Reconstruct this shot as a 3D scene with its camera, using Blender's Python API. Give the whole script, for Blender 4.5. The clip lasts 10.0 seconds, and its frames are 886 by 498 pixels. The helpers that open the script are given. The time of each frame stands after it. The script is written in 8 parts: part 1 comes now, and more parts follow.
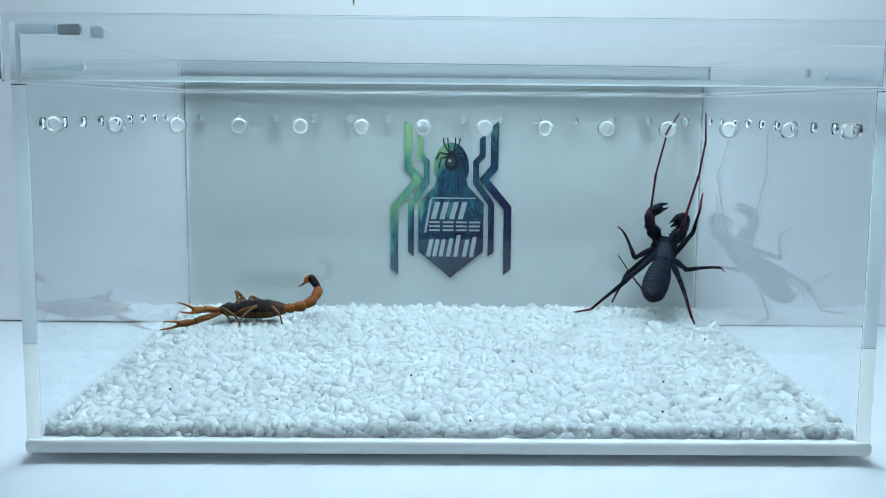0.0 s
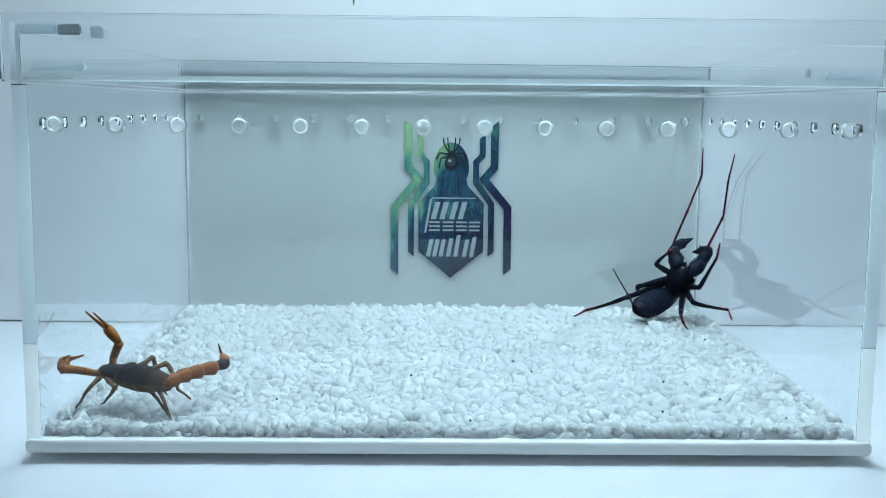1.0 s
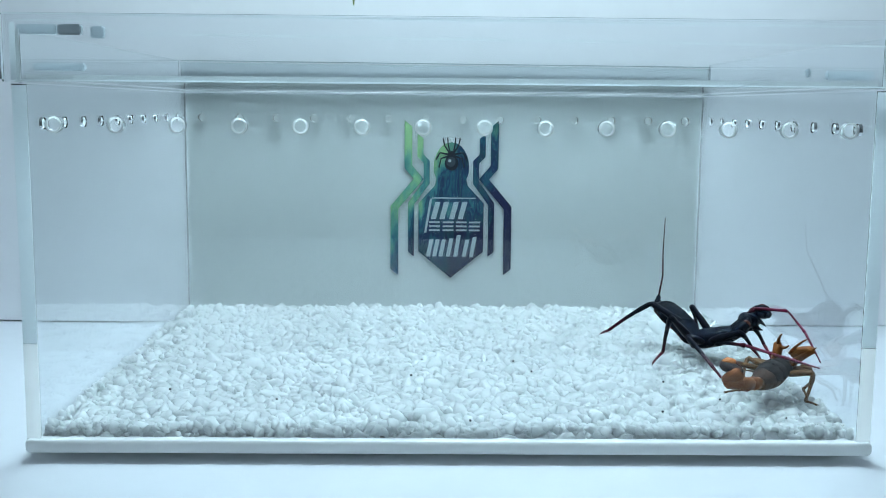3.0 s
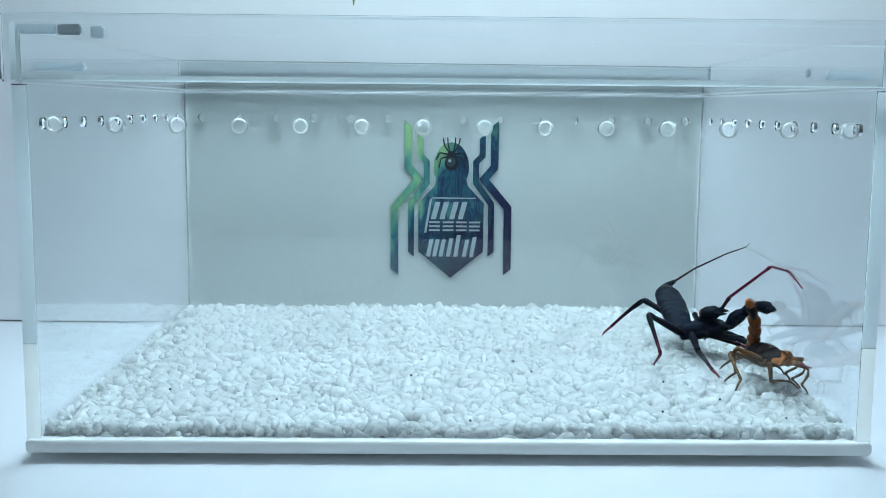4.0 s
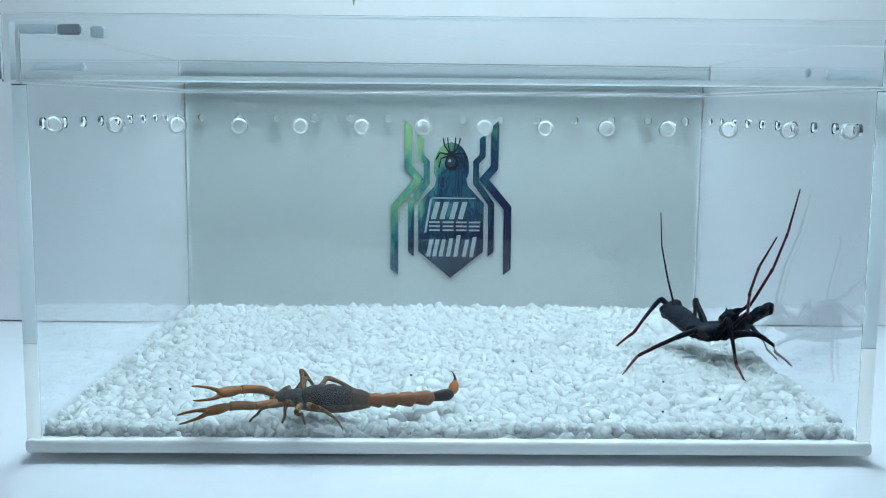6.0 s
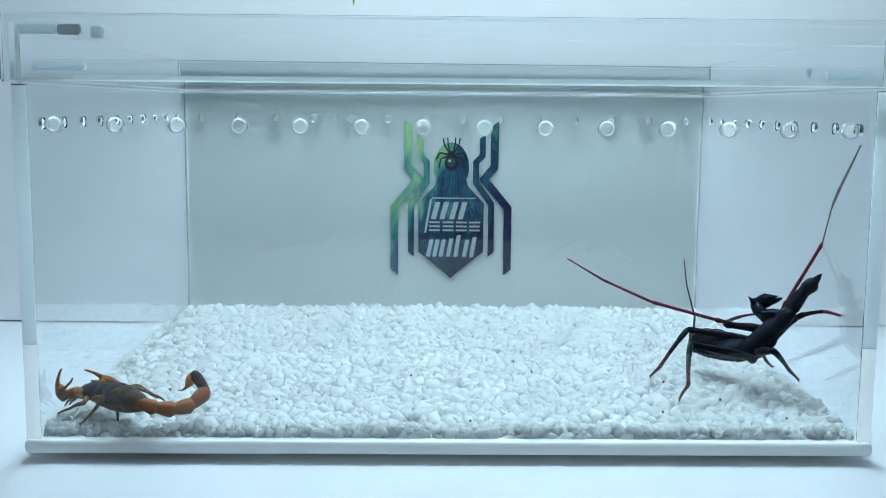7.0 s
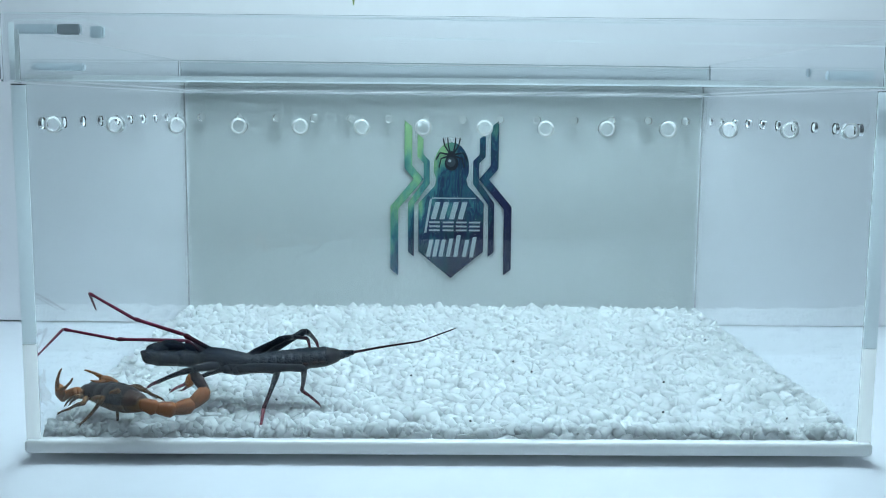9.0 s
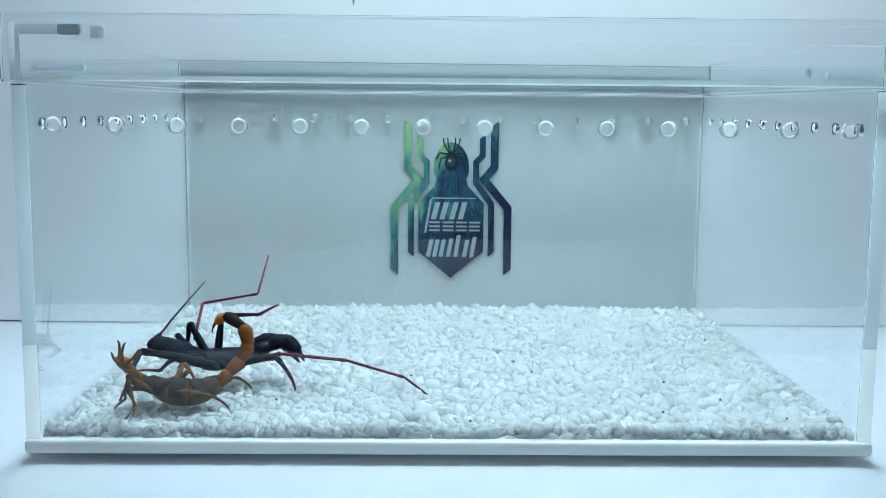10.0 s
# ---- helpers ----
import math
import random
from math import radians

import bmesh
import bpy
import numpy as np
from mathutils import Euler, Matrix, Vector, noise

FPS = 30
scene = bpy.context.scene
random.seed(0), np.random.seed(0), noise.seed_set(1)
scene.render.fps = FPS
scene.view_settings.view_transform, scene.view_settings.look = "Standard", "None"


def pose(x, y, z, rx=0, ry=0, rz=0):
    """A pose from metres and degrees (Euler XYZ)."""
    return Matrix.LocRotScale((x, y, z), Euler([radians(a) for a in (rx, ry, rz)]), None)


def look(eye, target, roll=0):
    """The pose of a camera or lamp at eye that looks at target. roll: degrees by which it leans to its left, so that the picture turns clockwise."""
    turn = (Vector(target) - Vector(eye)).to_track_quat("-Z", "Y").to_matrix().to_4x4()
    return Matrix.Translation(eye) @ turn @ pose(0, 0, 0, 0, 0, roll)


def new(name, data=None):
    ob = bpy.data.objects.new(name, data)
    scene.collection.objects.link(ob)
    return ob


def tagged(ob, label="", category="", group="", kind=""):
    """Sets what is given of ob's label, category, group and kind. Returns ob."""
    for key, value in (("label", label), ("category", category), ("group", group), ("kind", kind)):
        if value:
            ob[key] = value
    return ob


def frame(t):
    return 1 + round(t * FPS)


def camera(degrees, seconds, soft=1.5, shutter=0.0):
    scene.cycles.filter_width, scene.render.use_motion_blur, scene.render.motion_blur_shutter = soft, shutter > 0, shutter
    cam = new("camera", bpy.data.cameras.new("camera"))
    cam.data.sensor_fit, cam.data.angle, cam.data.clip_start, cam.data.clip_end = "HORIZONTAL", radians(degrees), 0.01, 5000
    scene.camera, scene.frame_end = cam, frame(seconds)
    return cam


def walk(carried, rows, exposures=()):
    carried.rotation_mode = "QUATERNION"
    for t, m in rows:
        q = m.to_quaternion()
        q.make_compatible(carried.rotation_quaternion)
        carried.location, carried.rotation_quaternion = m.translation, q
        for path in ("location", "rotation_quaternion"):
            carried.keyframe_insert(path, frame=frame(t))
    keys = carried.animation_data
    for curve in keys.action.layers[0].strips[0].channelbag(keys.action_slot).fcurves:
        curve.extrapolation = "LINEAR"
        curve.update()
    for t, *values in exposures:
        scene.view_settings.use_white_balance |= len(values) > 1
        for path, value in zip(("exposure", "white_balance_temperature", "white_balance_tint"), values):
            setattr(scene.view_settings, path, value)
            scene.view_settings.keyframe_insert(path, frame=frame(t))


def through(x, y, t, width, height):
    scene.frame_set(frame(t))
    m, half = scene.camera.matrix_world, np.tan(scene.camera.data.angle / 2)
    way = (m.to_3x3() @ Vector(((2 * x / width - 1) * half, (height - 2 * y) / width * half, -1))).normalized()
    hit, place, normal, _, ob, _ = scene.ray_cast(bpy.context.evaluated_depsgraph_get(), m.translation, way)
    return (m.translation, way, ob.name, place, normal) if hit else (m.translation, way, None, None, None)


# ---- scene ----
cam = camera(45.43, 10.0, soft=0.8)


def aim(x, y, z):
    return Matrix.Translation((x, y, z)) @ pose(0, 0, 0, 90 - 7.66, 0, -0.785) @ pose(0, 0, 0, 0, 0, 0.49)


# the camera stands on a tripod and creeps forward by half a millimetre
walk(cam, [(0, aim(-0.0084, -0.3642, 0.1230)), (5.7, aim(-0.0084, -0.3642, 0.1230)),
           (8.0, aim(-0.0084, -0.3636, 0.1230)), (10.0, aim(-0.0084, -0.3636, 0.1230))])

# ---- light ----
world = bpy.data.worlds.new("room_light")
scene.world = world
world.use_nodes = True
world.node_tree.nodes["Background"].inputs[0].default_value = (0.55, 0.75, 1.0, 1)
world.node_tree.nodes["Background"].inputs[1].default_value = 0.15


def area_lamp(name, size_x, size_y, watts, colour, m):
    data = bpy.data.lights.new(name, "AREA")
    data.shape, data.size, data.size_y, data.energy, data.color = "RECTANGLE", size_x, size_y, watts, colour
    ob = new(name, data)
    ob.matrix_world = m
    return ob


area_lamp("desk_light_bar", 0.34, 0.07, 2.16, (0.655, 0.89, 1.0), look((0.030, 0.140, 0.44), (0.030, 0.150, 0.0)))
# unseen fill lamp, added to brighten the faces turned to the camera
area_lamp("front_fill_lamp", 0.8, 0.8, 2.6, (0.66, 0.87, 1.0), look((0.0, -0.55, 1.27), (0.0, -0.45, 0.0)))
scene.view_settings.exposure = 0.0

# ---- materials ----


def material(name, colour, rough=0.5, metal=0.0, bump=0.0, bump_scale=200.0, vary=0.08, vary_scale=40.0, coat=0.0, spec=0.5, sss=0.0):
    """A surface with a two-scale colour variation and a fine relief, in object space."""
    m = bpy.data.materials.new(name)
    m.use_nodes = True
    n, l = m.node_tree.nodes, m.node_tree.links
    b = n["Principled BSDF"]
    tc = n.new("ShaderNodeTexCoord")
    big, small, mixn, ramp = n.new("ShaderNodeTexNoise"), n.new("ShaderNodeTexNoise"), n.new("ShaderNodeMath"), n.new("ShaderNodeMix")
    big.inputs["Scale"].default_value, small.inputs["Scale"].default_value = vary_scale, vary_scale * 9
    mixn.operation = "ADD"
    l.new(tc.outputs["Object"], big.inputs["Vector"])
    l.new(tc.outputs["Object"], small.inputs["Vector"])
    l.new(big.outputs["Fac"], mixn.inputs[0])
    l.new(small.outputs["Fac"], mixn.inputs[1])
    half = n.new("ShaderNodeMath")
    half.operation = "MULTIPLY"
    half.inputs[1].default_value = 0.5
    l.new(mixn.outputs[0], half.inputs[0])
    ramp.data_type = "RGBA"
    l.new(half.outputs[0], ramp.inputs[0])
    ramp.inputs[6].default_value = tuple(max(0, c * (1 - 2 * vary)) for c in colour) + (1,)
    ramp.inputs[7].default_value = tuple(min(1, c * (1 + 2 * vary)) for c in colour) + (1,)
    l.new(ramp.outputs[2], b.inputs["Base Color"])
    b.inputs["Roughness"].default_value, b.inputs["Metallic"].default_value = rough, metal
    b.inputs["Coat Roughness"].default_value = 0.12
    b.inputs["Coat Weight"].default_value, b.inputs["Specular IOR Level"].default_value = coat, spec
    b.inputs["Subsurface Weight"].default_value = sss
    if bump:
        bn, bu = n.new("ShaderNodeTexNoise"), n.new("ShaderNodeBump")
        bn.inputs["Scale"].default_value = bump_scale
        bu.inputs["Strength"].default_value, bu.inputs["Distance"].default_value = bump, 0.0006
        l.new(tc.outputs["Object"], bn.inputs["Vector"])
        l.new(bn.outputs["Fac"], bu.inputs["Height"])
        l.new(bu.outputs[0], b.inputs["Normal"])
    return m


def clear_acrylic(name, colour=(0.97, 0.99, 1.0), rough=0.0):
    m = bpy.data.materials.new(name)
    m.use_nodes = True
    b = m.node_tree.nodes["Principled BSDF"]
    b.inputs["Base Color"].default_value = (*colour, 1)
    b.inputs["Transmission Weight"].default_value, b.inputs["IOR"].default_value, b.inputs["Roughness"].default_value = 1.0, 1.49, rough
    return m


def dimming_acrylic(name, colour, passing):
    """Clear acrylic that holds back a part of the light that crosses it."""
    m = clear_acrylic(name, colour)
    n, l = m.node_tree.nodes, m.node_tree.links
    tr, both = n.new("ShaderNodeBsdfTransparent"), n.new("ShaderNodeMixShader")
    tr.inputs["Color"].default_value = (*colour, 1)
    both.inputs[0].default_value = passing
    l.new(n["Principled BSDF"].outputs[0], both.inputs[1])
    l.new(tr.outputs[0], both.inputs[2])
    l.new(both.outputs[0], n["Material Output"].inputs["Surface"])
    return m


def quartz():
    """Cloudy white crushed stone that lets light through; each stone has a tone of its own, some clear as ice."""
    m = material("white_quartz", (0.75, 0.775, 0.785), 0.30, bump=0.30, bump_scale=420, vary=0.07, vary_scale=150)
    n, l = m.node_tree.nodes, m.node_tree.links
    b = n["Principled BSDF"]
    geo, ramp, mix = n.new("ShaderNodeNewGeometry"), n.new("ShaderNodeValToRGB"), n.new("ShaderNodeMix")
    e = ramp.color_ramp.elements
    e[0].position, e[0].color = 0.0, (0.78, 0.81, 0.80, 1)
    e[1].position, e[1].color = 1.0, (1.06, 1.06, 1.06, 1)
    for pos, c in ((0.05, (0.90, 0.925, 0.915, 1)), (0.22, (0.96, 0.97, 0.968, 1)), (0.5, (0.98, 0.99, 0.99, 1)), (0.9, (1.03, 1.03, 1.03, 1))):
        x = e.new(pos)
        x.color = c
    l.new(geo.outputs["Random Per Island"], ramp.inputs[0])
    mix.data_type, mix.blend_type = "RGBA", "MULTIPLY"
    mix.inputs[0].default_value = 1.0
    old = b.inputs["Base Color"].links[0].from_socket
    l.new(old, mix.inputs[6])
    l.new(ramp.outputs[0], mix.inputs[7])
    l.new(mix.outputs[2], b.inputs["Base Color"])
    # the clear share of each stone
    clear = n.new("ShaderNodeMapRange")
    clear.inputs["To Min"].default_value, clear.inputs["To Max"].default_value = 0.28, 0.50
    shuffle = n.new("ShaderNodeMath")
    shuffle.operation = "PINGPONG"
    shuffle.inputs[1].default_value = 0.13
    l.new(geo.outputs["Random Per Island"], shuffle.inputs[0])
    clear.inputs["From Max"].default_value = 0.13
    l.new(shuffle.outputs[0], clear.inputs["Value"])
    l.new(clear.outputs[0], b.inputs["Transmission Weight"])
    b.inputs["IOR"].default_value = 1.40
    b.inputs["Subsurface Weight"].default_value, b.inputs["Subsurface Scale"].default_value = 0.9, 0.005
    b.inputs["Subsurface Radius"].default_value = (1.0, 1.0, 1.0)
    tr, both = n.new("ShaderNodeBsdfTranslucent"), n.new("ShaderNodeMixShader")
    tr.inputs["Color"].default_value = (0.89, 0.905, 0.91, 1)
    both.inputs[0].default_value = 0.50
    l.new(b.outputs[0], both.inputs[1])
    l.new(tr.outputs[0], both.inputs[2])
    l.new(both.outputs[0], n["Material Output"].inputs["Surface"])
    return m


def frosted(name, colour, through, rough=0.35, vary=0.05, vary_scale=150.0):
    """Sawn or milky acrylic: white to look at, and it lets light through."""
    m = material(name, colour, rough, vary=vary, vary_scale=vary_scale)
    n, l = m.node_tree.nodes, m.node_tree.links
    tr, both = n.new("ShaderNodeBsdfTranslucent"), n.new("ShaderNodeMixShader")
    tr.inputs["Color"].default_value = (*[min(1, 1.05 * c) for c in colour], 1)
    both.inputs[0].default_value = through
    l.new(n["Principled BSDF"].outputs[0], both.inputs[1])
    l.new(tr.outputs[0], both.inputs[2])
    l.new(both.outputs[0], n["Material Output"].inputs["Surface"])
    return m


ACRYLIC = clear_acrylic("clear_acrylic")
SHADE_SHEET = dimming_acrylic("shade_sheet_grey", (0.965, 0.983, 0.970), 0.42)
BACK_RAIL = dimming_acrylic("dim_acrylic", (0.78, 0.82, 0.83), 0.35)
TAB = frosted("grey_acrylic_tab", (0.68, 0.73, 0.76), 0.65)
RIM = clear_acrylic("matt_hole_rim", (0.97, 0.98, 0.98), 0.3)
RING = frosted("frosted_hole_rim", (0.93, 0.95, 0.96), 0.5, 0.2, vary=0.12, vary_scale=500)
MATT = frosted("matt_acrylic_edge", (0.83, 0.87, 0.89), 0.65)
FROSTED = frosted("frosted_acrylic_edge", (0.96, 0.97, 0.97), 0.8, vary=0.06, vary_scale=300)
SAWN = frosted("sawn_acrylic_edge", (0.72, 0.75, 0.76), 0.42, vary=0.10, vary_scale=60)
DULL = frosted("dull_acrylic_edge", (0.50, 0.54, 0.56), 0.4)
MAGNET = material("grey_magnet", (0.45, 0.50, 0.54), 0.4, vary=0.1)
WHITE_BASE = frosted("white_acrylic", (0.90, 0.91, 0.915), 0.45, 0.25, vary=0.03)
TABLE = material("white_laminate", (0.58, 0.60, 0.64), 0.35, vary=0.03, vary_scale=12, bump=0.05, bump_scale=900)
ROOM = material("pale_room_paint", (0.62, 0.63, 0.64), 0.8, vary=0.05, vary_scale=5)
WALL = material("white_board", (0.90, 0.90, 0.93), 0.6, vary=0.03, vary_scale=6, bump=0.04, bump_scale=700)
GRAVEL = quartz()
FLOOR = material("unseen_floor_grey", (0.25, 0.25, 0.26), 0.6, vary=0.1, vary_scale=6)
DIM = material("dark_matt", (0.07, 0.075, 0.08), 0.9, vary=0.1, vary_scale=8)

# ---- helpers for meshes ----


def box(bm, x0, x1, y0, y1, z0, z1, bevel=0.0):
    m = Matrix.Translation(((x0 + x1) / 2, (y0 + y1) / 2, (z0 + z1) / 2)) @ Matrix.Diagonal((x1 - x0, y1 - y0, z1 - z0, 1))
    made = bmesh.ops.create_cube(bm, size=1, matrix=m)
    if bevel:
        edges = {e for v in made["verts"] for e in v.link_edges}
        bmesh.ops.bevel(bm, geom=list(edges), offset=bevel, segments=2, affect="EDGES")


def part(name, bm, mat, parent=None, label="", smooth=False):
    me = bpy.data.meshes.new(name)
    bm.to_mesh(me)
    bm.free()
    me.materials.append(mat)
    if smooth:
        me.shade_smooth()
    ob = new(name, me)
    if parent:
        ob.parent = parent
    if label:
        ob["label"] = label
    return ob


# ---- the setting ----
TABLE_Z, FLOOR_Z = -0.003, -0.75
bm = bmesh.new()
box(bm, -1.2, 1.2, -0.17, 0.2538, TABLE_Z - 0.03, TABLE_Z, 0.002)
tagged(part("table_top", bm, TABLE), "smooth white laminate tabletop", "table top", kind="structure")
# the backdrop board stands a little proud of the table, with a slit that narrows to one side
bm = bmesh.new()
box(bm, -1.2, 1.2, 0.2440, 0.254, TABLE_Z, 1.3)
for v in bm.verts:
    if v.co.z < 0.1:
        v.co.z += 0.0016 if v.co.x < 0 else -0.0002
box(bm, -1.2, 1.2, 0.2542, 0.266, FLOOR_Z - 0.02, 1.3)
tagged(part("wall_north", bm, WALL), "plain white board behind the box", "wall", kind="structure")
# the unseen south wall is added dark to weaken reflections in the front panel
for name, b in (("wall_west", (-1.22, -1.2, -1.4, 0.266)), ("wall_east", (1.2, 1.22, -1.4, 0.266)), ("wall_south", (-1.22, 1.22, -1.42, -1.4))):
    bm = bmesh.new()
    box(bm, *b, FLOOR_Z - 0.02, 1.3)
    tagged(part(name, bm, DIM if name == "wall_south" else ROOM), "unseen dark wall added behind the camera" if name == "wall_south" else "plain pale grey room wall", "wall", kind="structure")
# unseen floor, added so that the front panel mirrors something darker than the table
bm = bmesh.new()
box(bm, -1.2, 1.2, -1.4, 0.2542, FLOOR_Z - 0.02, FLOOR_Z)
tagged(part("floor", bm, FLOOR), "unseen grey floor added below the table", "floor", kind="structure")
bm = bmesh.new()
box(bm, -1.22, 1.22, -1.42, 0.266, 1.3, 1.32)
tagged(part("ceiling", bm, WALL), "plain white ceiling", "ceiling", kind="structure")

# ---- the box ----
HOLE_PITCH, HOLE_Z, HOLE_R, SIDE_R = 0.0210, 0.1159, 0.0029, 0.0022
DEPTH, HALF, TOP, BASE_TOP, T = 0.242, 0.150, 0.1295, 0.0045, 0.004


def holed_panel(length, height, thick, holes, hole_z, r):
    """An upright slab along x, its outer face at y = 0 and its inner face at y = thick, pierced by round holes at the given x."""
    bm = bmesh.new()
    cell = r * 1.6
    xs = sorted({-length / 2, length / 2, *[h - cell for h in holes], *[h + cell for h in holes]})
    zs = [0.0, hole_z - cell, hole_z + cell, height]
    pts = {}

    def v(x, y, z):
        k = (round(x, 6), round(y, 6), round(z, 6))
        if k not in pts:
            pts[k] = bm.verts.new(k)
        return pts[k]

    def quad(*p):
        bm.faces.new([v(*q) for q in p])

    seg = 24
    for i in range(len(xs) - 1):
        for j in range(3):
            x0, x1, z0, z1 = xs[i], xs[i + 1], zs[j], zs[j + 1]
            mid = (x0 + x1) / 2
            hole = j == 1 and any(abs(mid - h) < cell * 0.5 for h in holes)
            for y, flip in ((0.0, 1), (thick, -1)):
                if not hole:
                    quad(*[(x0, y, z0), (x1, y, z0), (x1, y, z1), (x0, y, z1)][::flip])
                    continue
                square = []
                for k in range(seg):
                    a = 2 * math.pi * (k + 0.5) / seg
                    c, s = math.cos(a), math.sin(a)
                    square.append((c, s))
                corner = [(x0, y, z0), (x1, y, z0), (x1, y, z1), (x0, y, z1)]
                ring = [(mid + r * c, y, hole_z + r * s) for c, s in square]
                q = seg // 4
                # corners lie at 225, 315, 45 and 135 degrees
                start = [int(seg * d / 360) for d in (225, 315, 45, 135)]
                for n in range(4):
                    arc = [ring[(start[n] + k) % seg] for k in range(q + 1)]
                    face = [corner[n], corner[(n + 1) % 4]] + arc[::-1]
                    quad(*face[::flip])
                    if y == 0.0:
                        for k in range(q):
                            a0, a1 = arc[k], arc[k + 1]
                            quad(a0, (a0[0], thick, a0[2]), (a1[0], thick, a1[2]), a1)
    for i in range(len(xs) - 1):
        quad((xs[i], 0, 0), (xs[i], thick, 0), (xs[i + 1], thick, 0), (xs[i + 1], 0, 0))
        quad((xs[i], 0, height), (xs[i + 1], 0, height), (xs[i + 1], thick, height), (xs[i], thick, height))
    for j in range(3):
        for x, flip in ((-length / 2, 1), (length / 2, -1)):
            quad(*[(x, 0, zs[j]), (x, 0, zs[j + 1]), (x, thick, zs[j + 1]), (x, thick, zs[j])][::flip])
    bmesh.ops.recalc_face_normals(bm, faces=bm.faces)
    return bm


terrarium = tagged(new("acrylic_box"), "clear acrylic display box with a white base and air holes", "terrarium")
HX = [(i - 6.5) * HOLE_PITCH for i in range(14)]
WALL_H = TOP - BASE_TOP
panes = []


def rim(r_out, r_in, depth, seg=24):
    """The frosted lining of a drilled hole, wider at its outer mouth."""
    bm = bmesh.new()
    rows = []
    for r, y in ((r_out, 0.0001), (r_in, depth * 0.55), (r_in, depth - 0.0001), (r_in - 0.00015, depth - 0.0001), (r_in - 0.00015, depth * 0.55), (r_out - 0.00015, 0.0001)):
        rows.append([bm.verts.new((r * math.cos(2 * math.pi * k / seg), y, r * math.sin(2 * math.pi * k / seg))) for k in range(seg)])
    for a, b in zip(rows, rows[1:] + rows[:1]):
        for k in range(seg):
            bm.faces.new((a[k], a[(k + 1) % seg], b[(k + 1) % seg], b[k]))
    return bm


def rims(panel, holes, r_out, r_in, mat, depth=0.0010):
    first = None
    for h in holes:
        if first is None:
            first = part("hole_rim", rim(r_out, r_in, depth), mat, panel, "frosted white hole rim", smooth=True)
            ob = first
        else:
            ob = new("hole_rim", first.data)
            ob.parent = panel
            ob["label"] = "frosted white hole rim"
        ob.matrix_local = pose(h, 0, HOLE_Z - BASE_TOP)


p = part("front_panel", holed_panel(2 * HALF - 2 * T - 0.0004, WALL_H, T, HX, HOLE_Z - BASE_TOP, HOLE_R), ACRYLIC, terrarium)
p.matrix_local = pose(0, 0, BASE_TOP)
panes.append(p)
rims(p, HX, HOLE_R - 0.00005, 0.00225, RING)
p = part("back_panel", holed_panel(2 * HALF - 2 * T - 0.0004, WALL_H, T, HX, HOLE_Z - BASE_TOP, 0.0024), ACRYLIC, terrarium)
p.matrix_local = pose(0, DEPTH - T, BASE_TOP)
panes.append(p)
rims(p, HX, 0.00235, 0.00215, RIM, 0.0037)
# added sheet whose grey stands for the shade on the wall behind the box
bm = bmesh.new()
box(bm, -HALF + T + 0.0004, HALF - T - 0.0004, DEPTH + 0.0012, DEPTH + 0.0015, BASE_TOP + 0.0008, TOP - 0.0002)
part("back_shade_sheet", bm, SHADE_SHEET, terrarium, "thin grey sheet added for the shade behind the box")
for x, z, r in ((-0.0996, 0.1227, 0.0003), (-0.0397, 0.0928, 0.00025), (-0.0410, 0.0825, 0.0002)):
    bm = bmesh.new()
    bmesh.ops.create_uvsphere(bm, u_segments=8, v_segments=5, radius=r, matrix=pose(x, DEPTH - T - 0.0001, z))
    part("speck", bm, DIM, terrarium, "tiny dark speck of dirt")
SX = [(i - 4.5) * 0.0225 for i in range(10)]
for x, turn in ((-HALF, 90), (HALF, -90)):
    p = part("side_panel", holed_panel(DEPTH, WALL_H, T, SX, HOLE_Z - BASE_TOP, SIDE_R), ACRYLIC, terrarium)
    p.matrix_local = pose(x, DEPTH / 2, BASE_TOP, 0, 0, -turn)
    panes.append(p)
    # the white lining paints in the glints of these drilled holes
    rims(p, SX, SIDE_R - 0.00005, 0.0017, RING, 0.0038)
    # the lower strip is whiter: light refracted in the edge, put into its colour
    for z0, z1, mat, note in ((BASE_TOP + 0.0010, 0.0395, FROSTED, "frosted edge with white refracted light painted in"), (0.0397, TOP - 0.0004, MATT, "matt sawn edge")):
        bm = bmesh.new()
        box(bm, x + 0.0002 if x < 0 else x - T - 0.0011, x + T + 0.0011 if x < 0 else x - 0.0002, -0.0005, -0.0001, z0, z1)
        part("edge_strip", bm, mat, terrarium, note)
bm = bmesh.new()
box(bm, -HALF - 0.001, HALF + 0.001, -0.001, DEPTH + 0.001, 0.0, BASE_TOP + 0.0006)
bmesh.ops.bevel(bm, geom=bm.edges[:], offset=0.0018, segments=5, profile=0.5, affect="EDGES")
part("base", bm, WHITE_BASE, terrarium, "white acrylic base plate", smooth=True)
for x in (-0.105, 0.098):
    for y in (0.02, DEPTH - 0.02):
        bm = bmesh.new()
        bmesh.ops.create_cone(bm, cap_ends=True, segments=32, radius1=0.0075, radius2=0.008, depth=0.003, matrix=pose(x, y, -0.0015))
        part("foot", bm, ACRYLIC, terrarium, "clear round rubber foot")

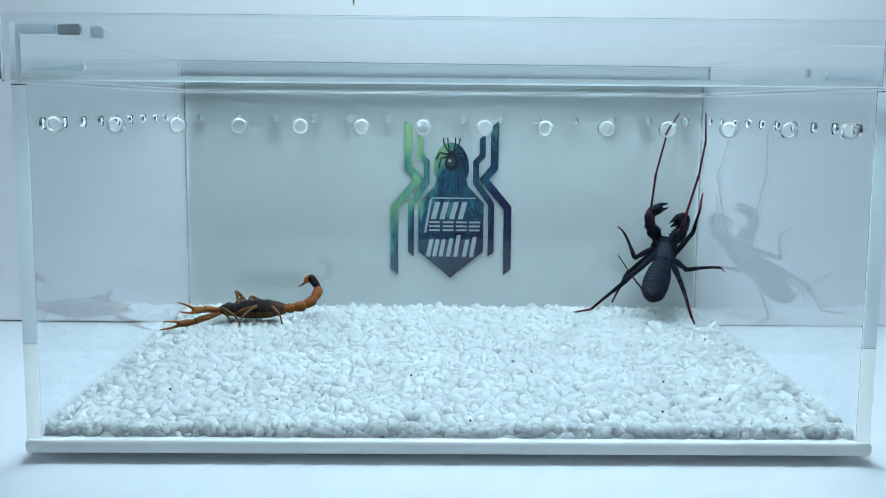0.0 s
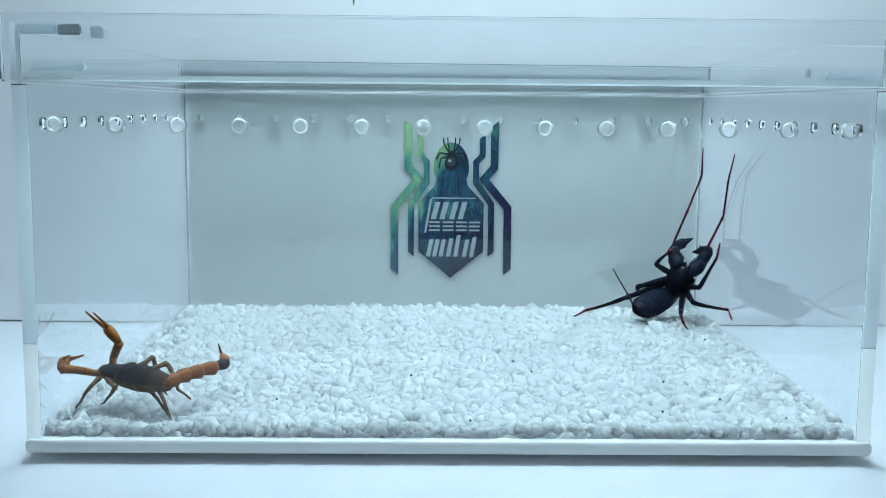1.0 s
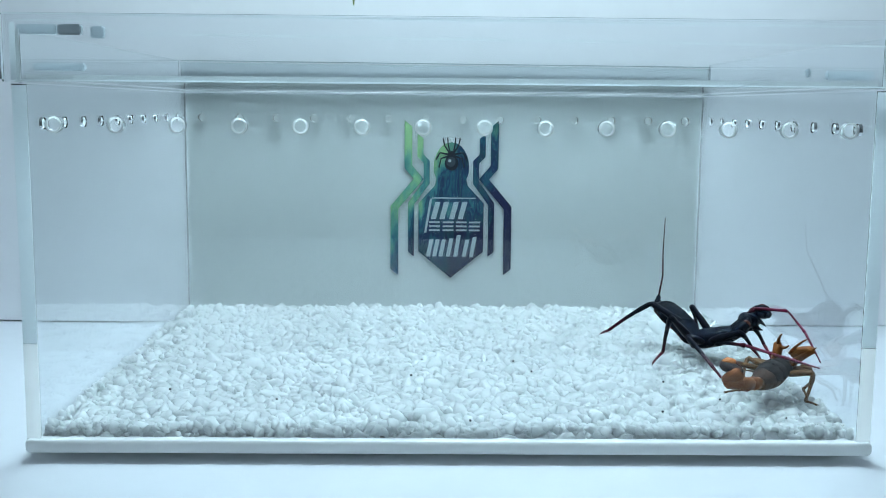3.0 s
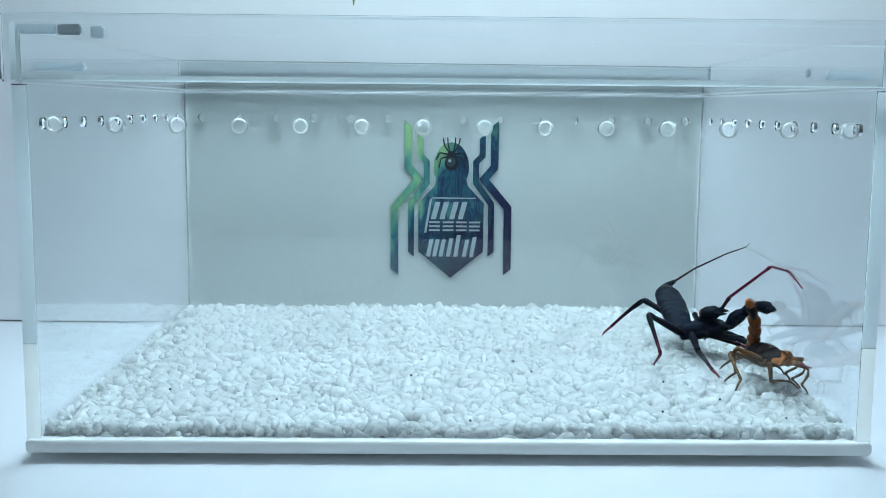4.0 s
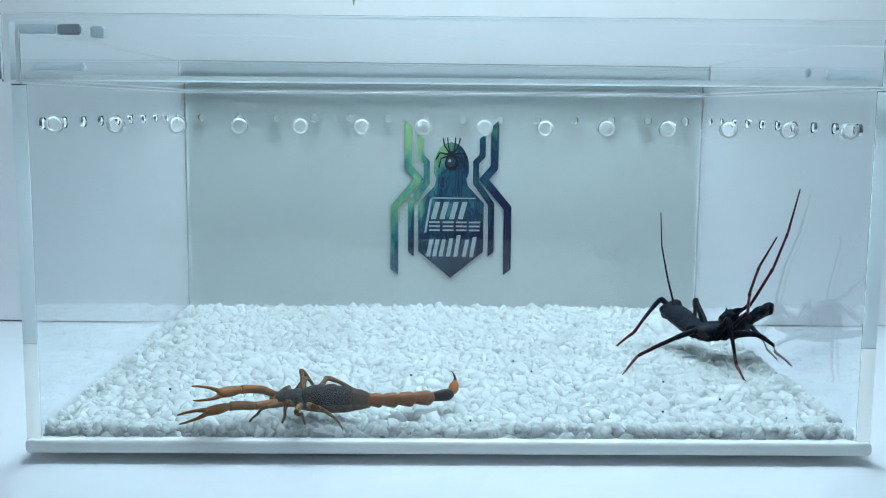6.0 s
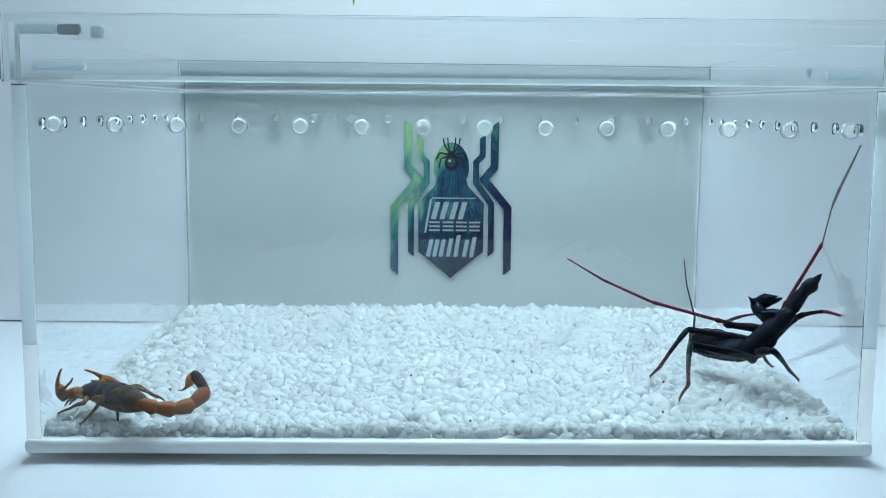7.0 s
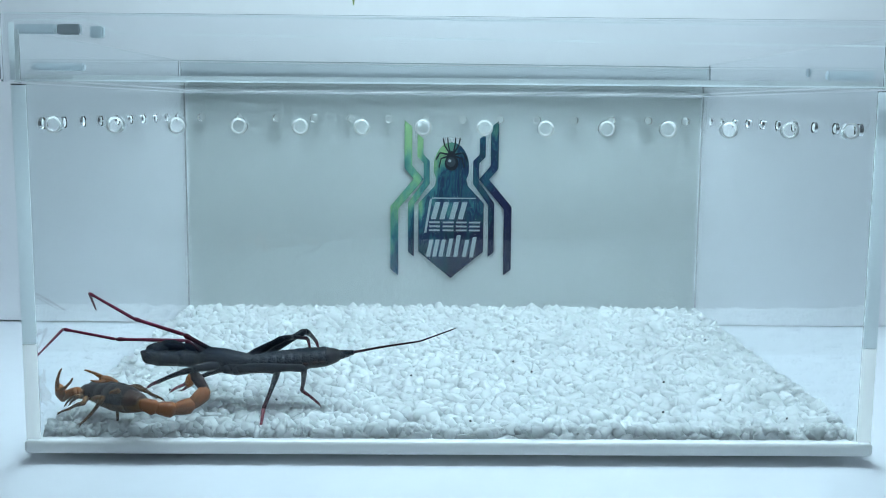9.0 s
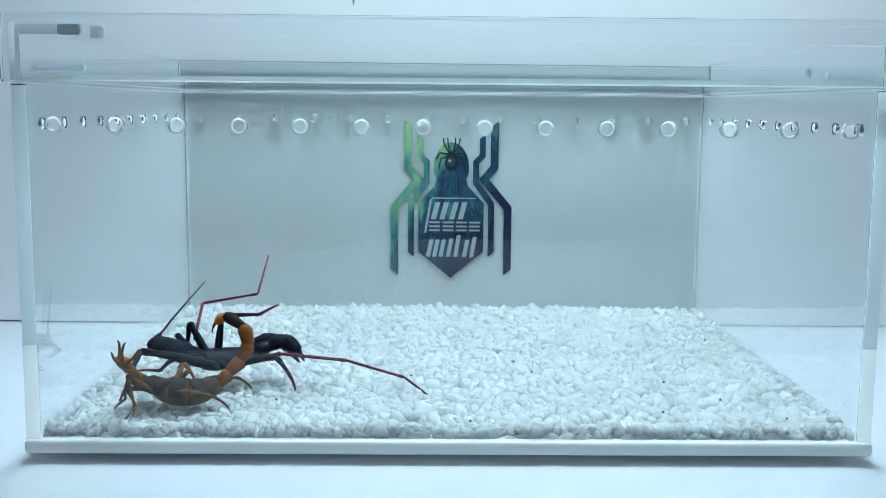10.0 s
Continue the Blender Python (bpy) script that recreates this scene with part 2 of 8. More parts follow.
# the cover: a shallow tray whose floor rests on the walls
lid = tagged(new("tray_cover"), "clear acrylic tray cover with small magnets on the box", "cover")
lid.matrix_local = pose(0, 0, TOP + 0.0003)
WIDE = HALF + 0.006
bm = bmesh.new()
box(bm, -HALF + T + 0.0003, HALF - T - 0.0003, T + 0.0008, DEPTH - T - 0.0003, 0.0008, 0.0028, 0.0003)
panes.append(part("floor_plate", bm, ACRYLIC, lid))
bm = bmesh.new()
box(bm, -WIDE + 0.002, WIDE, 0, T, 0.0004, 0.0235, 0.0007)
panes.append(part("rail", bm, ACRYLIC, lid))
bm = bmesh.new()
box(bm, -HALF + 0.0023, HALF + 0.0012, DEPTH - T, DEPTH, 0.0004, 0.0178, 0.0005)
for v in bm.verts:
    if v.co.x > 0:
        v.co.z -= 0.0012 if v.co.z > 0.01 else 0
part("rail", bm, BACK_RAIL, lid, "dim back rail of the cover, lower at one end")
for x in (-HALF, HALF - 0.002):
    bm = bmesh.new()
    box(bm, x, x + 0.002, T + 0.0008, DEPTH - T - 0.0008, 0.0002, 0.0178, 0.0005)
    panes.append(part("rail", bm, ACRYLIC, lid))
# highlights and one dark line painted along the rails; the front one steps down beside a corner
for x0, x1, y0, z0, z1, mat in ((-HALF + 0.003, HALF - 0.003, -0.0006, 0.0008, 0.0012, MATT), (-WIDE + 0.002, WIDE, -0.0004, 0.0230, 0.0234, MATT),
                                (-HALF + 0.002, -0.1225, -0.0006, 0.0207, 0.0211, MATT), (-0.1135, WIDE, -0.0006, 0.0165, 0.0169, MATT),
                                (-HALF + 0.0023, HALF + 0.0012, DEPTH - 0.0046, 0.0166, 0.0171, FROSTED),
                                (-HALF + 0.0023, HALF + 0.0012, DEPTH - 0.0046, 0.0174, 0.0178, DULL), (-HALF + 0.004, HALF - 0.004, DEPTH - 0.0046, 0.0006, 0.0010, FROSTED)):
    bm = bmesh.new()
    box(bm, x0, x1, y0, y0 + 0.0004, z0, z1, 0.0001)
    if x1 > 0.15:
        for v in bm.verts:
            if v.co.x > 0:
                v.co.z -= 0.0020 if y0 < 0.1 else 0.0012
    part("edge_line", bm, mat, lid, "thin bar painting in the gleam line of an edge")
bm = bmesh.new()
box(bm, -0.1225, -0.1135, -0.0006, -0.0002, 0.0207, 0.0211, 0.0001)
for v in bm.verts:
    if v.co.x > -0.118:
        v.co.z -= 0.0041
part("edge_line", bm, MATT, lid, "thin bar painting in the gleam line of an edge")
for x0, x1, z0, z1 in ((-HALF + T, HALF - T, 0.0007, 0.0029), (-HALF, -HALF + 0.0021, 0.0003, 0.0179), (HALF - 0.0021, HALF, 0.0003, 0.0179)):
    bm = bmesh.new()
    box(bm, x0, x1, T + 0.0003, T + 0.0007, z0, z1)
    part("edge_strip", bm, SAWN, lid, "matt acrylic edge")
for x0, x1 in ((-HALF, -HALF + 0.002), (HALF - 0.002, HALF)):
    bm = bmesh.new()
    box(bm, x0 + 0.0001, x1 - 0.0001, -0.0004, -0.0001, 0.0010, 0.0200)
    part("edge_strip", bm, MATT, lid, "matt acrylic edge")
for x0, x1, y0, z0, z1, mat in ((-0.1355, -0.1275, 0.006, 0.0165, 0.0200, MAGNET), (-0.1245, -0.1200, 0.0065, 0.0155, 0.0195, TAB), (-0.1495, -0.1360, 0.006, 0.0166, 0.0199, TAB), (-0.146, -0.128, 0.010, 0.0045, 0.0070, TAB), (0.129, 0.1455, 0.006, 0.0035, 0.0065, TAB), (0.1235, 0.1250, 0.010, 0.0045, 0.0075, TAB)):
    bm = bmesh.new()
    box(bm, x0, x1, y0, y0 + 0.003, z0, z1, 0.0005)
    part("magnet" if mat is MAGNET else "corner_tab", bm, mat, lid, "small grey magnet" if mat is MAGNET else "grey acrylic corner tab")
for p in panes:
    p.visible_shadow = False
# ---- the printed emblem on the back panel ----


def print_ink():
    m = bpy.data.materials.new("emblem_ink")
    m.use_nodes = True
    n, l = m.node_tree.nodes, m.node_tree.links
    b = n["Principled BSDF"]
    tc, sep, add, ramp = n.new("ShaderNodeTexCoord"), n.new("ShaderNodeSeparateXYZ"), n.new("ShaderNodeMath"), n.new("ShaderNodeValToRGB")
    no = n.new("ShaderNodeTexNoise")
    no.inputs["Scale"].default_value, no.inputs["Detail"].default_value = 85, 8
    flatten = n.new("ShaderNodeMapping")
    flatten.inputs["Scale"].default_value = (1.5, 1, 0.45)
    l.new(tc.outputs["Object"], sep.inputs[0])
    l.new(tc.outputs["Object"], flatten.inputs["Vector"])
    l.new(flatten.outputs[0], no.inputs["Vector"])
    kx, kz, kn = n.new("ShaderNodeMath"), n.new("ShaderNodeMath"), n.new("ShaderNodeMath")
    for k, v, src in ((kx, 10.0, sep.outputs["X"]), (kz, -9.0, sep.outputs["Z"]), (kn, 1.75, no.outputs["Fac"])):
        k.operation = "MULTIPLY"
        k.inputs[1].default_value = v
        l.new(src, k.inputs[0])
    add.operation = "ADD"
    a2 = n.new("ShaderNodeMath")
    a2.operation = "ADD"
    l.new(kx.outputs[0], add.inputs[0])
    l.new(kz.outputs[0], add.inputs[1])
    l.new(add.outputs[0], a2.inputs[0])
    l.new(kn.outputs[0], a2.inputs[1])
    off = n.new("ShaderNodeMath")
    off.operation = "ADD"
    off.inputs[1].default_value = 0.10
    l.new(a2.outputs[0], off.inputs[0])
    l.new(off.outputs[0], ramp.inputs[0])
    e = ramp.color_ramp.elements
    e[0].position, e[0].color = 0.10, (0.22, 0.40, 0.19, 1)
    e[1].position, e[1].color = 0.85, (0.006, 0.009, 0.045, 1)
    for pos, col in ((0.28, (0.085, 0.26, 0.20, 1)), (0.42, (0.028, 0.13, 0.16, 1)), (0.48, (0.008, 0.026, 0.09, 1)), (0.56, (0.020, 0.10, 0.13, 1)), (0.64, (0.007, 0.013, 0.07, 1)), (0.74, (0.012, 0.06, 0.08, 1))):
        x = e.new(pos)
        x.color = col
    l.new(ramp.outputs[0], b.inputs["Base Color"])
    b.inputs["Roughness"].default_value = 0.35
    return m


INK = print_ink()
PALE = material("pale_print", (0.34, 0.40, 0.42), 0.4, vary=0.05)
SHEEN_INK = material("grey_print", (0.045, 0.060, 0.075), 0.35, vary=0.3, vary_scale=300)
DARK_INK = material("dark_print", (0.012, 0.014, 0.022), 0.35, vary=0.1)


def flat(bm, pts, y0=0.0, y1=-0.0003):
    """A thin printed plate from a closed outline in x and z."""
    lo = [bm.verts.new((x, y0, z)) for x, z in pts]
    hi = [bm.verts.new((x, y1, z)) for x, z in pts]
    bm.faces.new(hi)
    n = len(pts)
    for i in range(n):
        bm.faces.new((lo[i], lo[(i + 1) % n], hi[(i + 1) % n], hi[i]))


def stripe(line, width, side):
    """The outline of a bent stripe of constant width, mirrored by side."""
    left, right = [], []
    for i, p in enumerate(line):
        a, b = Vector(line[max(0, i - 1)]), Vector(line[min(len(line) - 1, i + 1)])
        d0 = (Vector(p) - a).normalized() if i else (b - Vector(p)).normalized()
        d1 = (b - Vector(p)).normalized() if i < len(line) - 1 else d0
        n = Vector((-(d0 + d1).y, (d0 + d1).x)).normalized()
        k = width / 2 / max(0.5, n.dot(Vector((-d1.y, d1.x))))
        left.append(Vector(p) + n * k)
        right.append(Vector(p) - n * k)
    left[0].y += width * 0.4
    right[0].y -= width * 0.4
    left[-1].y += width * 0.4
    right[-1].y -= width * 0.4
    pts = left + right[::-1]
    return [(p.x * side, p.y) for p in pts]


emblem = tagged(new("printed_emblem"), "blue and green emblem print on the back panel", "emblem")
emblem.matrix_local = pose(0.0043, DEPTH + 0.0009, 0.0256)
U = 1 / 3050
bm = bmesh.new()
outline = [(0, -2), (57, 45), (57, 130), (29, 160), (26, 172), (31, 185)]
outline += [(31 * math.cos(radians(a)), 192 + 44 * math.sin(radians(a))) for a in range(15, 91, 15)]
right = outline
flat(bm, [(x * U, z * U) for x, z in right] + [(-x * U, z * U) for x, z in right[-2:0:-1]])
part("shield", bm, INK, emblem)
for side in (-1, 1):
    for name, line, wide in (("inner_stripe", [(54, 246), (54, 213), (43, 202), (43, 166), (70, 129), (70, 40)], 10.5),
                             ("outer_stripe", [(75, 268), (75, 193), (57, 172), (99, 122), (99, 8)], 13.5)):
        bm = bmesh.new()
        flat(bm, stripe([(x * U, z * U) for x, z in line], wide * U, side))
        part(name, bm, INK, emblem)
# writing on the emblem is left as plain pale bars
for x, z, w, h, lean in ((-27, 117, 9, 30, 8), (-12, 117, 9, 30, 8), (5, 117, 9, 30, 8), (20, 117, 9, 30, 8),
                         (-29, 90, 19, 20, 0), (-5, 90, 19, 20, 0), (18, 90, 19, 20, 0), (41, 90, 19, 20, 0),
                         (-37, 51, 7, 30, 6), (-26, 51, 7, 30, 6), (-15, 51, 7, 30, 6), (-2, 52, 7, 32, 6), (11, 55, 7, 38, 6), (26, 51, 7, 30, 6), (39, 53, 7, 36, 6), (-40, 108, 4, 60, 10), (5, 139, 76, 2, 0)):
    if z == 90:
        shapes = [[(x - w / 2, z + 8), (x + w / 2, z + 8), (x + w / 2, z + 5), (x - w / 2, z + 5)], [(x - w / 2, z + 1), (x + w / 2, z + 1), (x + w / 2, z - 2), (x - w / 2, z - 2)],
                  [(x - w / 2, z - 6), (x + w / 2, z - 6), (x + w / 2, z - 9), (x - w / 2, z - 9)]]
    else:
        shapes = [[(x - w / 2 - lean / 2, z - h / 2), (x + w / 2 - lean / 2, z - h / 2), (x + w / 2 + lean / 2, z + h / 2), (x - w / 2 + lean / 2, z + h / 2)]]
    bm = bmesh.new()
    for sh in shapes:
        flat(bm, [(a * U, b * U) for a, b in sh], -0.0003, -0.0006)
    part("bar", bm, PALE, emblem, "pale bar in place of writing")
bm = bmesh.new()
flat(bm, [(12 * U * math.cos(a * math.pi / 10), (200 + 13 * math.sin(a * math.pi / 10)) * U) for a in range(20)], -0.0003, -0.0006)
flat(bm, [(6 * U * math.cos(a * math.pi / 8), (215 + 6 * math.sin(a * math.pi / 8)) * U) for a in range(16)], -0.0003, -0.00065)
for side in (-1, 1):
    for line in ([(4, 218), (12, 230), (15, 243)], [(3, 219), (6, 232), (7, 244)], [(5, 215), (20, 218), (27, 206)], [(5, 212), (18, 208), (22, 192)]):
        flat(bm, stripe([(x * U, z * U) for x, z in line], 2.2 * U, side), -0.0003, -0.0006)
part("spider_print", bm, DARK_INK, emblem, "small black spider shape")
bm = bmesh.new()
flat(bm, [((-3 + 2.8 * math.cos(a * math.pi / 8)) * U, (204 + 2.6 * math.sin(a * math.pi / 8)) * U) for a in range(16)], -0.0006, -0.0008)
part("spider_gleam", bm, PALE, emblem, "pale spot on the spider shape")
bm = bmesh.new()
flat(bm, [((-1 + 8.0 * math.cos(a * math.pi / 10)) * U, (202 + 8.5 * math.sin(a * math.pi / 10)) * U) for a in range(20)], -0.0006, -0.0007)
part("spider_sheen", bm, SHEEN_INK, emblem, "dull grey sheen on the spider shape")

# ---- the tip of a hanging plant above the box ----
LEAF = material("leaf_green", (0.42, 0.55, 0.20), 0.45, vary=0.25, vary_scale=150)


def hanging_plant():
    root = tagged(new("hanging_plant"), "thin trailing stem with a slim green leaf", "plant")
    root.matrix_local = pose(-0.0462, 0.17, 0.1722)
    bm = bmesh.new()
    rows = []
    for k in range(9):
        f = k / 8
        half = 0.0016 * math.sin(math.pi * min(1, f * 0.9 + 0.02)) + 0.0002
        x, z = -0.006 * f * f, 0.045 * f
        rows.append([bm.verts.new((x - half, 0, z)), bm.verts.new((x, -0.0005, z)), bm.verts.new((x + half, 0, z))])
    for a, b in zip(rows, rows[1:]):
        for i in range(2):
            bm.faces.new((a[i], a[i + 1], b[i + 1], b[i]))
    bmesh.ops.solidify(bm, geom=bm.faces[:], thickness=0.0003)
    part("leaf", bm, LEAF, root, "slim pale green leaf", smooth=True)
    bm = bmesh.new()
    bmesh.ops.create_cone(bm, cap_ends=True, segments=8, radius1=0.0006, radius2=0.0009, depth=1.10, matrix=pose(-0.006, 0, 0.045 + 0.548))
    part("stem", bm, LEAF, root)


hanging_plant()


def ground(y):
    """The level of the gravel, lower beside the front panel."""
    return 0.0094 - 0.0040 * math.exp(-max(y, 0) / 0.010)


# ---- white gravel ----


def stone_shapes(count):
    """Crushed stones: a block cut by random planes, its edges taken off."""
    shapes = []
    for k in range(count):
        bm = bmesh.new()
        bmesh.ops.create_cube(bm, size=2.0)
        for n in range(9):
            d = Vector((random.gauss(0, 1), random.gauss(0, 1), random.gauss(0, 1))).normalized()
            bmesh.ops.bisect_plane(bm, geom=bm.verts[:] + bm.edges[:] + bm.faces[:], plane_co=d * random.uniform(0.66, 0.95), plane_no=d, clear_outer=True)
            open_edges = [e for e in bm.edges if e.is_boundary]
            if open_edges:
                bmesh.ops.holes_fill(bm, edges=open_edges, sides=0)
        bmesh.ops.dissolve_limit(bm, angle_limit=0.06, verts=bm.verts[:], edges=bm.edges[:])
        bmesh.ops.bevel(bm, geom=bm.edges[:], offset=0.30, segments=2, affect="EDGES", clamp_overlap=True)
        bmesh.ops.remove_doubles(bm, verts=bm.verts[:], dist=0.03)
        for n in range(2):
            bmesh.ops.smooth_vert(bm, verts=bm.verts[:], factor=0.35, use_axis_x=True, use_axis_y=True, use_axis_z=True)
        sx, sy, sz = (0.72 + 0.5 * random.random() for _ in range(3))
        for v in bm.verts:
            v.co = Vector((v.co.x * sx, v.co.y * sy, v.co.z * sz))
        bmesh.ops.triangulate(bm, faces=bm.faces[:])
        bm.verts.ensure_lookup_table()
        shapes.append((np.array([v.co[:] for v in bm.verts]), np.array([[v.index for v in f.verts] for f in bm.faces])))
        bm.free()
    return shapes


def side_dip(x):
    """How far the gravel falls away beside the two side panels."""
    return 0.0034 * math.exp(-(x + HALF) / 0.016) + 0.0030 * math.exp(-(HALF - x) / 0.016)


def build_gravel():
    rng = np.random.default_rng(5)
    shapes = stone_shapes(14)
    verts, tris, base = [], [], 0
    x0, x1, y0, y1 = -HALF + T + 0.0016, HALF - T - 0.0016, T + 0.0016, DEPTH - T - 0.0016
    pitch = 0.0041
    ny = int((y1 - y0) / (pitch * 0.86))
    for j in range(ny + 1):
        yy = y0 + (y1 - y0) * j / ny
        nx = int((x1 - x0) / pitch)
        for i in range(nx + 1):
            xx = x0 + (x1 - x0) * i / nx + (pitch / 2 if j % 2 else 0)
            x = min(x1, max(x0, xx + rng.normal(0, 0.0007)))
            y = min(y1, max(y0, yy + rng.normal(0, 0.0007)))
            r = float(np.clip(rng.lognormal(math.log(0.0030), 0.32), 0.0018, 0.0056))
            level = 0.0010 * noise.noise(Vector((x * 42, y * 42, 0))) + 0.0006 * noise.noise(Vector((x * 150, y * 150, 3)))
            level -= side_dip(x)
            z = ground(y) + level - r * 0.80 + rng.normal(0, 0.0003)
            v, f = shapes[int(rng.integers(len(shapes)))]
            q = Euler(rng.uniform(0, 6.28, 3)).to_matrix()
            verts.append((v * r) @ np.array(q).T + (x, y, z))
            tris.append(f + base)
            base += len(v)
    # small stones that have rolled against the panels
    for k in range(900):
        r = float(rng.uniform(0.0016, 0.0029))
        side = k % 5
        if side < 3:
            x, y = rng.uniform(x0, x1), T + 0.0004 + r * rng.uniform(0.9, 2.4)
        else:
            x, y = (x0 if side == 3 else x1), rng.uniform(y0, y1)
        v, f = shapes[int(rng.integers(len(shapes)))]
        q = Euler(rng.uniform(0, 6.28, 3)).to_matrix()
        verts.append((v * r) @ np.array(q).T + (x, y, rng.uniform(BASE_TOP + 0.0006 + r * 0.7, max(BASE_TOP + 0.0008 + r * 0.7, ground(y) - 0.0008 - r * 0.8 - side_dip(x)))))
        tris.append(f + base)
        base += len(v)
    # the packed bed below the loose stones
    gx, gy = 40, 30
    bed = []
    for j in range(gy + 1):
        for i in range(gx + 1):
            x, y = -HALF + T + 0.0004 + (2 * HALF - 2 * T - 0.0008) * i / gx, T + 0.0004 + (DEPTH - 2 * T - 0.0008) * j / gy
            bed.append((x, y, BASE_TOP if i in (0, gx) or j in (0, gy) else max(BASE_TOP + 0.0001, ground(y) - 0.0030 - side_dip(x))))
    ids = np.arange((gx + 1) * (gy + 1)).reshape(gy + 1, gx + 1) + base
    a, b, c, d = ids[:-1, :-1].ravel(), ids[:-1, 1:].ravel(), ids[1:, 1:].ravel(), ids[1:, :-1].ravel()
    tris.append(np.stack([a, b, c], 1))
    tris.append(np.stack([a, c, d], 1))
    verts.append(np.array(bed))
    V, F = np.concatenate(verts).astype(np.float32), np.concatenate(tris).astype(np.int32)
    me = bpy.data.meshes.new("gravel")
    V[:, 0] = np.clip(V[:, 0], -HALF + T + 0.0003, HALF - T - 0.0003)
    V[:, 1] = np.clip(V[:, 1], T + 0.0003, DEPTH - T - 0.0003)
    V[:, 2] = np.maximum(V[:, 2], BASE_TOP + 0.0002)
    me.vertices.add(len(V))
    me.vertices.foreach_set("co", V.ravel())
    me.loops.add(F.size)
    me.loops.foreach_set("vertex_index", F.ravel())
    me.polygons.add(len(F))
    me.polygons.foreach_set("loop_start", np.arange(0, F.size, 3, dtype=np.int32))
    me.update(calc_edges=True)
    me.shade_smooth()
    me.materials.append(GRAVEL)
    return tagged(new("gravel", me), "white crushed quartz gravel bed inside the box", "gravel", kind="stuff")


build_gravel()

# a few dark grains among the white stones
random.seed(11)
first_grain = None
for k in range(14):
    if first_grain is None:
        bm = bmesh.new()
        bmesh.ops.create_icosphere(bm, subdivisions=1, radius=0.00055)
        for v in bm.verts:
            v.co *= random.uniform(0.7, 1.2)
        first_grain = part("dark_grain", bm, DIM)
        grain = first_grain
    else:
        grain = new("dark_grain", first_grain.data)
    y = random.uniform(0.012, 0.15)
    grain.matrix_local = pose(random.uniform(-0.13, 0.13), y, ground(y) + 0.0004, 0, 0, random.uniform(0, 360))
    tagged(grain, "tiny dark grain lying among white gravel", "grain", group="dark grains in the gravel")

# ---- the animals: rigid pieces along +x, z up ----


def shell(bm, rings, a0=0.0, a1=360.0, seg=14):
    """Skin through elliptic rings (x, half width, half height, z offset); an open arc makes a back plate."""
    full = a1 - a0 >= 359.9
    n = seg if full else seg + 1
    rows = []
    for x, w, h, z in rings:
        row = []
        for k in range(n):
            a = radians(a0 + (a1 - a0) * k / seg)
            row.append(bm.verts.new((x, w * math.cos(a), z + h * math.sin(a))))
        rows.append(row)
    for r0, r1 in zip(rows, rows[1:]):
        for k in range(seg):
            k2 = (k + 1) % n
            bm.faces.new((r0[k], r0[k2], r1[k2], r1[k]))
    for row, flip in ((rows[0], -1), (rows[-1], 1)):
        bm.faces.new(row[::flip])
    return bm


def gnarl(bm, amount, scale):
    """Small lumps in a hard skin."""
    for v in bm.verts:
        v.co += v.co.normalized() * (amount * noise.noise(v.co * scale))
    return bm


def rod(length, r0, r1, knob=1.25, bend=0.0, seg=8):
    """A slender limb piece, swollen at its far joint."""
    bm = bmesh.new()
    rings = []
    for f, k in ((0, 0.75), (0.06, 1.0), (0.5, 1.0), (0.86, 1.0), (0.95, knob), (1.0, 0.8)):
        r = (r0 + (r1 - r0) * f) * k
        rings.append((f * length, r, r, bend * math.sin(math.pi * f)))
    return shell(bm, rings, seg=seg)


def thigh(length, r0, r1, seg=10):
    """The stout upper piece of a leg: a narrow root, a full belly and a swollen knee."""
    rings = [(0, 0.6), (0.04, 0.85), (0.12, 0.95), (0.35, 1.12), (0.6, 1.05), (0.82, 0.92), (0.93, 1.15), (0.98, 1.05), (1.01, 0.6)]
    return shell(bmesh.new(), [(f * length, (r0 + (r1 - r0) * f) * k, (r0 + (r1 - r0) * f) * k * 1.08, 0.0002 * math.sin(math.pi * f)) for f, k in rings], seg=seg)


def shin(length, r0, r1, seg=10):
    """The lower piece of a leg: a short knee piece, a seam, then a long taper with a slight bow."""
    rings = [(0, 0.65), (0.04, 1.0), (0.20, 1.05), (0.30, 1.08), (0.33, 0.78), (0.36, 0.92), (0.62, 0.92), (0.88, 0.95), (0.95, 1.25), (1.0, 0.8)]
    return shell(bmesh.new(), [(f * length, (r0 + (r1 - r0) * f) * k, (r0 + (r1 - r0) * f) * k, 0.0005 * math.sin(math.pi * f)) for f, k in rings], seg=seg)


def claw_foot(length, r0, r1, seg=8):
    """A jointed foot with two small hooked claws at its tip."""
    bm = bmesh.new()
    rings = [(0, 0.7), (0.05, 1.0), (0.30, 0.95), (0.36, 0.72), (0.40, 0.95), (0.60, 0.95), (0.65, 0.72), (0.69, 0.95), (0.90, 1.0), (0.95, 0.6)]
    shell(bm, [(f * length, (r0 + (r1 - r0) * f) * k, (r0 + (r1 - r0) * f) * k, 0.0003 * math.sin(math.pi * f)) for f, k in rings], seg=seg)
    for side in (-1, 1):
        made = len(bm.verts)
        shell(bm, [(0.92 * length, 0.00022, 0.00022, 0), (0.99 * length, 0.00018, 0.00018, 0.0001), (1.05 * length, 0.00004, 0.00004, -0.0004)], seg=5)
        bm.verts.ensure_lookup_table()
        for v in bm.verts[made:]:
            v.co.y += side * (0.0002 + 0.5 * max(0, v.co.x - 0.92 * length))
    return bm


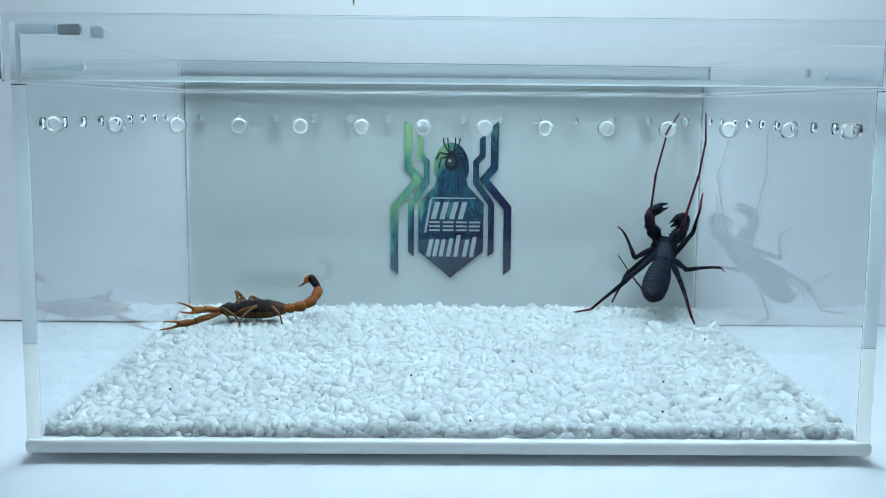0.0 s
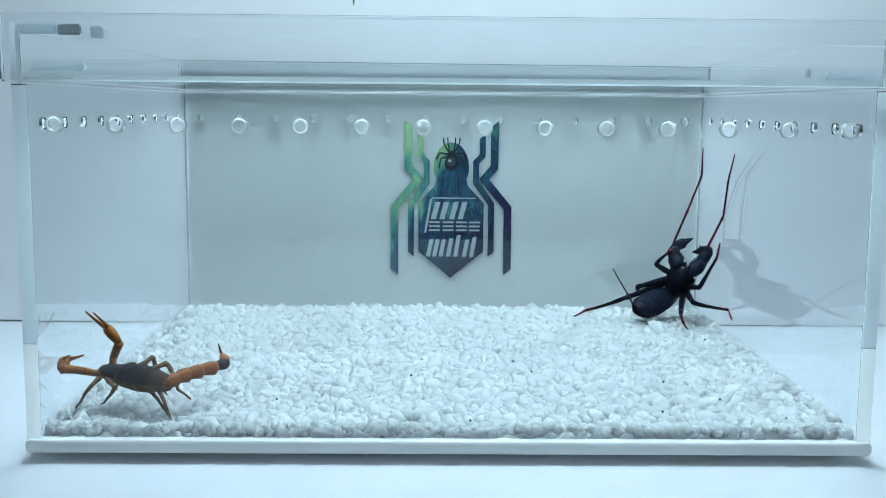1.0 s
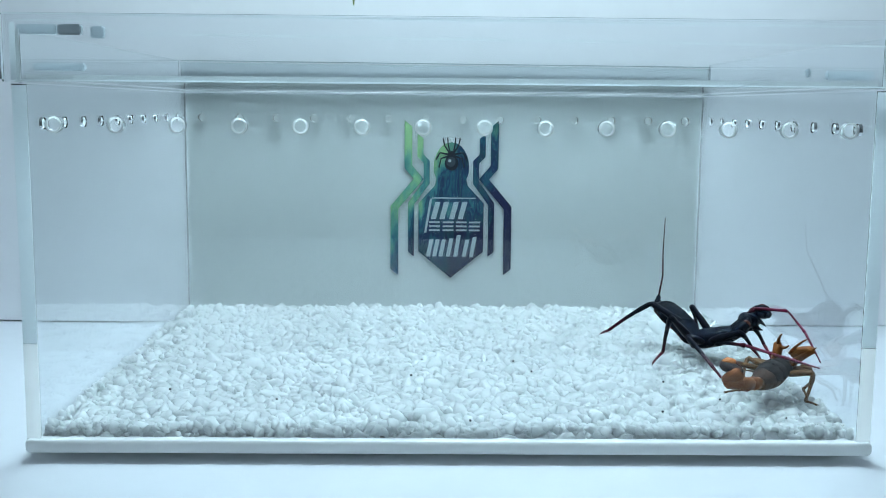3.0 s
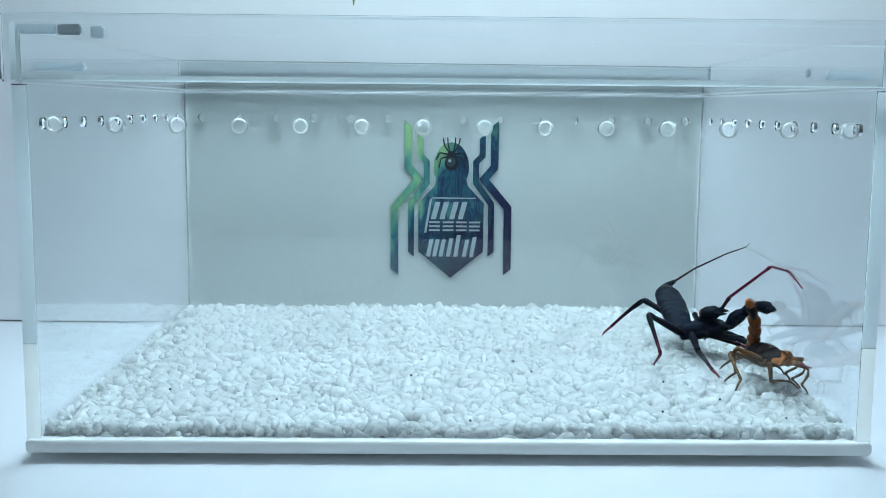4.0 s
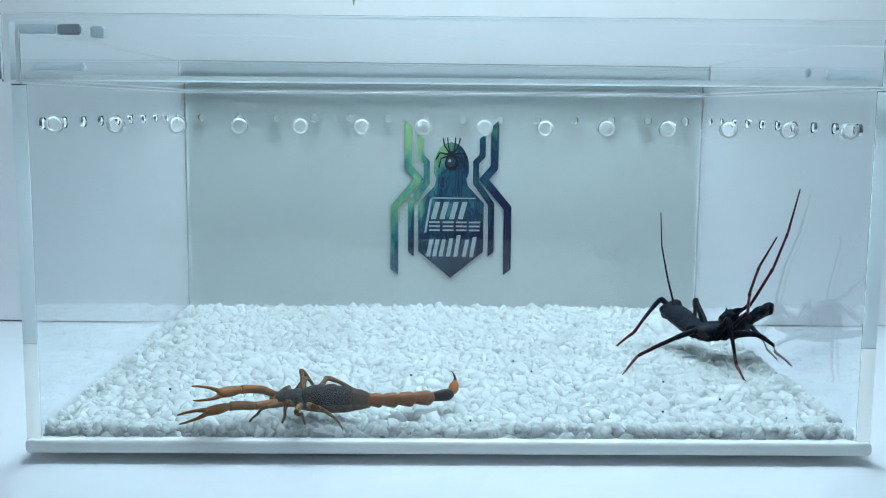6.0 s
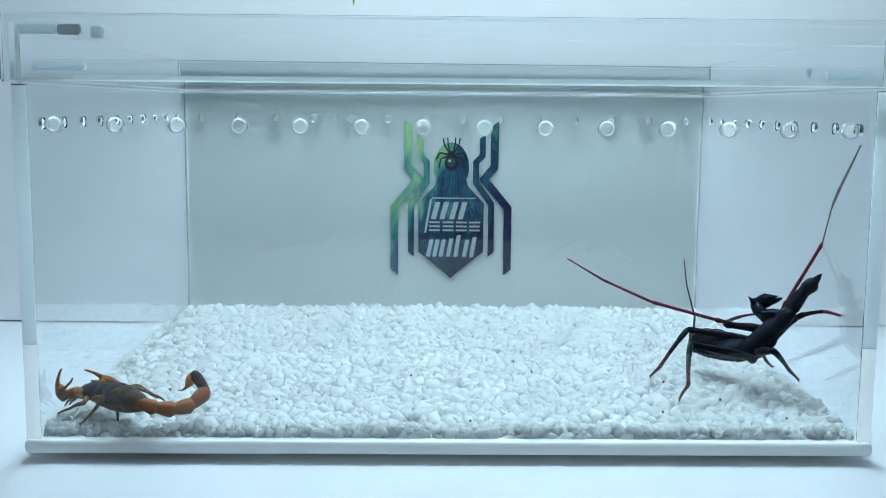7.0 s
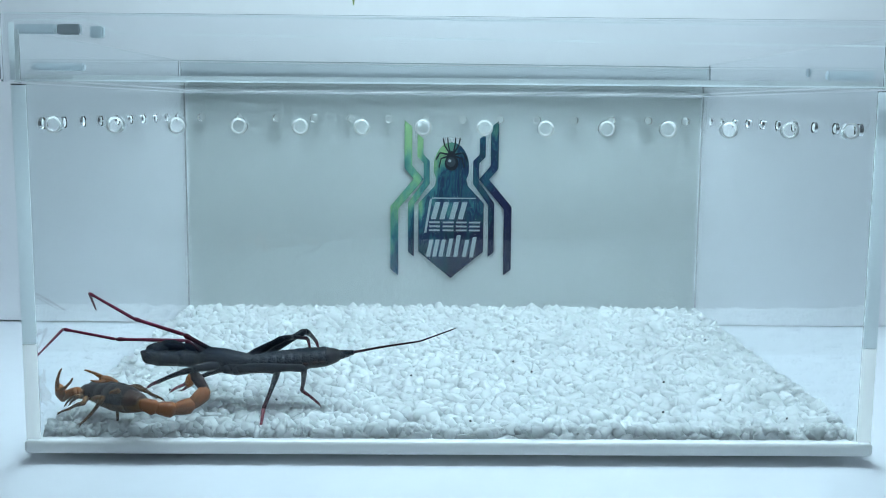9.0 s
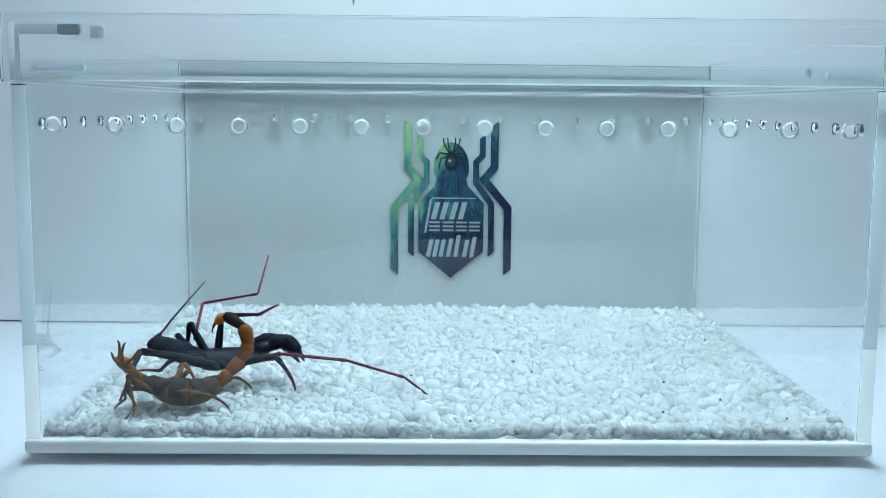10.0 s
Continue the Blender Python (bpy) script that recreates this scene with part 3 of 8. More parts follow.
def chitin(name, colour, rough, vary=0.25, vary_scale=180.0, bump=0.35, spec=0.5, coat=0.0):
    return material(name, colour, rough, bump=bump, bump_scale=1500, vary=vary, vary_scale=vary_scale, spec=spec, coat=coat)


def reddening(name, like, colour, start, end):
    """A limb's skin that turns from black to red along its length."""
    m = like.copy()
    m.name = name
    n, l = m.node_tree.nodes, m.node_tree.links
    tc, sep, rng, mix = n.new("ShaderNodeTexCoord"), n.new("ShaderNodeSeparateXYZ"), n.new("ShaderNodeMapRange"), n.new("ShaderNodeMix")
    mix.data_type = "RGBA"
    b = n["Principled BSDF"]
    old = b.inputs["Base Color"].links[0].from_socket
    rng.inputs["From Min"].default_value, rng.inputs["From Max"].default_value = start, end
    l.new(tc.outputs["Object"], sep.inputs[0])
    l.new(sep.outputs["X"], rng.inputs["Value"])
    l.new(rng.outputs[0], mix.inputs[0])
    l.new(old, mix.inputs[6])
    mix.inputs[7].default_value = (*colour, 1)
    l.new(mix.outputs[2], b.inputs["Base Color"])
    return m


S_BACK = chitin("olive_black_chitin", (0.011, 0.008, 0.009), 0.36, vary=0.5, vary_scale=260, bump=0.8, spec=0.06, coat=0.04)
S_REAR = chitin("dark_brown_chitin", (0.034, 0.015, 0.010), 0.38, vary=0.45, vary_scale=260, bump=0.15, spec=0.08)
S_BELLY = chitin("straw_chitin", (0.085, 0.042, 0.015), 0.5, vary=0.5, bump=0.2, spec=0.15)
S_TAIL = chitin("orange_brown_chitin", (0.155, 0.045, 0.010), 0.36, vary=0.35, bump=0.12, spec=0.12)
S_DARK = chitin("tail_dark_chitin", (0.016, 0.009, 0.010), 0.36, bump=0.15, spec=0.07)
S_BULB = chitin("amber_chitin", (0.36, 0.10, 0.010), 0.35, vary=0.3, spec=0.25)
S_PALP = chitin("ochre_chitin", (0.185, 0.060, 0.011), 0.42, vary=0.4, bump=0.15, spec=0.15)
S_LEG = chitin("tan_leg_chitin", (0.100, 0.046, 0.016), 0.45, vary=0.4, bump=0.15, spec=0.1)
S_STING = chitin("red_black_chitin", (0.07, 0.010, 0.010), 0.35, spec=0.3)
W_BLACK = chitin("black_chitin", (0.0030, 0.0056, 0.0120), 0.25, vary=0.5, bump=1.0, spec=0.07, coat=0.10)
W_LEG = chitin("black_leg_chitin", (0.0045, 0.0058, 0.0105), 0.28, vary=0.35, bump=0.3, spec=0.05, coat=0.02)
W_SHIN = reddening("reddening_leg_chitin", W_LEG, (0.055, 0.004, 0.012), 0.011, 0.026)
W_THIN = reddening("reddening_feeler_chitin", W_LEG, (0.085, 0.006, 0.016), 0.012, 0.026)
W_RED = chitin("dark_red_chitin", (0.10, 0.004, 0.015), 0.42, vary=0.45, spec=0.2)
W_WHIP = chitin("wine_red_chitin", (0.10, 0.005, 0.024), 0.38, vary=0.5, vary_scale=90, spec=0.2)
W_FOLD = chitin("red_brown_skin", (0.065, 0.018, 0.012), 0.5, spec=0.1)
W_TIP = chitin("dark_wine_chitin", (0.005, 0.0045, 0.008), 0.3, spec=0.06, coat=0.1)
W_FLAG = chitin("flagellum_chitin", (0.026, 0.006, 0.010), 0.45, spec=0.15)
EYE = material("eye_black", (0.01, 0.01, 0.01), 0.15, vary=0.0)

S_BODY = (0.0105, 0.006, 0.006, 0.006, 0.006)
S_TAILS = (0.0058, 0.0062, 0.0066, 0.0072, 0.0082, 0.0085)
S_PALPS = (0.0085, 0.0095, 0.0085, 0.0105)
S_LEGS = ((0.0085, 0.0078, 0.0045), (0.0105, 0.0095, 0.0052), (0.0128, 0.0118, 0.0060), (0.0142, 0.0125, 0.0063))
W_BODY = (0.0225, 0.0095, 0.0095, 0.0095, 0.005)
W_FLAGS = (0.0165, 0.0165, 0.0165)
W_PALPS = (0.0085, 0.0090, 0.0135)
W_WHIPS = (0.0210, 0.0265, 0.0245, 0.0230)
W_LEGS = {2: (0.0172, 0.0182, 0.0090), 3: (0.0190, 0.0205, 0.0090), 4: (0.0300, 0.0265, 0.0120)}


def sub(name, bm, mat, parent, label=""):
    return part(name, bm, mat, parent, label, smooth=True)


def build_scorpion():
    root = tagged(new("scorpion"), "orange and olive-black scorpion with a curled tail on gravel", "scorpion")
    p = {}
    L = S_BODY[0]
    bm = shell(bmesh.new(), [(0, 0.0022, 0.0012, 0.0006), (0.0006, 0.0029, 0.0019, 0.0006), (0.004, 0.0040, 0.0029, 0.0004), (L * 0.8, 0.0048, 0.0034, 0.0002), (L + 0.0006, 0.0046, 0.0030, 0)], -12, 192)
    p["b0"] = sub("carapace", bm, S_BACK, root)
    bm = shell(bmesh.new(), [(0.0004, 0.0024, 0.0012, -0.0003), (0.003, 0.0036, 0.0024, -0.0006), (L, 0.0044, 0.0029, -0.0006)])
    sub("underside", bm, S_BELLY, p["b0"], "straw-coloured underside")
    for y in (-0.0012, 0.0012):
        bm = shell(bmesh.new(), [(-0.0022, 0.0002, 0.0002, 0), (-0.0014, 0.0007, 0.0006, 0), (0, 0.0010, 0.0009, 0), (0.001, 0.0008, 0.0007, 0)], seg=8)
        c = sub("chelicera", bm, S_PALP, p["b0"], "small ochre jaw")
        c.location = (0, y, 0.0002)
    for y in (-0.0005, 0.0005):
        bm = bmesh.new()
        bmesh.ops.create_uvsphere(bm, u_segments=8, v_segments=6, radius=0.00042)
        e = sub("eye", bm, EYE, p["b0"], "shiny black eye")
        e.location = (0.0042, y, 0.0033)
    widths = (0.0048, 0.0056, 0.0058, 0.0049, 0.0029)
    heights = (0.0042, 0.0051, 0.0052, 0.0044, 0.0028)
    for i in range(4):
        L = S_BODY[i + 1]
        w0, w1, h0, h1 = widths[i], widths[i + 1], heights[i], heights[i + 1]
        rings = []
        for g, swell in ((0.02, 0.95), (0.10, 0.985), (0.5, 1.02), (0.88, 1.02), (0.98, 0.96)):
            rings.append((g * L, (w0 + (w1 - w0) * g) * swell, (h0 + (h1 - h0) * g) * swell, 0))
        rings.append((L * 1.06, w1 * 0.92, h1 * 0.92, 0))
        p["b%d" % (i + 1)] = sub("tergite", gnarl(shell(bmesh.new(), rings, -8, 188, 18), 0.0005, 420), S_REAR if i == 3 else S_BACK, root, "brown last back plate" if i == 3 else "")
        bm = shell(bmesh.new(), [(-0.0006, w0 * 0.88, h0 * 0.86, -0.0005), (L * 0.5, (w0 + w1) * 0.46, (h0 + h1) * 0.44, -0.0006), (L + 0.0006, w1 * 0.88, h1 * 0.86, -0.0005)])
        sub("sternite", bm, S_BELLY, p["b%d" % (i + 1)], "straw-coloured belly plate")
    for i in range(5):
        L = S_TAILS[i]
        r = (0.0024, 0.0025, 0.0025, 0.0025, 0.0020)[i]
        bm = shell(bmesh.new(), [(-0.0006, r * 0.60, r * 0.60, 0), (0.0001, r * 0.70, r * 0.70, 0), (L * 0.2, r * 0.88, r * 0.88, 0), (L * 0.5, r * 1.0, r * 1.0, -0.0001), (L * 0.8, r * 1.04, r * 1.08, -0.0002), (L - 0.0004, r * 0.86, r * 0.88, -0.0001), (L + 0.0006, r * 0.60, r * 0.60, 0)], seg=16)
        for v in bm.verts:
            side = abs(math.atan2(v.co.z, v.co.y))
            if 0.7 < side < 1.3 or 1.8 < side < 2.5:
                v.co.y, v.co.z = v.co.y * 1.08, v.co.z * 1.08
        gnarl(bm, 0.0003, 700)
        p["t%d" % i] = sub("tail_segment", bm, S_DARK if i == 4 else S_TAIL, root, "dark last tail segment" if i == 4 else "")
    bm = shell(bmesh.new(), [(-0.0002, 0.0009, 0.0009, 0), (0.0008, 0.0017, 0.0017, 0), (0.0024, 0.0020, 0.0022, 0), (0.0042, 0.0015, 0.0016, 0.0002), (0.0053, 0.0008, 0.0009, 0.0004)], seg=12)
    p["t5"] = sub("telson", bm, S_BULB, root, "amber venom bulb")
    bm = shell(bmesh.new(), [(0.0044, 0.0009, 0.0010, 0.0003), (0.0058, 0.0006, 0.0007, 0.0010), (0.0068, 0.00042, 0.0005, 0.0024), (0.0070, 0.00032, 0.0004, 0.0038), (0.0066, 0.00008, 0.0001, 0.0054)], seg=8)
    sub("sting", bm, S_STING, p["t5"], "dark red curved sting")
    for s in "LR":
        p[s + "0"] = sub("palp_femur", rod(S_PALPS[0], 0.0013, 0.0015, 1.1), S_PALP, root)
        p[s + "1"] = sub("palp_patella", rod(S_PALPS[1], 0.0016, 0.0017, 1.1, 0.0003), S_PALP, root)
        L = S_PALPS[2]
        bm = shell(bmesh.new(), [(0, 0.0010, 0.0010, 0), (0.001, 0.0016, 0.0015, 0), (L * 0.5, 0.0022, 0.0019, 0), (L * 0.85, 0.0022, 0.0017, 0), (L + 0.0006, 0.0013, 0.0011, 0)], seg=12)
        p[s + "2"] = sub("palp_claw", bm, S_PALP, root, "swollen ochre claw base")
        for k, side in (("3", 1), ("4", -1)):
            F = S_PALPS[3]
            bm = shell(bmesh.new(), [(-0.0006, 0.0008, 0.0009, 0), (F * 0.12, 0.0008, 0.0009, 0), (F * 0.35, 0.00055, 0.00062, 0), (F * 0.75, 0.00042, 0.00045, 0), (F * 0.95, 0.0003, 0.0003, 0), (F, 0.0001, 0.0001, 0)], seg=8)
            for v in bm.verts:
                v.co.y += side * 0.0007 * math.sin(math.pi * min(1, max(0, v.co.x / F)))
            p[s + k] = sub("fixed_finger" if side > 0 else "movable_finger", bm, S_PALP, root, "thin brown claw finger")
        for i in range(4):
            a, b, c = S_LEGS[i]
            k = (0.9, 0.95, 1.0, 1.1)[i]
            p["%s_f%d" % (s, i + 1)] = sub("leg_femur", thigh(a, 0.00108 * k, 0.0008 * k), S_LEG, root)
            p["%s_t%d" % (s, i + 1)] = sub("leg_tibia", shin(b, 0.0009 * k, 0.00052 * k), S_LEG, root)
            p["%s_s%d" % (s, i + 1)] = sub("leg_tarsus", claw_foot(c, 0.00055 * k, 0.00034 * k), S_LEG, root)
    return root, p


def build_whip_scorpion():
    root = tagged(new("whip_scorpion"), "black whip scorpion with wine-red feelers and stout claws", "whip scorpion")
    p = {}
    L = W_BODY[0]
    bm = shell(bmesh.new(), [(-0.0006, 0.0016, 0.0012, 0), (0.0005, 0.0034, 0.0022, 0), (0.004, 0.0050, 0.0040, 0.0002), (0.010, 0.0054, 0.0046, -0.0002), (0.017, 0.0056, 0.0046, -0.0005), (L - 0.001, 0.0048, 0.0038, -0.0003), (L + 0.0004, 0.0038, 0.0030, -0.0002)], seg=18)
    p["b0"] = sub("carapace", gnarl(bm, 0.0011, 420), W_BLACK, root)
    for y in (-0.0009, 0.0009):
        bm = bmesh.new()
        bmesh.ops.create_uvsphere(bm, u_segments=8, v_segments=6, radius=0.0005)
        e = sub("eye", bm, EYE, p["b0"], "shiny black eye")
        e.location = (0.0018, y, 0.0025)
    for s in (-1, 1):
        bm = shell(bmesh.new(), [(-0.0028, 0.0003, 0.0003, -0.0006), (-0.0016, 0.0010, 0.0010, 0), (0.001, 0.0013, 0.0013, 0)], seg=8)
        c = sub("chelicera", bm, W_BLACK, p["b0"])
        c.location = (0, s * 0.0014, -0.0006)
        for i, x in enumerate((0.007, 0.011, 0.015, 0.019)):
            bm = shell(bmesh.new(), [(0, 0.0020, 0.0017, 0), (0.0020, 0.0022, 0.0020, 0), (0.0036, 0.0020, 0.0019, 0.0003), (0.0047, 0.0017, 0.0016, 0.0004), (0.0053, 0.0009, 0.0009, 0.0002)], seg=10)
            c = sub("coxa", bm, W_BLACK, p["b0"])
            c.matrix_local = pose(x, s * 0.0022, -0.0018, 0, 10, s * 90)
    w = (0.0048, 0.0065, 0.0072, 0.0064)
    h = (0.0034, 0.0039, 0.0040, 0.0037)
    for i in range(3):
        L = W_BODY[i + 1]
        rings = []
        for k in range(3):
            for f, swell in ((0.01, 0.945), (0.05, 0.99), (0.27, 1.02), (0.325, 0.95)):
                g = k / 3 + f
                e = 0.5 - 0.5 * math.cos(math.pi * g) if i != 1 else g
                rings.append((g * L, (w[i] + (w[i + 1] - w[i]) * e) * swell, (h[i] + (h[i + 1] - h[i]) * e) * swell, 0))
        if i == 2:
            rings += [(L, 0.0062, 0.0036, 0), (L + 0.0006, 0.0052, 0.0031, 0)]
        else:
            rings.append((L * 1.04, w[i + 1] * 0.94, h[i + 1] * 0.94, 0))
        p["b%d" % (i + 1)] = sub("abdomen_segment", gnarl(shell(bmesh.new(), rings, seg=22), 0.0006, 450), W_BLACK, root, "broad black abdomen plates")
        for q in (-1, 1):
            for k in range(3):
                g = (k + 0.5) / 3
                wide = w[i] + (w[i + 1] - w[i]) * g
                bm = shell(bmesh.new(), [(-0.0012, 0.0002, 0.0002, 0), (-0.0006, 0.0005, 0.0005, 0), (0.0006, 0.0005, 0.0005, 0), (0.0012, 0.0002, 0.0002, 0)], seg=8)
                fold = sub("side_fold", bm, W_FOLD, p["b%d" % (i + 1)], "red-brown soft skin fold")
                fold.location = (g * L, q * wide * 0.94, -0.0009)
    L = W_BODY[4]
    bm = shell(bmesh.new(), [(-0.0012, 0.0058, 0.0034, 0), (0.0004, 0.0060, 0.0035, 0), (0.0016, 0.0056, 0.0033, 0), (0.0019, 0.0052, 0.0031, 0), (0.0034, 0.0043, 0.0028, 0), (L - 0.0004, 0.0031, 0.0023, 0), (L + 0.0003, 0.0016, 0.0013, 0)], seg=16)
    p["b4"] = sub("abdomen_end", bm, W_TIP, root, "dark wine-red abdomen end")
    r = 0.00062
    for i in range(3):
        rings, n = [], 11
        for k in range(n):
            for f, q in ((0.0, 0.8), (0.35, 1.05), (0.9, 0.8)):
                g = (k + f) / n
                rr = (r + 0.00002 - 0.00013 * (i + g)) * q
                rings.append((g * W_FLAGS[i], rr, rr, 0))
        p["f%d" % i] = sub("flagellum", shell(bmesh.new(), rings, seg=6), W_FLAG, root, "thin beaded tail whip")
    bm = shell(bmesh.new(), [(-0.0012, 0.0014, 0.0013, 0), (0.0002, 0.0019, 0.0017, 0), (0.0016, 0.0020, 0.0018, 0), (0.0018, 0.0015, 0.0014, 0), (0.0034, 0.0016, 0.0015, 0), (0.0037, 0.0011, 0.0010, 0), (0.0052, 0.0012, 0.0011, 0), (0.0058, 0.0006, 0.0006, 0)], seg=12)
    sub("pygidium", bm, W_BLACK, p["f0"], "narrow black tail neck")
    for s, q in (("L", 1), ("R", -1)):
        L = W_PALPS[0]
        bm = shell(bmesh.new(), [(-0.001, 0.0020, 0.0017, 0), (0.001, 0.0031, 0.0026, 0), (L * 0.5, 0.0042, 0.0036, 0.0002), (L * 0.9, 0.0037, 0.0031, 0), (L + 0.0010, 0.0020, 0.0019, 0)], seg=12)
        p[s + "0"] = sub("palp_arm", gnarl(bm, 0.0012, 380), W_BLACK, root)
        for k in range(4):
            bm = shell(bmesh.new(), [(0, 0.0008, 0.0008, 0), (0.0013, 0.0004, 0.0004, 0), (0.0021, 0.00005, 0.00005, 0)], seg=6)
            tooth = sub("tooth", bm, W_BLACK, p[s + "0"])
            tooth.matrix_local = pose(0.002 + 0.0018 * k, -q * 0.0030, 0.0004, 0, 0, -q * 80)
        L = W_PALPS[1]
        bm = shell(bmesh.new(), [(-0.001, 0.0019, 0.0017, 0), (0.001, 0.0029, 0.0025, 0), (L * 0.5, 0.0034, 0.0031, 0.0002), (L * 0.85, 0.0032, 0.0028, 0), (L + 0.0004, 0.0019, 0.0017, 0)], seg=12)
        p[s + "1"] = sub("palp_patella", gnarl(bm, 0.0012, 380), W_BLACK, root)
        bm = shell(bmesh.new(), [(0, 0.0014, 0.0012, 0), (0.0022, 0.0009, 0.0008, 0), (0.0044, 0.0001, 0.0001, 0)], seg=8)
        spur = sub("spur", bm, W_BLACK, p[s + "1"], "pointed black spur")
        spur.matrix_local = pose(L * 0.72, -q * 0.0020, 0, 0, 0, -q * 55)
        L = W_PALPS[2]
        bm = shell(bmesh.new(), [(-0.0008, 0.0016, 0.0015, 0), (0.0008, 0.0025, 0.0023, 0), (L * 0.22, 0.0031, 0.0028, 0), (L * 0.42, 0.0032, 0.0029, 0), (L * 0.54, 0.0026, 0.0024, 0), (L * 0.62, 0.0012, 0.0011, 0)], seg=14)
        p[s + "2"] = sub("palp_claw", gnarl(bm, 0.0010, 420), W_BLACK, root, "stout black claw hand")
        for k, side, reach, turn in (("fixed_finger", 1, 0.0058, 4), ("movable_finger", -1, 0.0052, -22)):
            bm = shell(bmesh.new(), [(-0.0010, 0.0013, 0.0013, 0), (0.0008, 0.0014, 0.0013, 0), (reach * 0.45, 0.0010, 0.0010, 0), (reach * 0.8, 0.0005, 0.0005, 0), (reach, 0.0001, 0.0001, 0)], seg=8)
            for v in bm.verts:
                v.co.y -= side * q * 0.0016 * (max(0, v.co.x) / reach) ** 2
            fin = sub(k, gnarl(bm, 0.0004, 700), W_BLACK, p[s + "2"], "pointed black claw finger")
            fin.matrix_local = pose(L * 0.52, side * q * 0.0014, 0, 0, 0, turn * q)
        for k, at in (("1", -0.0006), ("2", -0.0006)):
            bm = shell(bmesh.new(), [(at - 0.0008, 0.0015, 0.0014, 0), (at - 0.0002, 0.0022, 0.0020, 0), (at + 0.0006, 0.0022, 0.0020, 0), (at + 0.0012, 0.0016, 0.0015, 0)], seg=10)
            sub("joint_skin", bm, W_FOLD, p[s + k], "red-brown skin at the joint")
        for i, (L, r0, r1) in enumerate(zip(W_WHIPS, (0.0010, 0.00075, 0.00062, 0.00055), (0.0008, 0.00062, 0.0005, 0.00028))):
            p["%sw%d" % (s, i)] = sub("feeler_segment", rod(L, r0, r1, 1.45 if i < 3 else 1.0, 0.0, 8), W_THIN if i == 0 else W_WHIP, root, "black feeler base" if i == 0 else "wine-red feeler")
        for i in (2, 3, 4):
            a, b, c = W_LEGS[i]
            p["%s_f%d" % (s, i)] = sub("leg_femur", gnarl(thigh(a, 0.0017, 0.0012), 0.0004, 500), W_LEG, root)
            p["%s_t%d" % (s, i)] = sub("leg_tibia", gnarl(shin(b, 0.00125, 0.00068), 0.0003, 600), W_SHIN, root)
            p["%s_s%d" % (s, i)] = sub("leg_tarsus", claw_foot(c, 0.00078, 0.00045), W_RED, root, "dark red foot")
    return root, p


# ---- how the animals are posed ----


def mm(p):
    return Vector(p) * 0.001


class Chain:
    """Places rigid pieces one after the other, each turned from the last by the smallest turn."""

    def __init__(self, start, x_axis, up):
        self.at = start.copy()
        x = x_axis.normalized()
        z = (up - x * up.dot(x)).normalized()
        y = z.cross(x)
        self.m = Matrix((x, y, z)).transposed()

    def step(self, toward, length):
        d = toward - self.at
        if d.length < 1e-6:
            d = self.m.col[0].copy()
        d.normalize()
        turn = self.m.col[0].rotation_difference(d).to_matrix()
        self.m = turn @ self.m
        here = Matrix.Translation(self.at) @ self.m.to_4x4()
        self.at = self.at + d * length
        return here


def limb(root_point, foot, lengths, up, out, lift):
    """Knee, ankle and foot of a leg that stands on the foot point, with the knee up and outward."""
    a, b, c = lengths
    hip_to_foot = root_point - foot
    flat = Vector((hip_to_foot.x, hip_to_foot.y, 0))
    flat = flat.normalized() if flat.length > 1e-5 else Vector((0, 0, 1))
    ankle = foot + flat * c * 0.72 + up * c * 0.62
    d = ankle - root_point
    reach = (a + b) * 0.985
    if d.length > reach:
        foot = foot + d.normalized() * (reach - d.length)
        ankle = root_point + d.normalized() * reach
        d = ankle - root_point
    r = max(d.length, abs(a - b) * 1.05, 1e-4)
    ux = d.normalized()
    hint = up * lift + out * (0.2 + 0.62 * max(0.0, up.z))
    perp = hint - ux * hint.dot(ux)
    perp = perp.normalized() if perp.length > 1e-5 else Vector((0, 0, 1))
    ca = max(-1, min(1, (a * a + r * r - b * b) / (2 * a * r)))
    knee = root_point + ux * (a * ca) + perp * (a * math.sqrt(1 - ca * ca))
    return [knee, ankle, foot]


def body_frame(b, up):
    f = (b[0] - b[1]).normalized()
    u = (up - f * up.dot(f)).normalized()
    return f, u, u.cross(f)


def hip_of(head, f, u, left, q, back, side):
    return head - f * back + left * (q * side) - u * 0.0012


def all_feet(body, up, feet, specs, rest):
    """Knee, ankle and foot of every leg of a pose: those given, and the others standing beside the body."""
    f, u, left = body_frame([Vector(v) for v in body], Vector(up))
    head = mm(body[0])
    done = {}
    for s, q in (("L", 1), ("R", -1)):
        for i, (lengths, back, side) in specs.items():
            key = "%s%d" % (s, i)
            if isinstance(feet.get(key), list):
                done[key] = [Vector(v) for v in feet[key]]
                continue
            if key in feet:
                foot = mm(feet[key])
            else:
                ahead, wide = rest[i]
                foot = head + f * (ahead - back) + left * (q * wide)
                foot.x, foot.y = max(-0.144, min(0.144, foot.x)), max(0.008, min(0.234, foot.y))
                foot.z = ground(foot.y) + 0.0008
            joints = limb(hip_of(head, f, u, left, q, back, side), foot, lengths, u if u.z > -0.2 else Vector((0, 0, 1)), left * q, 0.30 if len(specs) == 4 else 0.44)
            done[key] = [v * 1000 for v in joints]
    return done


def between(a, b, g):
    """A pose part of the way from one to the next, point by point."""
    if isinstance(a, dict):
        return {k: between(a[k], b[k], g) for k in a}
    if isinstance(a, list):
        return [between(p, q, g) for p, q in zip(a, b)]
    return Vector(a).lerp(Vector(b), g)


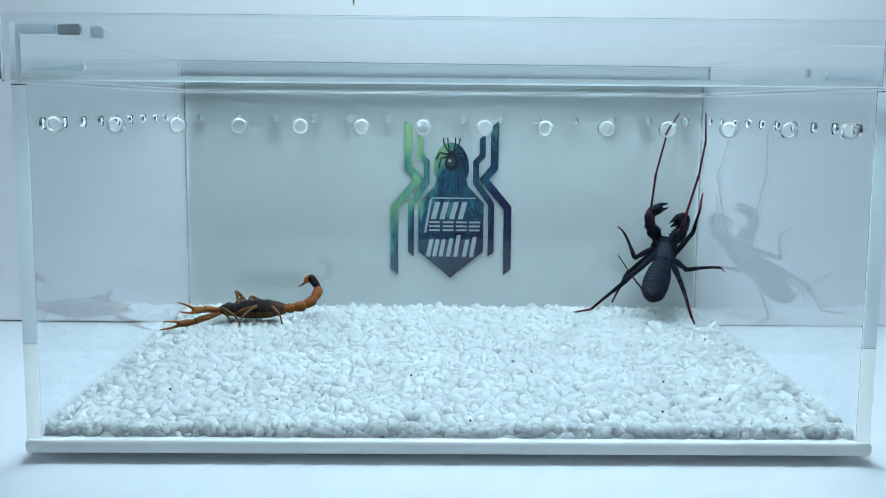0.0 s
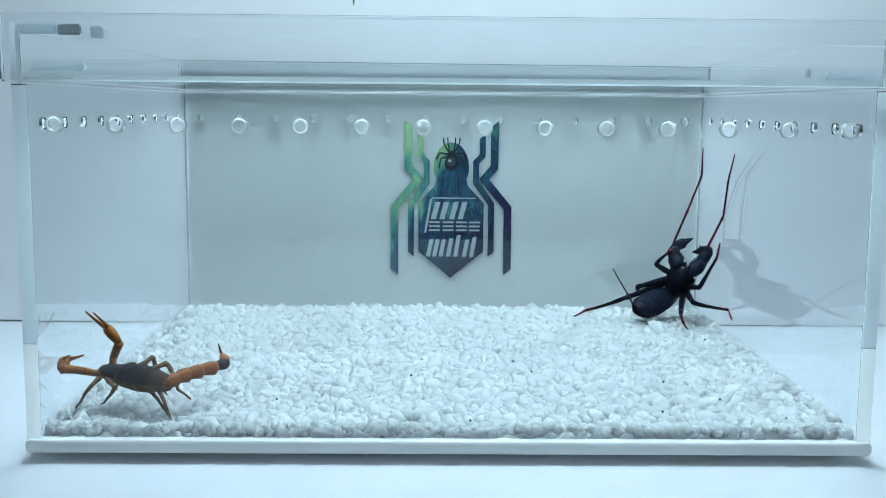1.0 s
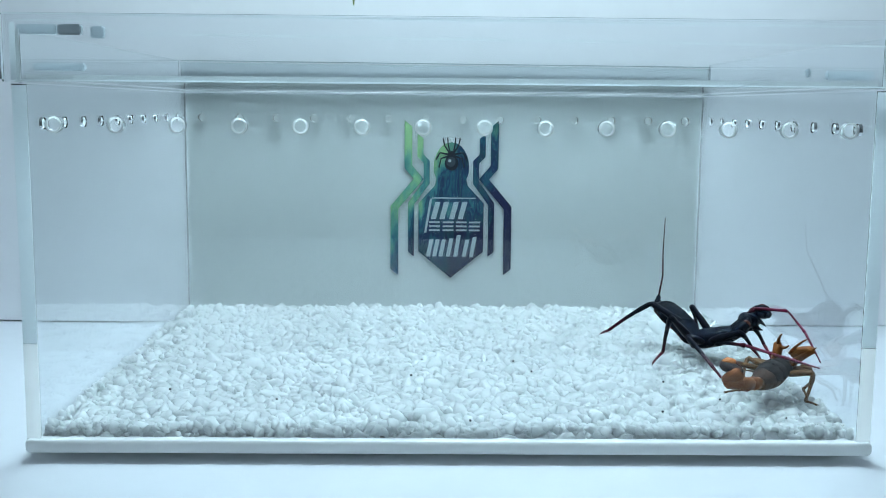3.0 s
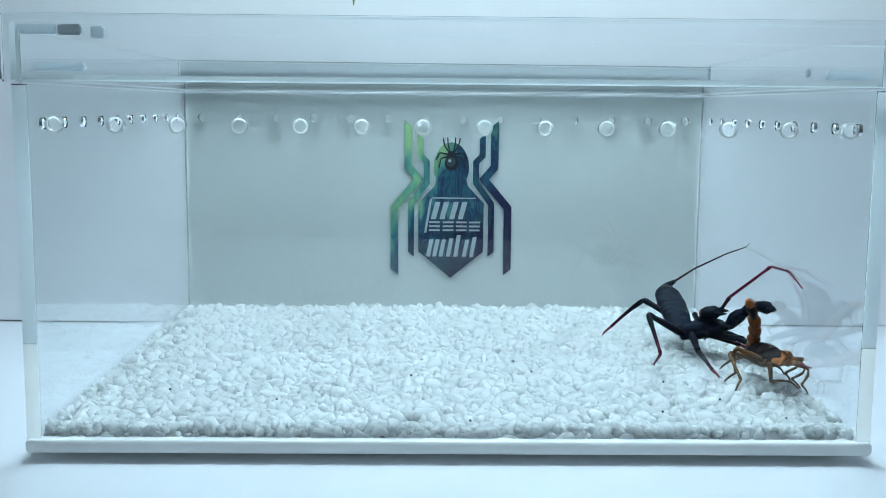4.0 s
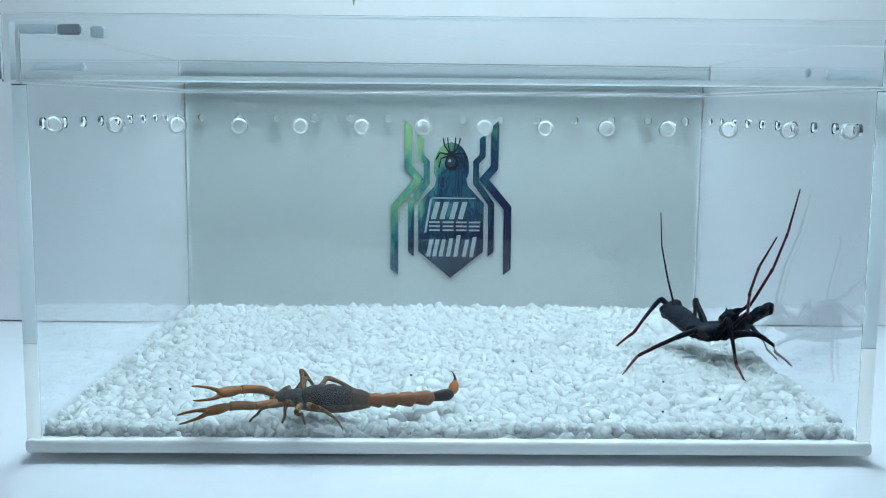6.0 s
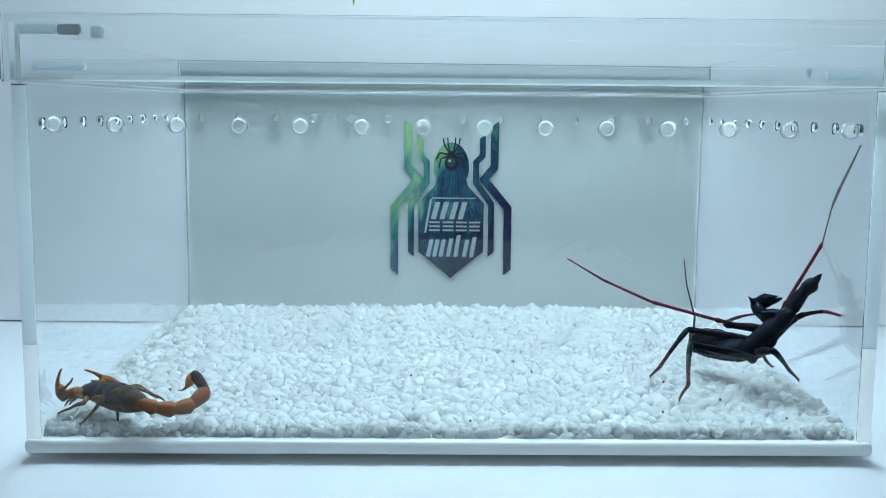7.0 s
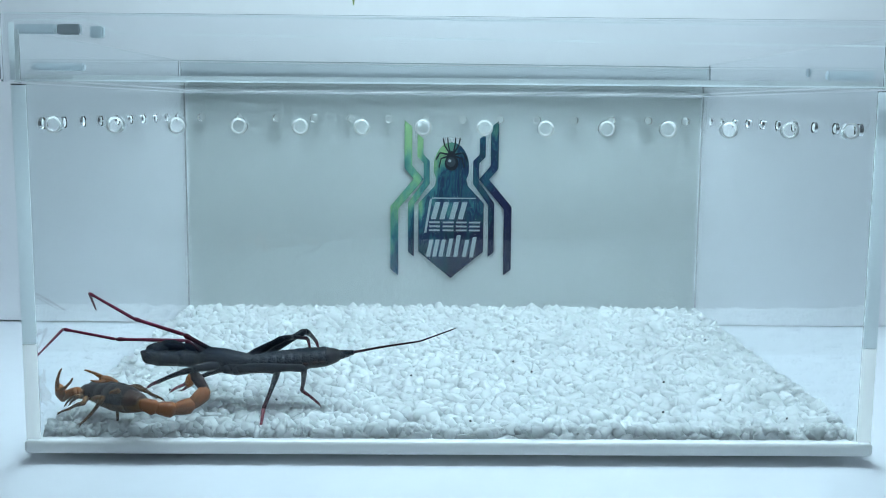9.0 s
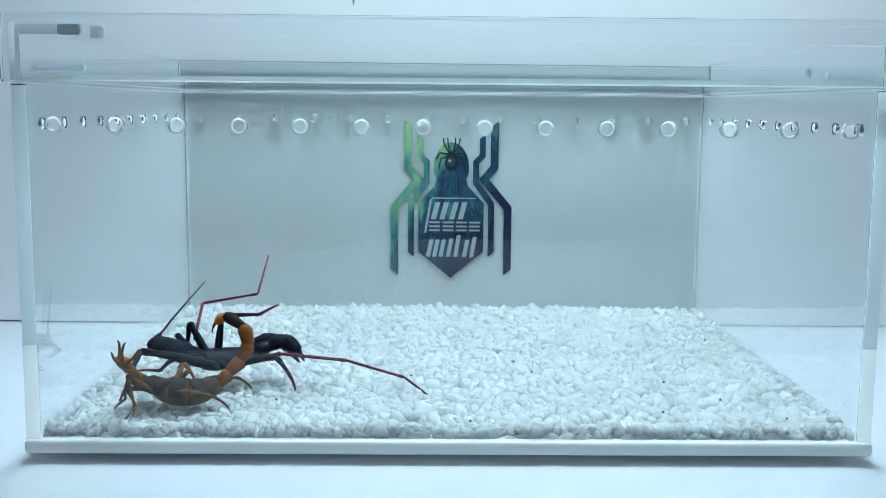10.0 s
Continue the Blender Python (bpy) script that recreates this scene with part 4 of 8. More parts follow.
def place_legs(out, head, f, u, left, specs, feet):
    for s, q in (("L", 1), ("R", -1)):
        for i, (lengths, back, side) in specs.items():
            joints = [mm(v) for v in feet["%s%d" % (s, i)]]
            hip = hip_of(head, f, u, left, q, back, side)
            ch = Chain(hip, joints[0] - hip, u)
            for k, point, length in zip("fts", joints, lengths):
                out["%s_%s%d" % (s, k, i)] = ch.step(point, length)


ROWS = {}


def keep(thing, t, out, f, at):
    yaw = math.atan2(f.y, f.x)
    base = Matrix.Translation((at.x, at.y, ground(at.y))) @ Matrix.Rotation(yaw, 4, "Z")
    rows = ROWS.setdefault(thing, {})
    rows.setdefault("root", []).append((t, base))
    inv = base.inverted()
    for k, m in out.items():
        rows.setdefault(k, []).append((t, inv @ m))


S_SPECS = {i + 1: (S_LEGS[i], (0.0035, 0.0066, 0.0102, 0.0132)[i], 0.0042) for i in range(4)}
S_REST = {1: (0.010, 0.0115), 2: (0.005, 0.0155), 3: (-0.004, 0.0185), 4: (-0.014, 0.0185)}
W_SPECS = {i: (W_LEGS[i], {2: 0.011, 3: 0.015, 4: 0.019}[i], 0.0058) for i in (2, 3, 4)}
W_REST = {2: (0.016, 0.026), 3: (0.004, 0.037), 4: (-0.022, 0.042)}


def pose_scorpion(t, up, body, tail, left_palp, right_palp, feet):
    b = [mm(v) for v in body]
    f, u, left = body_frame(b, Vector(up))
    out = {}
    ch = Chain(b[0], b[1] - b[0], u)
    for i, L in enumerate(S_BODY):
        out["b%d" % i] = ch.step(b[i + 1], L)
    for i, L in enumerate(S_TAILS):
        out["t%d" % i] = ch.step(mm(tail[i]), L)
    for s, q, pts in (("L", 1, left_palp), ("R", -1, right_palp)):
        ch = Chain(b[0] - f * 0.0012 + left * (q * 0.0030) - u * 0.0005, f, u)
        for i in range(3):
            out["%s%d" % (s, i)] = ch.step(mm(pts[i]), S_PALPS[i])
        m = ch.step(mm(pts[3]), S_PALPS[3])
        m = m @ pose(0, 0, 0, q * 55)
        out[s + "3"] = m @ pose(0, 0.0009, 0, 0, 0, 5)
        out[s + "4"] = m @ pose(0, -0.0009, 0, 0, 0, -13)
    place_legs(out, b[0], f, u, left, S_SPECS, feet)
    keep("scorpion", t, out, f, b[1])


def pose_whip(t, up, body, tail, left_palp, right_palp, left_feeler, right_feeler, feet):
    b = [mm(v) for v in body]
    f, u, left = body_frame(b, Vector(up))
    out = {}
    ch = Chain(b[0], b[1] - b[0], u)
    for i, L in enumerate(W_BODY):
        out["b%d" % i] = ch.step(b[i + 1], L)
    for i, L in enumerate(W_FLAGS):
        out["f%d" % i] = ch.step(mm(tail[i]), L)
    for s, q, pts, whip in (("L", 1, left_palp, left_feeler), ("R", -1, right_palp, right_feeler)):
        ch = Chain(b[0] - f * 0.001 + left * (q * 0.0040), f, u)
        for i, L in enumerate(W_PALPS):
            out["%s%d" % (s, i)] = ch.step(mm(pts[i]), L)
        ch = Chain(b[0] - f * 0.012 + left * (q * 0.0050) - u * 0.001, left * q, u)
        for i, L in enumerate(W_WHIPS):
            out["%sw%d" % (s, i)] = ch.step(mm(whip[i]), L)
    place_legs(out, b[0], f, u, left, W_SPECS, feet)
    keep("whip", t, out, f, b[1])


POSES = {"scorpion": [], "whip": []}


def scorpion_at(t, up, body, *rest):
    POSES["scorpion"].append((t, [up, list(body), *[list(r) for r in rest[:-1]], all_feet(body, up, rest[-1], S_SPECS, S_REST)]))


def whip_at(t, up, body, *rest):
    POSES["whip"].append((t, [up, list(body), *[list(r) for r in rest[:-1]], all_feet(body, up, rest[-1], W_SPECS, W_REST)]))


def fill_in(thing, put):
    """Poses the animal at its rows and between them, every tenth of a second or, where it is quick, at every step."""
    rows = POSES[thing]
    put(rows[0][0], *rows[0][1])
    for (t0, a), (t1, b) in zip(rows, rows[1:]):
        n = max(1, round((t1 - t0) * (FPS if t1 - t0 < 0.31 else 10))) if a != b else 1
        for k in range(1, n + 1):
            g = k / n
            put(t0 + (t1 - t0) * g, *between(a, b, g))


def eased(rows):
    """Adds rows between two that are far apart in turn."""
    done = [rows[0]]
    for t, m in rows[1:]:
        t0, m0 = done[-1]
        q0, q1 = m0.to_quaternion(), m.to_quaternion()
        q1.make_compatible(q0)
        angle = math.degrees(2 * math.acos(min(1, abs(q0.dot(q1)))))
        n = min(int(angle // 60), max(0, frame(t) - frame(t0) - 1))
        for k in range(1, n + 1):
            g = k / (n + 1)
            done.append((t0 + (t - t0) * g, Matrix.LocRotScale(m0.translation.lerp(m.translation, g), q0.slerp(q1, g), None)))
        done.append((t, m))
    return done


SCORPION, SCORPION_PARTS = build_scorpion()
WHIP, WHIP_PARTS = build_whip_scorpion()


def motions():
    scorpion_at(0.00, (-0.0, 0.0, 1.0),
                [(-119.1, 191.8, 14.9), (-108.5, 191.1, 15.3), (-102.5, 190.7, 15.6), (-96.4, 190.3, 15.9), (-90.3, 190.0, 16.1), (-84.2, 189.6, 16.4)],
                [(-80.2, 193.3, 16.1), (-74.4, 195.3, 17.0), (-69.6, 198.5, 20.1), (-67.7, 203.6, 24.8), (-72.7, 204.1, 31.3), (-76.8, 208.7, 25.4)],
                [(-122.5, 181.5, 13.3), (-129.0, 174.8, 11.9), (-135.6, 169.4, 11.8), (-142.6, 161.7, 13.0)],
                [(-119.6, 186.5, 15.6), (-124.8, 178.8, 17.7), (-128.0, 171.0, 18.6), (-134.1, 162.9, 21.3)],
                dict(L1=(-111.1, 180.4, 10.0), L2=(-106.0, 176.7, 9.9), L3=[(-98.1, 182.7, 18.9), (-103.9, 173.2, 15.0), (-105.4, 169.6, 10.4)], L4=[(-92.9, 189.5, 18.4), (-85.9, 179.7, 15.4), (-83.9, 175.8, 10.7)]))
    scorpion_at(0.20, (-0.1, 0.0, 1.0),
                [(-133.8, 187.3, 14.4), (-123.2, 186.5, 15.0), (-117.2, 186.0, 15.4), (-111.1, 185.5, 15.7), (-105.0, 185.0, 16.1), (-99.0, 184.5, 16.4)],
                [(-93.6, 186.7, 16.8), (-87.8, 189.1, 17.8), (-82.7, 191.7, 21.2), (-80.4, 194.7, 27.5), (-86.7, 199.9, 29.0), (-93.2, 205.2, 30.5)],
                [(-133.9, 175.9, 12.5), (-134.6, 166.4, 10.9), (-135.4, 157.9, 9.5), (-136.6, 147.5, 9.2)],
                [(-140.8, 190.3, 15.2), (-144.8, 181.6, 16.8), (-145.3, 173.1, 17.8), (-145.7, 162.5, 18.1)],
                dict(L2=(-123.4, 175.8, 10.0), L3=(-107.4, 176.2, 10.0), L4=(-93.6, 177.8, 10.0)))
    scorpion_at(0.40, (-0.0, -0.0, 1.0),
                [(-128.1, 79.8, 16.8), (-125.8, 89.9, 17.2), (-124.4, 95.7, 17.4), (-123.1, 101.5, 17.6), (-121.8, 107.4, 17.8), (-120.5, 113.1, 18.0)],
                [(-118.5, 118.5, 18.3), (-116.3, 124.2, 18.4), (-113.7, 130.3, 18.3), (-111.9, 137.0, 19.7), (-112.0, 144.6, 22.7), (-116.8, 151.2, 20.6)],
                [(-132.8, 80.3, 13.7), (-141.3, 76.0, 13.3), (-143.0, 67.8, 13.2), (-143.0, 57.3, 13.7)],
                [(-139.1, 81.6, 15.6), (-142.6, 72.8, 15.1), (-143.0, 64.4, 15.3), (-143.0, 54.0, 15.6)],
                dict(L1=(-119.3, 66.2, 9.3), L2=(-123.0, 75.4, 9.8), L3=(-116.2, 93.7, 10.3), L4=(-108.9, 101.4, 10.5)))
    scorpion_at(0.50, (-0.0, -0.1, 1.0),
                [(-127.6, 58.8, 15.4), (-126.1, 69.0, 16.2), (-125.2, 74.8, 16.6), (-124.3, 80.7, 17.1), (-123.3, 86.6, 17.5), (-122.4, 92.4, 17.9)],
                [(-120.8, 97.9, 18.1), (-119.0, 103.8, 18.2), (-117.0, 109.9, 17.7), (-114.7, 116.6, 17.1), (-114.8, 124.5, 19.0), (-119.0, 131.7, 20.2)],
                [(-120.8, 52.0, 15.4), (-115.2, 44.3, 15.3), (-112.0, 36.6, 13.3), (-111.1, 26.7, 10.1)],
                [(-132.2, 52.2, 15.7), (-136.9, 44.0, 16.2), (-140.0, 36.3, 14.4), (-143.3, 27.4, 9.9)],
                dict(L2=(-115.2, 73.6, 10.3), L3=(-110.7, 76.3, 10.4), L4=(-111.5, 90.7, 10.8), R1=[(-136.8, 69.0, 16.9), (-140.1, 62.1, 15.7), (-143.7, 60.4, 13.6)]))
    scorpion_at(0.60, (0.0, -0.0, 1.0),
                [(-110.1, 19.6, 17.2), (-111.9, 29.8, 17.4), (-112.9, 35.6, 17.4), (-113.9, 41.4, 17.5), (-114.9, 47.2, 17.6), (-115.7, 53.1, 17.6)],
                [(-116.3, 58.7, 18.3), (-116.9, 64.7, 18.9), (-117.3, 71.1, 19.5), (-118.0, 78.1, 20.3), (-119.6, 86.0, 21.3), (-122.0, 93.9, 22.0)],
                [(-100.7, 16.6, 18.1), (-93.2, 11.2, 17.2), (-88.3, 5.6, 13.4), (-83.2, -1.0, 9.2)],
                [(-119.5, 25.8, 17.2), (-126.8, 31.4, 16.2), (-133.4, 36.6, 15.6), (-136.3, 46.0, 18.4)],
                dict(L1=(-100.8, 19.1, 9.7), L2=(-100.7, 43.4, 10.4), L3=(-103.1, 47.2, 10.5), R1=(-117.2, 20.2, 9.7), R2=(-131.8, 20.0, 9.7)))
    scorpion_at(0.70, (-0.0, 0.0, 1.0),
                [(-99.9, 11.5, 18.1), (-103.9, 21.0, 17.9), (-106.3, 26.4, 17.7), (-108.5, 31.8, 17.6), (-110.9, 37.3, 17.5), (-113.2, 42.7, 17.4)],
                [(-114.9, 48.1, 18.0), (-116.8, 53.7, 18.6), (-118.7, 59.9, 19.3), (-121.1, 66.5, 19.9), (-122.9, 74.4, 20.6), (-123.8, 82.6, 21.2)],
                [(-89.8, 10.8, 17.7), (-81.0, 7.6, 18.6), (-73.4, 4.7, 17.5), (-65.6, 0.7, 12.0)],
                [(-102.6, 3.8, 14.1), (-96.2, -0.8, 11.7), (-101.9, 3.1, 14.0), (-94.9, -0.8, 11.2)],
                dict(L2=(-92.6, 24.2, 9.7), L3=(-90.8, 41.5, 10.2), R2=(-111.6, 1.7, 9.1), R3=(-126.3, 31.4, 9.9)))
    scorpion_at(0.80, (-0.0, 0.0, 1.0),
                [(-106.0, 10.0, 18.4), (-108.0, 20.1, 18.4), (-109.2, 25.9, 18.4), (-110.3, 31.7, 18.4), (-111.5, 37.5, 18.4), (-112.7, 43.2, 18.4)],
                [(-114.1, 48.6, 19.6), (-115.7, 54.3, 21.0), (-117.5, 60.4, 22.5), (-118.9, 67.1, 24.0), (-120.3, 74.8, 25.8), (-121.5, 83.0, 27.4)],
                [(-96.7, 9.0, 22.1), (-89.0, 5.7, 26.3), (-93.2, 1.3, 32.1), (-98.3, -0.8, 39.2)],
                [(-113.4, 7.5, 24.3), (-122.0, 3.7, 25.5), (-122.7, 1.1, 33.5), (-123.5, -0.8, 43.2)],
                dict(L2=(-88.1, 32.6, 13.1), R1=(-112.0, 1.8, 9.1), R3=(-126.9, 41.0, 10.2)))
    scorpion_at(0.90, (-0.0, 0.0, 1.0),
                [(-131.2, 36.1, 16.5), (-122.9, 30.0, 18.6), (-117.8, 27.0, 19.9), (-112.8, 24.1, 21.3), (-107.8, 21.1, 22.6), (-102.7, 18.1, 23.9)],
                [(-101.3, 23.7, 24.5), (-99.0, 29.3, 25.7), (-96.4, 34.8, 28.4), (-94.9, 41.2, 31.4), (-94.8, 48.5, 35.0), (-96.5, 56.8, 35.5)],
                [(-132.7, 25.4, 20.2), (-140.4, 20.9, 23.5), (-141.3, 12.6, 25.2), (-145.7, 3.7, 28.7)],
                [(-124.2, 44.8, 18.3), (-120.2, 38.3, 24.0), (-127.6, 42.0, 26.3), (-135.0, 36.8, 31.5)],
                dict(L1=[(-125.8, 23.6, 15.7), (-129.9, 29.1, 11.9), (-130.5, 24.6, 11.4)], L4=[(-109.5, 27.3, 14.3), (-103.4, 16.8, 11.2), (-101.2, 11.0, 10.2)], R4=[(-104.3, 34.5, 16.2), (-101.7, 45.0, 9.9), (-96.9, 41.0, 9.9)]))
    scorpion_at(1.00, (-0.0, 0.0, 1.0),
                [(-133.0, 35.4, 21.4), (-124.7, 30.0, 21.4), (-120.0, 27.0, 21.5), (-115.2, 23.9, 21.5), (-110.5, 20.8, 21.6), (-105.8, 17.7, 21.6)],
                [(-101.5, 21.7, 22.4), (-98.5, 27.1, 22.5), (-94.8, 32.6, 22.5), (-90.8, 38.6, 22.3), (-87.9, 46.2, 22.3), (-91.9, 53.3, 24.7)],
                [(-137.2, 25.1, 23.9), (-143.1, 18.1, 26.3), (-144.2, 26.4, 27.9), (-137.8, 18.8, 31.5)],
                [(-131.7, 44.7, 24.7), (-127.7, 39.4, 31.6), (-133.5, 42.6, 36.9), (-138.8, 37.2, 44.2)],
                dict(L1=[(-133.5, 21.6, 19.0), (-137.8, 22.6, 12.6), (-140.5, 24.7, 9.6)], L2=[(-124.1, 19.5, 19.0), (-128.8, 25.5, 13.4), (-131.5, 28.7, 10.3)], L3=[(-114.6, 28.4, 16.6), (-106.8, 22.2, 10.3), (-104.2, 16.9, 9.5)], L4=[(-110.5, 27.3, 17.3), (-104.7, 18.8, 10.2), (-102.3, 13.1, 9.3)]))
    scorpion_at(1.20, (-0.1, 0.1, 1.0),
                [(-91.5, 4.4, 22.2), (-97.7, 12.5, 20.4), (-101.2, 17.1, 19.5), (-104.8, 21.7, 18.6), (-108.2, 26.4, 17.6), (-111.8, 31.0, 16.6)],
                [(-110.7, 27.8, 21.2), (-108.7, 24.4, 25.9), (-104.5, 20.8, 29.3), (-100.7, 16.9, 33.8), (-96.3, 12.5, 38.9), (-90.8, 7.2, 42.6)],
                [(-81.8, 5.4, 23.6), (-72.6, 3.7, 22.9), (-64.9, 2.3, 25.7), (-55.2, 0.5, 29.1)],
                [(-86.1, 3.2, 22.6), (-76.8, 2.8, 22.0), (-68.6, 2.5, 23.9), (-58.5, 2.2, 26.1)],
                dict(L1=(-84.6, 25.6, 14.2), L2=(-88.3, 31.6, 11.0), R1=(-91.9, 18.1, 10.0), R3=(-122.9, 21.8, 10.6), R4=(-126.3, 26.6, 11.4)))
    scorpion_at(1.30, (0.1, 0.1, 1.0),
                [(-81.0, 42.1, 12.7), (-88.8, 35.4, 13.8), (-93.2, 31.6, 14.6), (-97.6, 27.8, 15.3), (-102.0, 23.9, 16.0), (-106.6, 20.1, 16.7)],
                [(-109.4, 25.0, 17.2), (-112.5, 30.2, 17.6), (-115.4, 36.0, 18.4), (-117.8, 42.5, 19.8), (-119.6, 50.1, 21.6), (-120.6, 58.2, 23.5)],
                [(-82.3, 39.7, 19.5), (-75.0, 34.1, 20.8), (-67.8, 30.3, 18.7), (-59.0, 25.8, 16.1)],
                [(-73.5, 34.0, 11.9), (-66.4, 28.4, 9.9), (-59.9, 23.4, 9.7), (-51.6, 17.3, 9.6)],
                dict(L1=(-76.9, 55.0, 10.6), R1=(-78.9, 19.6, 9.3), R4=(-114.6, 20.9, 9.4)))
    scorpion_at(1.50, (-0.1, 0.0, 1.0),
                [(-51.0, 21.4, 17.7), (-61.2, 22.7, 17.2), (-67.1, 23.5, 16.9), (-72.9, 24.2, 16.5), (-78.8, 25.0, 16.2), (-84.5, 25.8, 15.9)],
                [(-90.5, 27.9, 15.1), (-96.7, 28.6, 15.1), (-103.3, 29.2, 15.1), (-110.2, 31.2, 14.8), (-117.6, 34.3, 16.1), (-114.6, 42.1, 17.7)],
                [(-45.1, 19.3, 18.3), (-37.8, 13.7, 20.5), (-29.9, 10.4, 20.0), (-21.9, 16.2, 16.3)],
                [(-44.6, 15.6, 17.2), (-37.5, 9.4, 16.2), (-30.1, 5.3, 15.6), (-23.9, 12.7, 11.5)],
                dict(L2=[(-63.2, 33.6, 20.6), (-69.1, 40.9, 19.2), (-65.5, 41.9, 15.5)], L4=[(-76.0, 32.5, 19.9), (-81.1, 42.4, 14.2), (-84.1, 46.6, 10.7)], R1=(-51.8, 5.6, 9.3), R2=(-63.0, 8.6, 9.4), R3=(-79.7, 10.9, 9.5), R4=[(-78.5, 16.5, 16.7), (-84.7, 6.9, 11.7), (-88.7, 11.2, 9.3)]))
    scorpion_at(1.80, (-0.1, 0.0, 1.0),
                [(35.6, 22.4, 17.9), (25.3, 23.5, 17.3), (19.5, 24.0, 16.9), (13.6, 24.6, 16.6), (7.8, 25.1, 16.2), (1.9, 25.7, 16.0)],
                [(-3.3, 27.8, 14.8), (-8.8, 29.9, 13.4), (-14.8, 32.1, 12.0), (-21.3, 34.5, 10.7), (-28.7, 37.2, 10.2), (-36.2, 40.5, 11.3)],
                [(39.5, 19.9, 21.2), (46.0, 13.4, 23.0), (51.8, 7.6, 23.3), (59.0, 0.1, 22.7)],
                [(40.9, 14.7, 16.9), (48.3, 9.4, 15.3), (55.1, 4.5, 14.9), (63.5, -1.0, 15.4)],
                dict(L1=(36.0, 44.9, 17.8), R1=(28.4, 3.3, 9.0)))
    scorpion_at(2.00, (-0.1, 0.0, 1.0),
                [(109.7, 22.5, 17.8), (99.5, 23.0, 17.2), (93.7, 23.3, 16.9), (87.8, 23.5, 16.5), (81.9, 23.8, 16.2), (76.0, 24.1, 15.9)],
                [(69.7, 23.3, 14.8), (63.6, 22.4, 14.5), (57.3, 24.3, 13.8), (50.2, 25.2, 13.3), (42.0, 25.0, 12.8), (37.7, 20.7, 18.8)],
                [(116.6, 23.7, 19.8), (123.5, 17.3, 20.8), (124.8, 9.0, 22.0), (133.9, 13.5, 19.1)],
                [(114.1, 13.4, 16.1), (118.7, 5.1, 15.7), (125.9, 7.3, 11.7), (136.2, 8.3, 10.2)],
                dict(L4=[(88.0, 37.0, 21.4), (83.9, 47.6, 16.4), (80.8, 52.0, 13.1)], R2=(85.5, 10.3, 9.2), R3=(83.7, 7.4, 9.4)))
    scorpion_at(2.10, (-0.1, -0.0, 1.0),
                [(133.3, 23.7, 18.5), (123.0, 23.5, 17.7), (117.2, 23.4, 17.2), (111.3, 23.3, 16.7), (105.4, 23.2, 16.3), (99.5, 23.0, 15.9)],
                [(94.3, 25.0, 14.7), (88.7, 27.0, 13.3), (82.8, 29.3, 12.7), (76.1, 31.7, 13.0), (70.3, 34.8, 17.7), (76.2, 38.8, 22.0)],
                [(130.2, 21.2, 24.0), (128.8, 14.7, 30.5), (131.2, 8.4, 35.4), (135.7, 0.1, 39.5)],
                [(138.2, 20.0, 12.1), (141.1, 11.9, 15.7), (141.1, 5.0, 20.5), (141.1, -1.0, 26.3)],
                dict(L1=(131.9, 46.0, 19.9), L4=(109.6, 54.6, 15.2), R1=(139.2, 18.0, 9.7), R2=(109.5, 11.9, 9.2), R3=(101.0, 4.5, 9.3)))
    scorpion_at(2.20, (-0.1, -0.0, 1.0),
                [(140.3, 26.8, 19.9), (130.1, 26.0, 19.1), (124.2, 25.6, 18.7), (118.4, 25.1, 18.2), (112.6, 24.7, 17.8), (106.7, 24.2, 17.3)],
                [(101.2, 24.2, 15.7), (95.3, 24.2, 14.5), (88.8, 24.2, 14.7), (82.1, 24.2, 16.8), (76.5, 24.2, 22.6), (83.1, 24.2, 27.6)],
                [(138.6, 24.7, 26.1), (137.0, 19.5, 33.6), (137.6, 14.4, 40.2), (139.5, 7.9, 47.9)],
                [(141.1, 15.7, 20.8), (141.1, 6.9, 24.1), (141.1, -0.0, 28.7), (141.1, 8.6, 23.1)],
                dict(R1=(152.7, 29.5, 12.7), R2=(137.7, 9.4, 9.4), R3=(120.7, 0.4, 9.2)))
    scorpion_at(2.40, (-0.1, -0.1, 1.0),
                [(140.3, 32.3, 24.7), (132.0, 26.5, 23.2), (127.2, 23.1, 22.3), (122.4, 19.8, 21.5), (117.6, 16.5, 20.6), (112.9, 13.2, 19.8)],
                [(109.5, 16.9, 16.9), (105.8, 20.9, 14.3), (101.3, 25.4, 13.0), (96.9, 30.6, 14.9), (95.4, 36.4, 20.3), (99.9, 41.9, 24.7)],
                [(137.9, 42.4, 23.1), (136.6, 51.5, 21.7), (139.7, 59.1, 22.0), (142.3, 68.7, 22.6)],
                [(141.1, 23.2, 29.9), (141.1, 15.8, 35.4), (141.1, 22.4, 30.5), (141.1, 14.2, 36.6)],
                dict(L3=(121.5, 51.0, 10.6), R1=(152.2, 39.7, 19.5), R2=(135.3, 8.1, 9.4), R3=(118.1, 11.1, 9.5)))
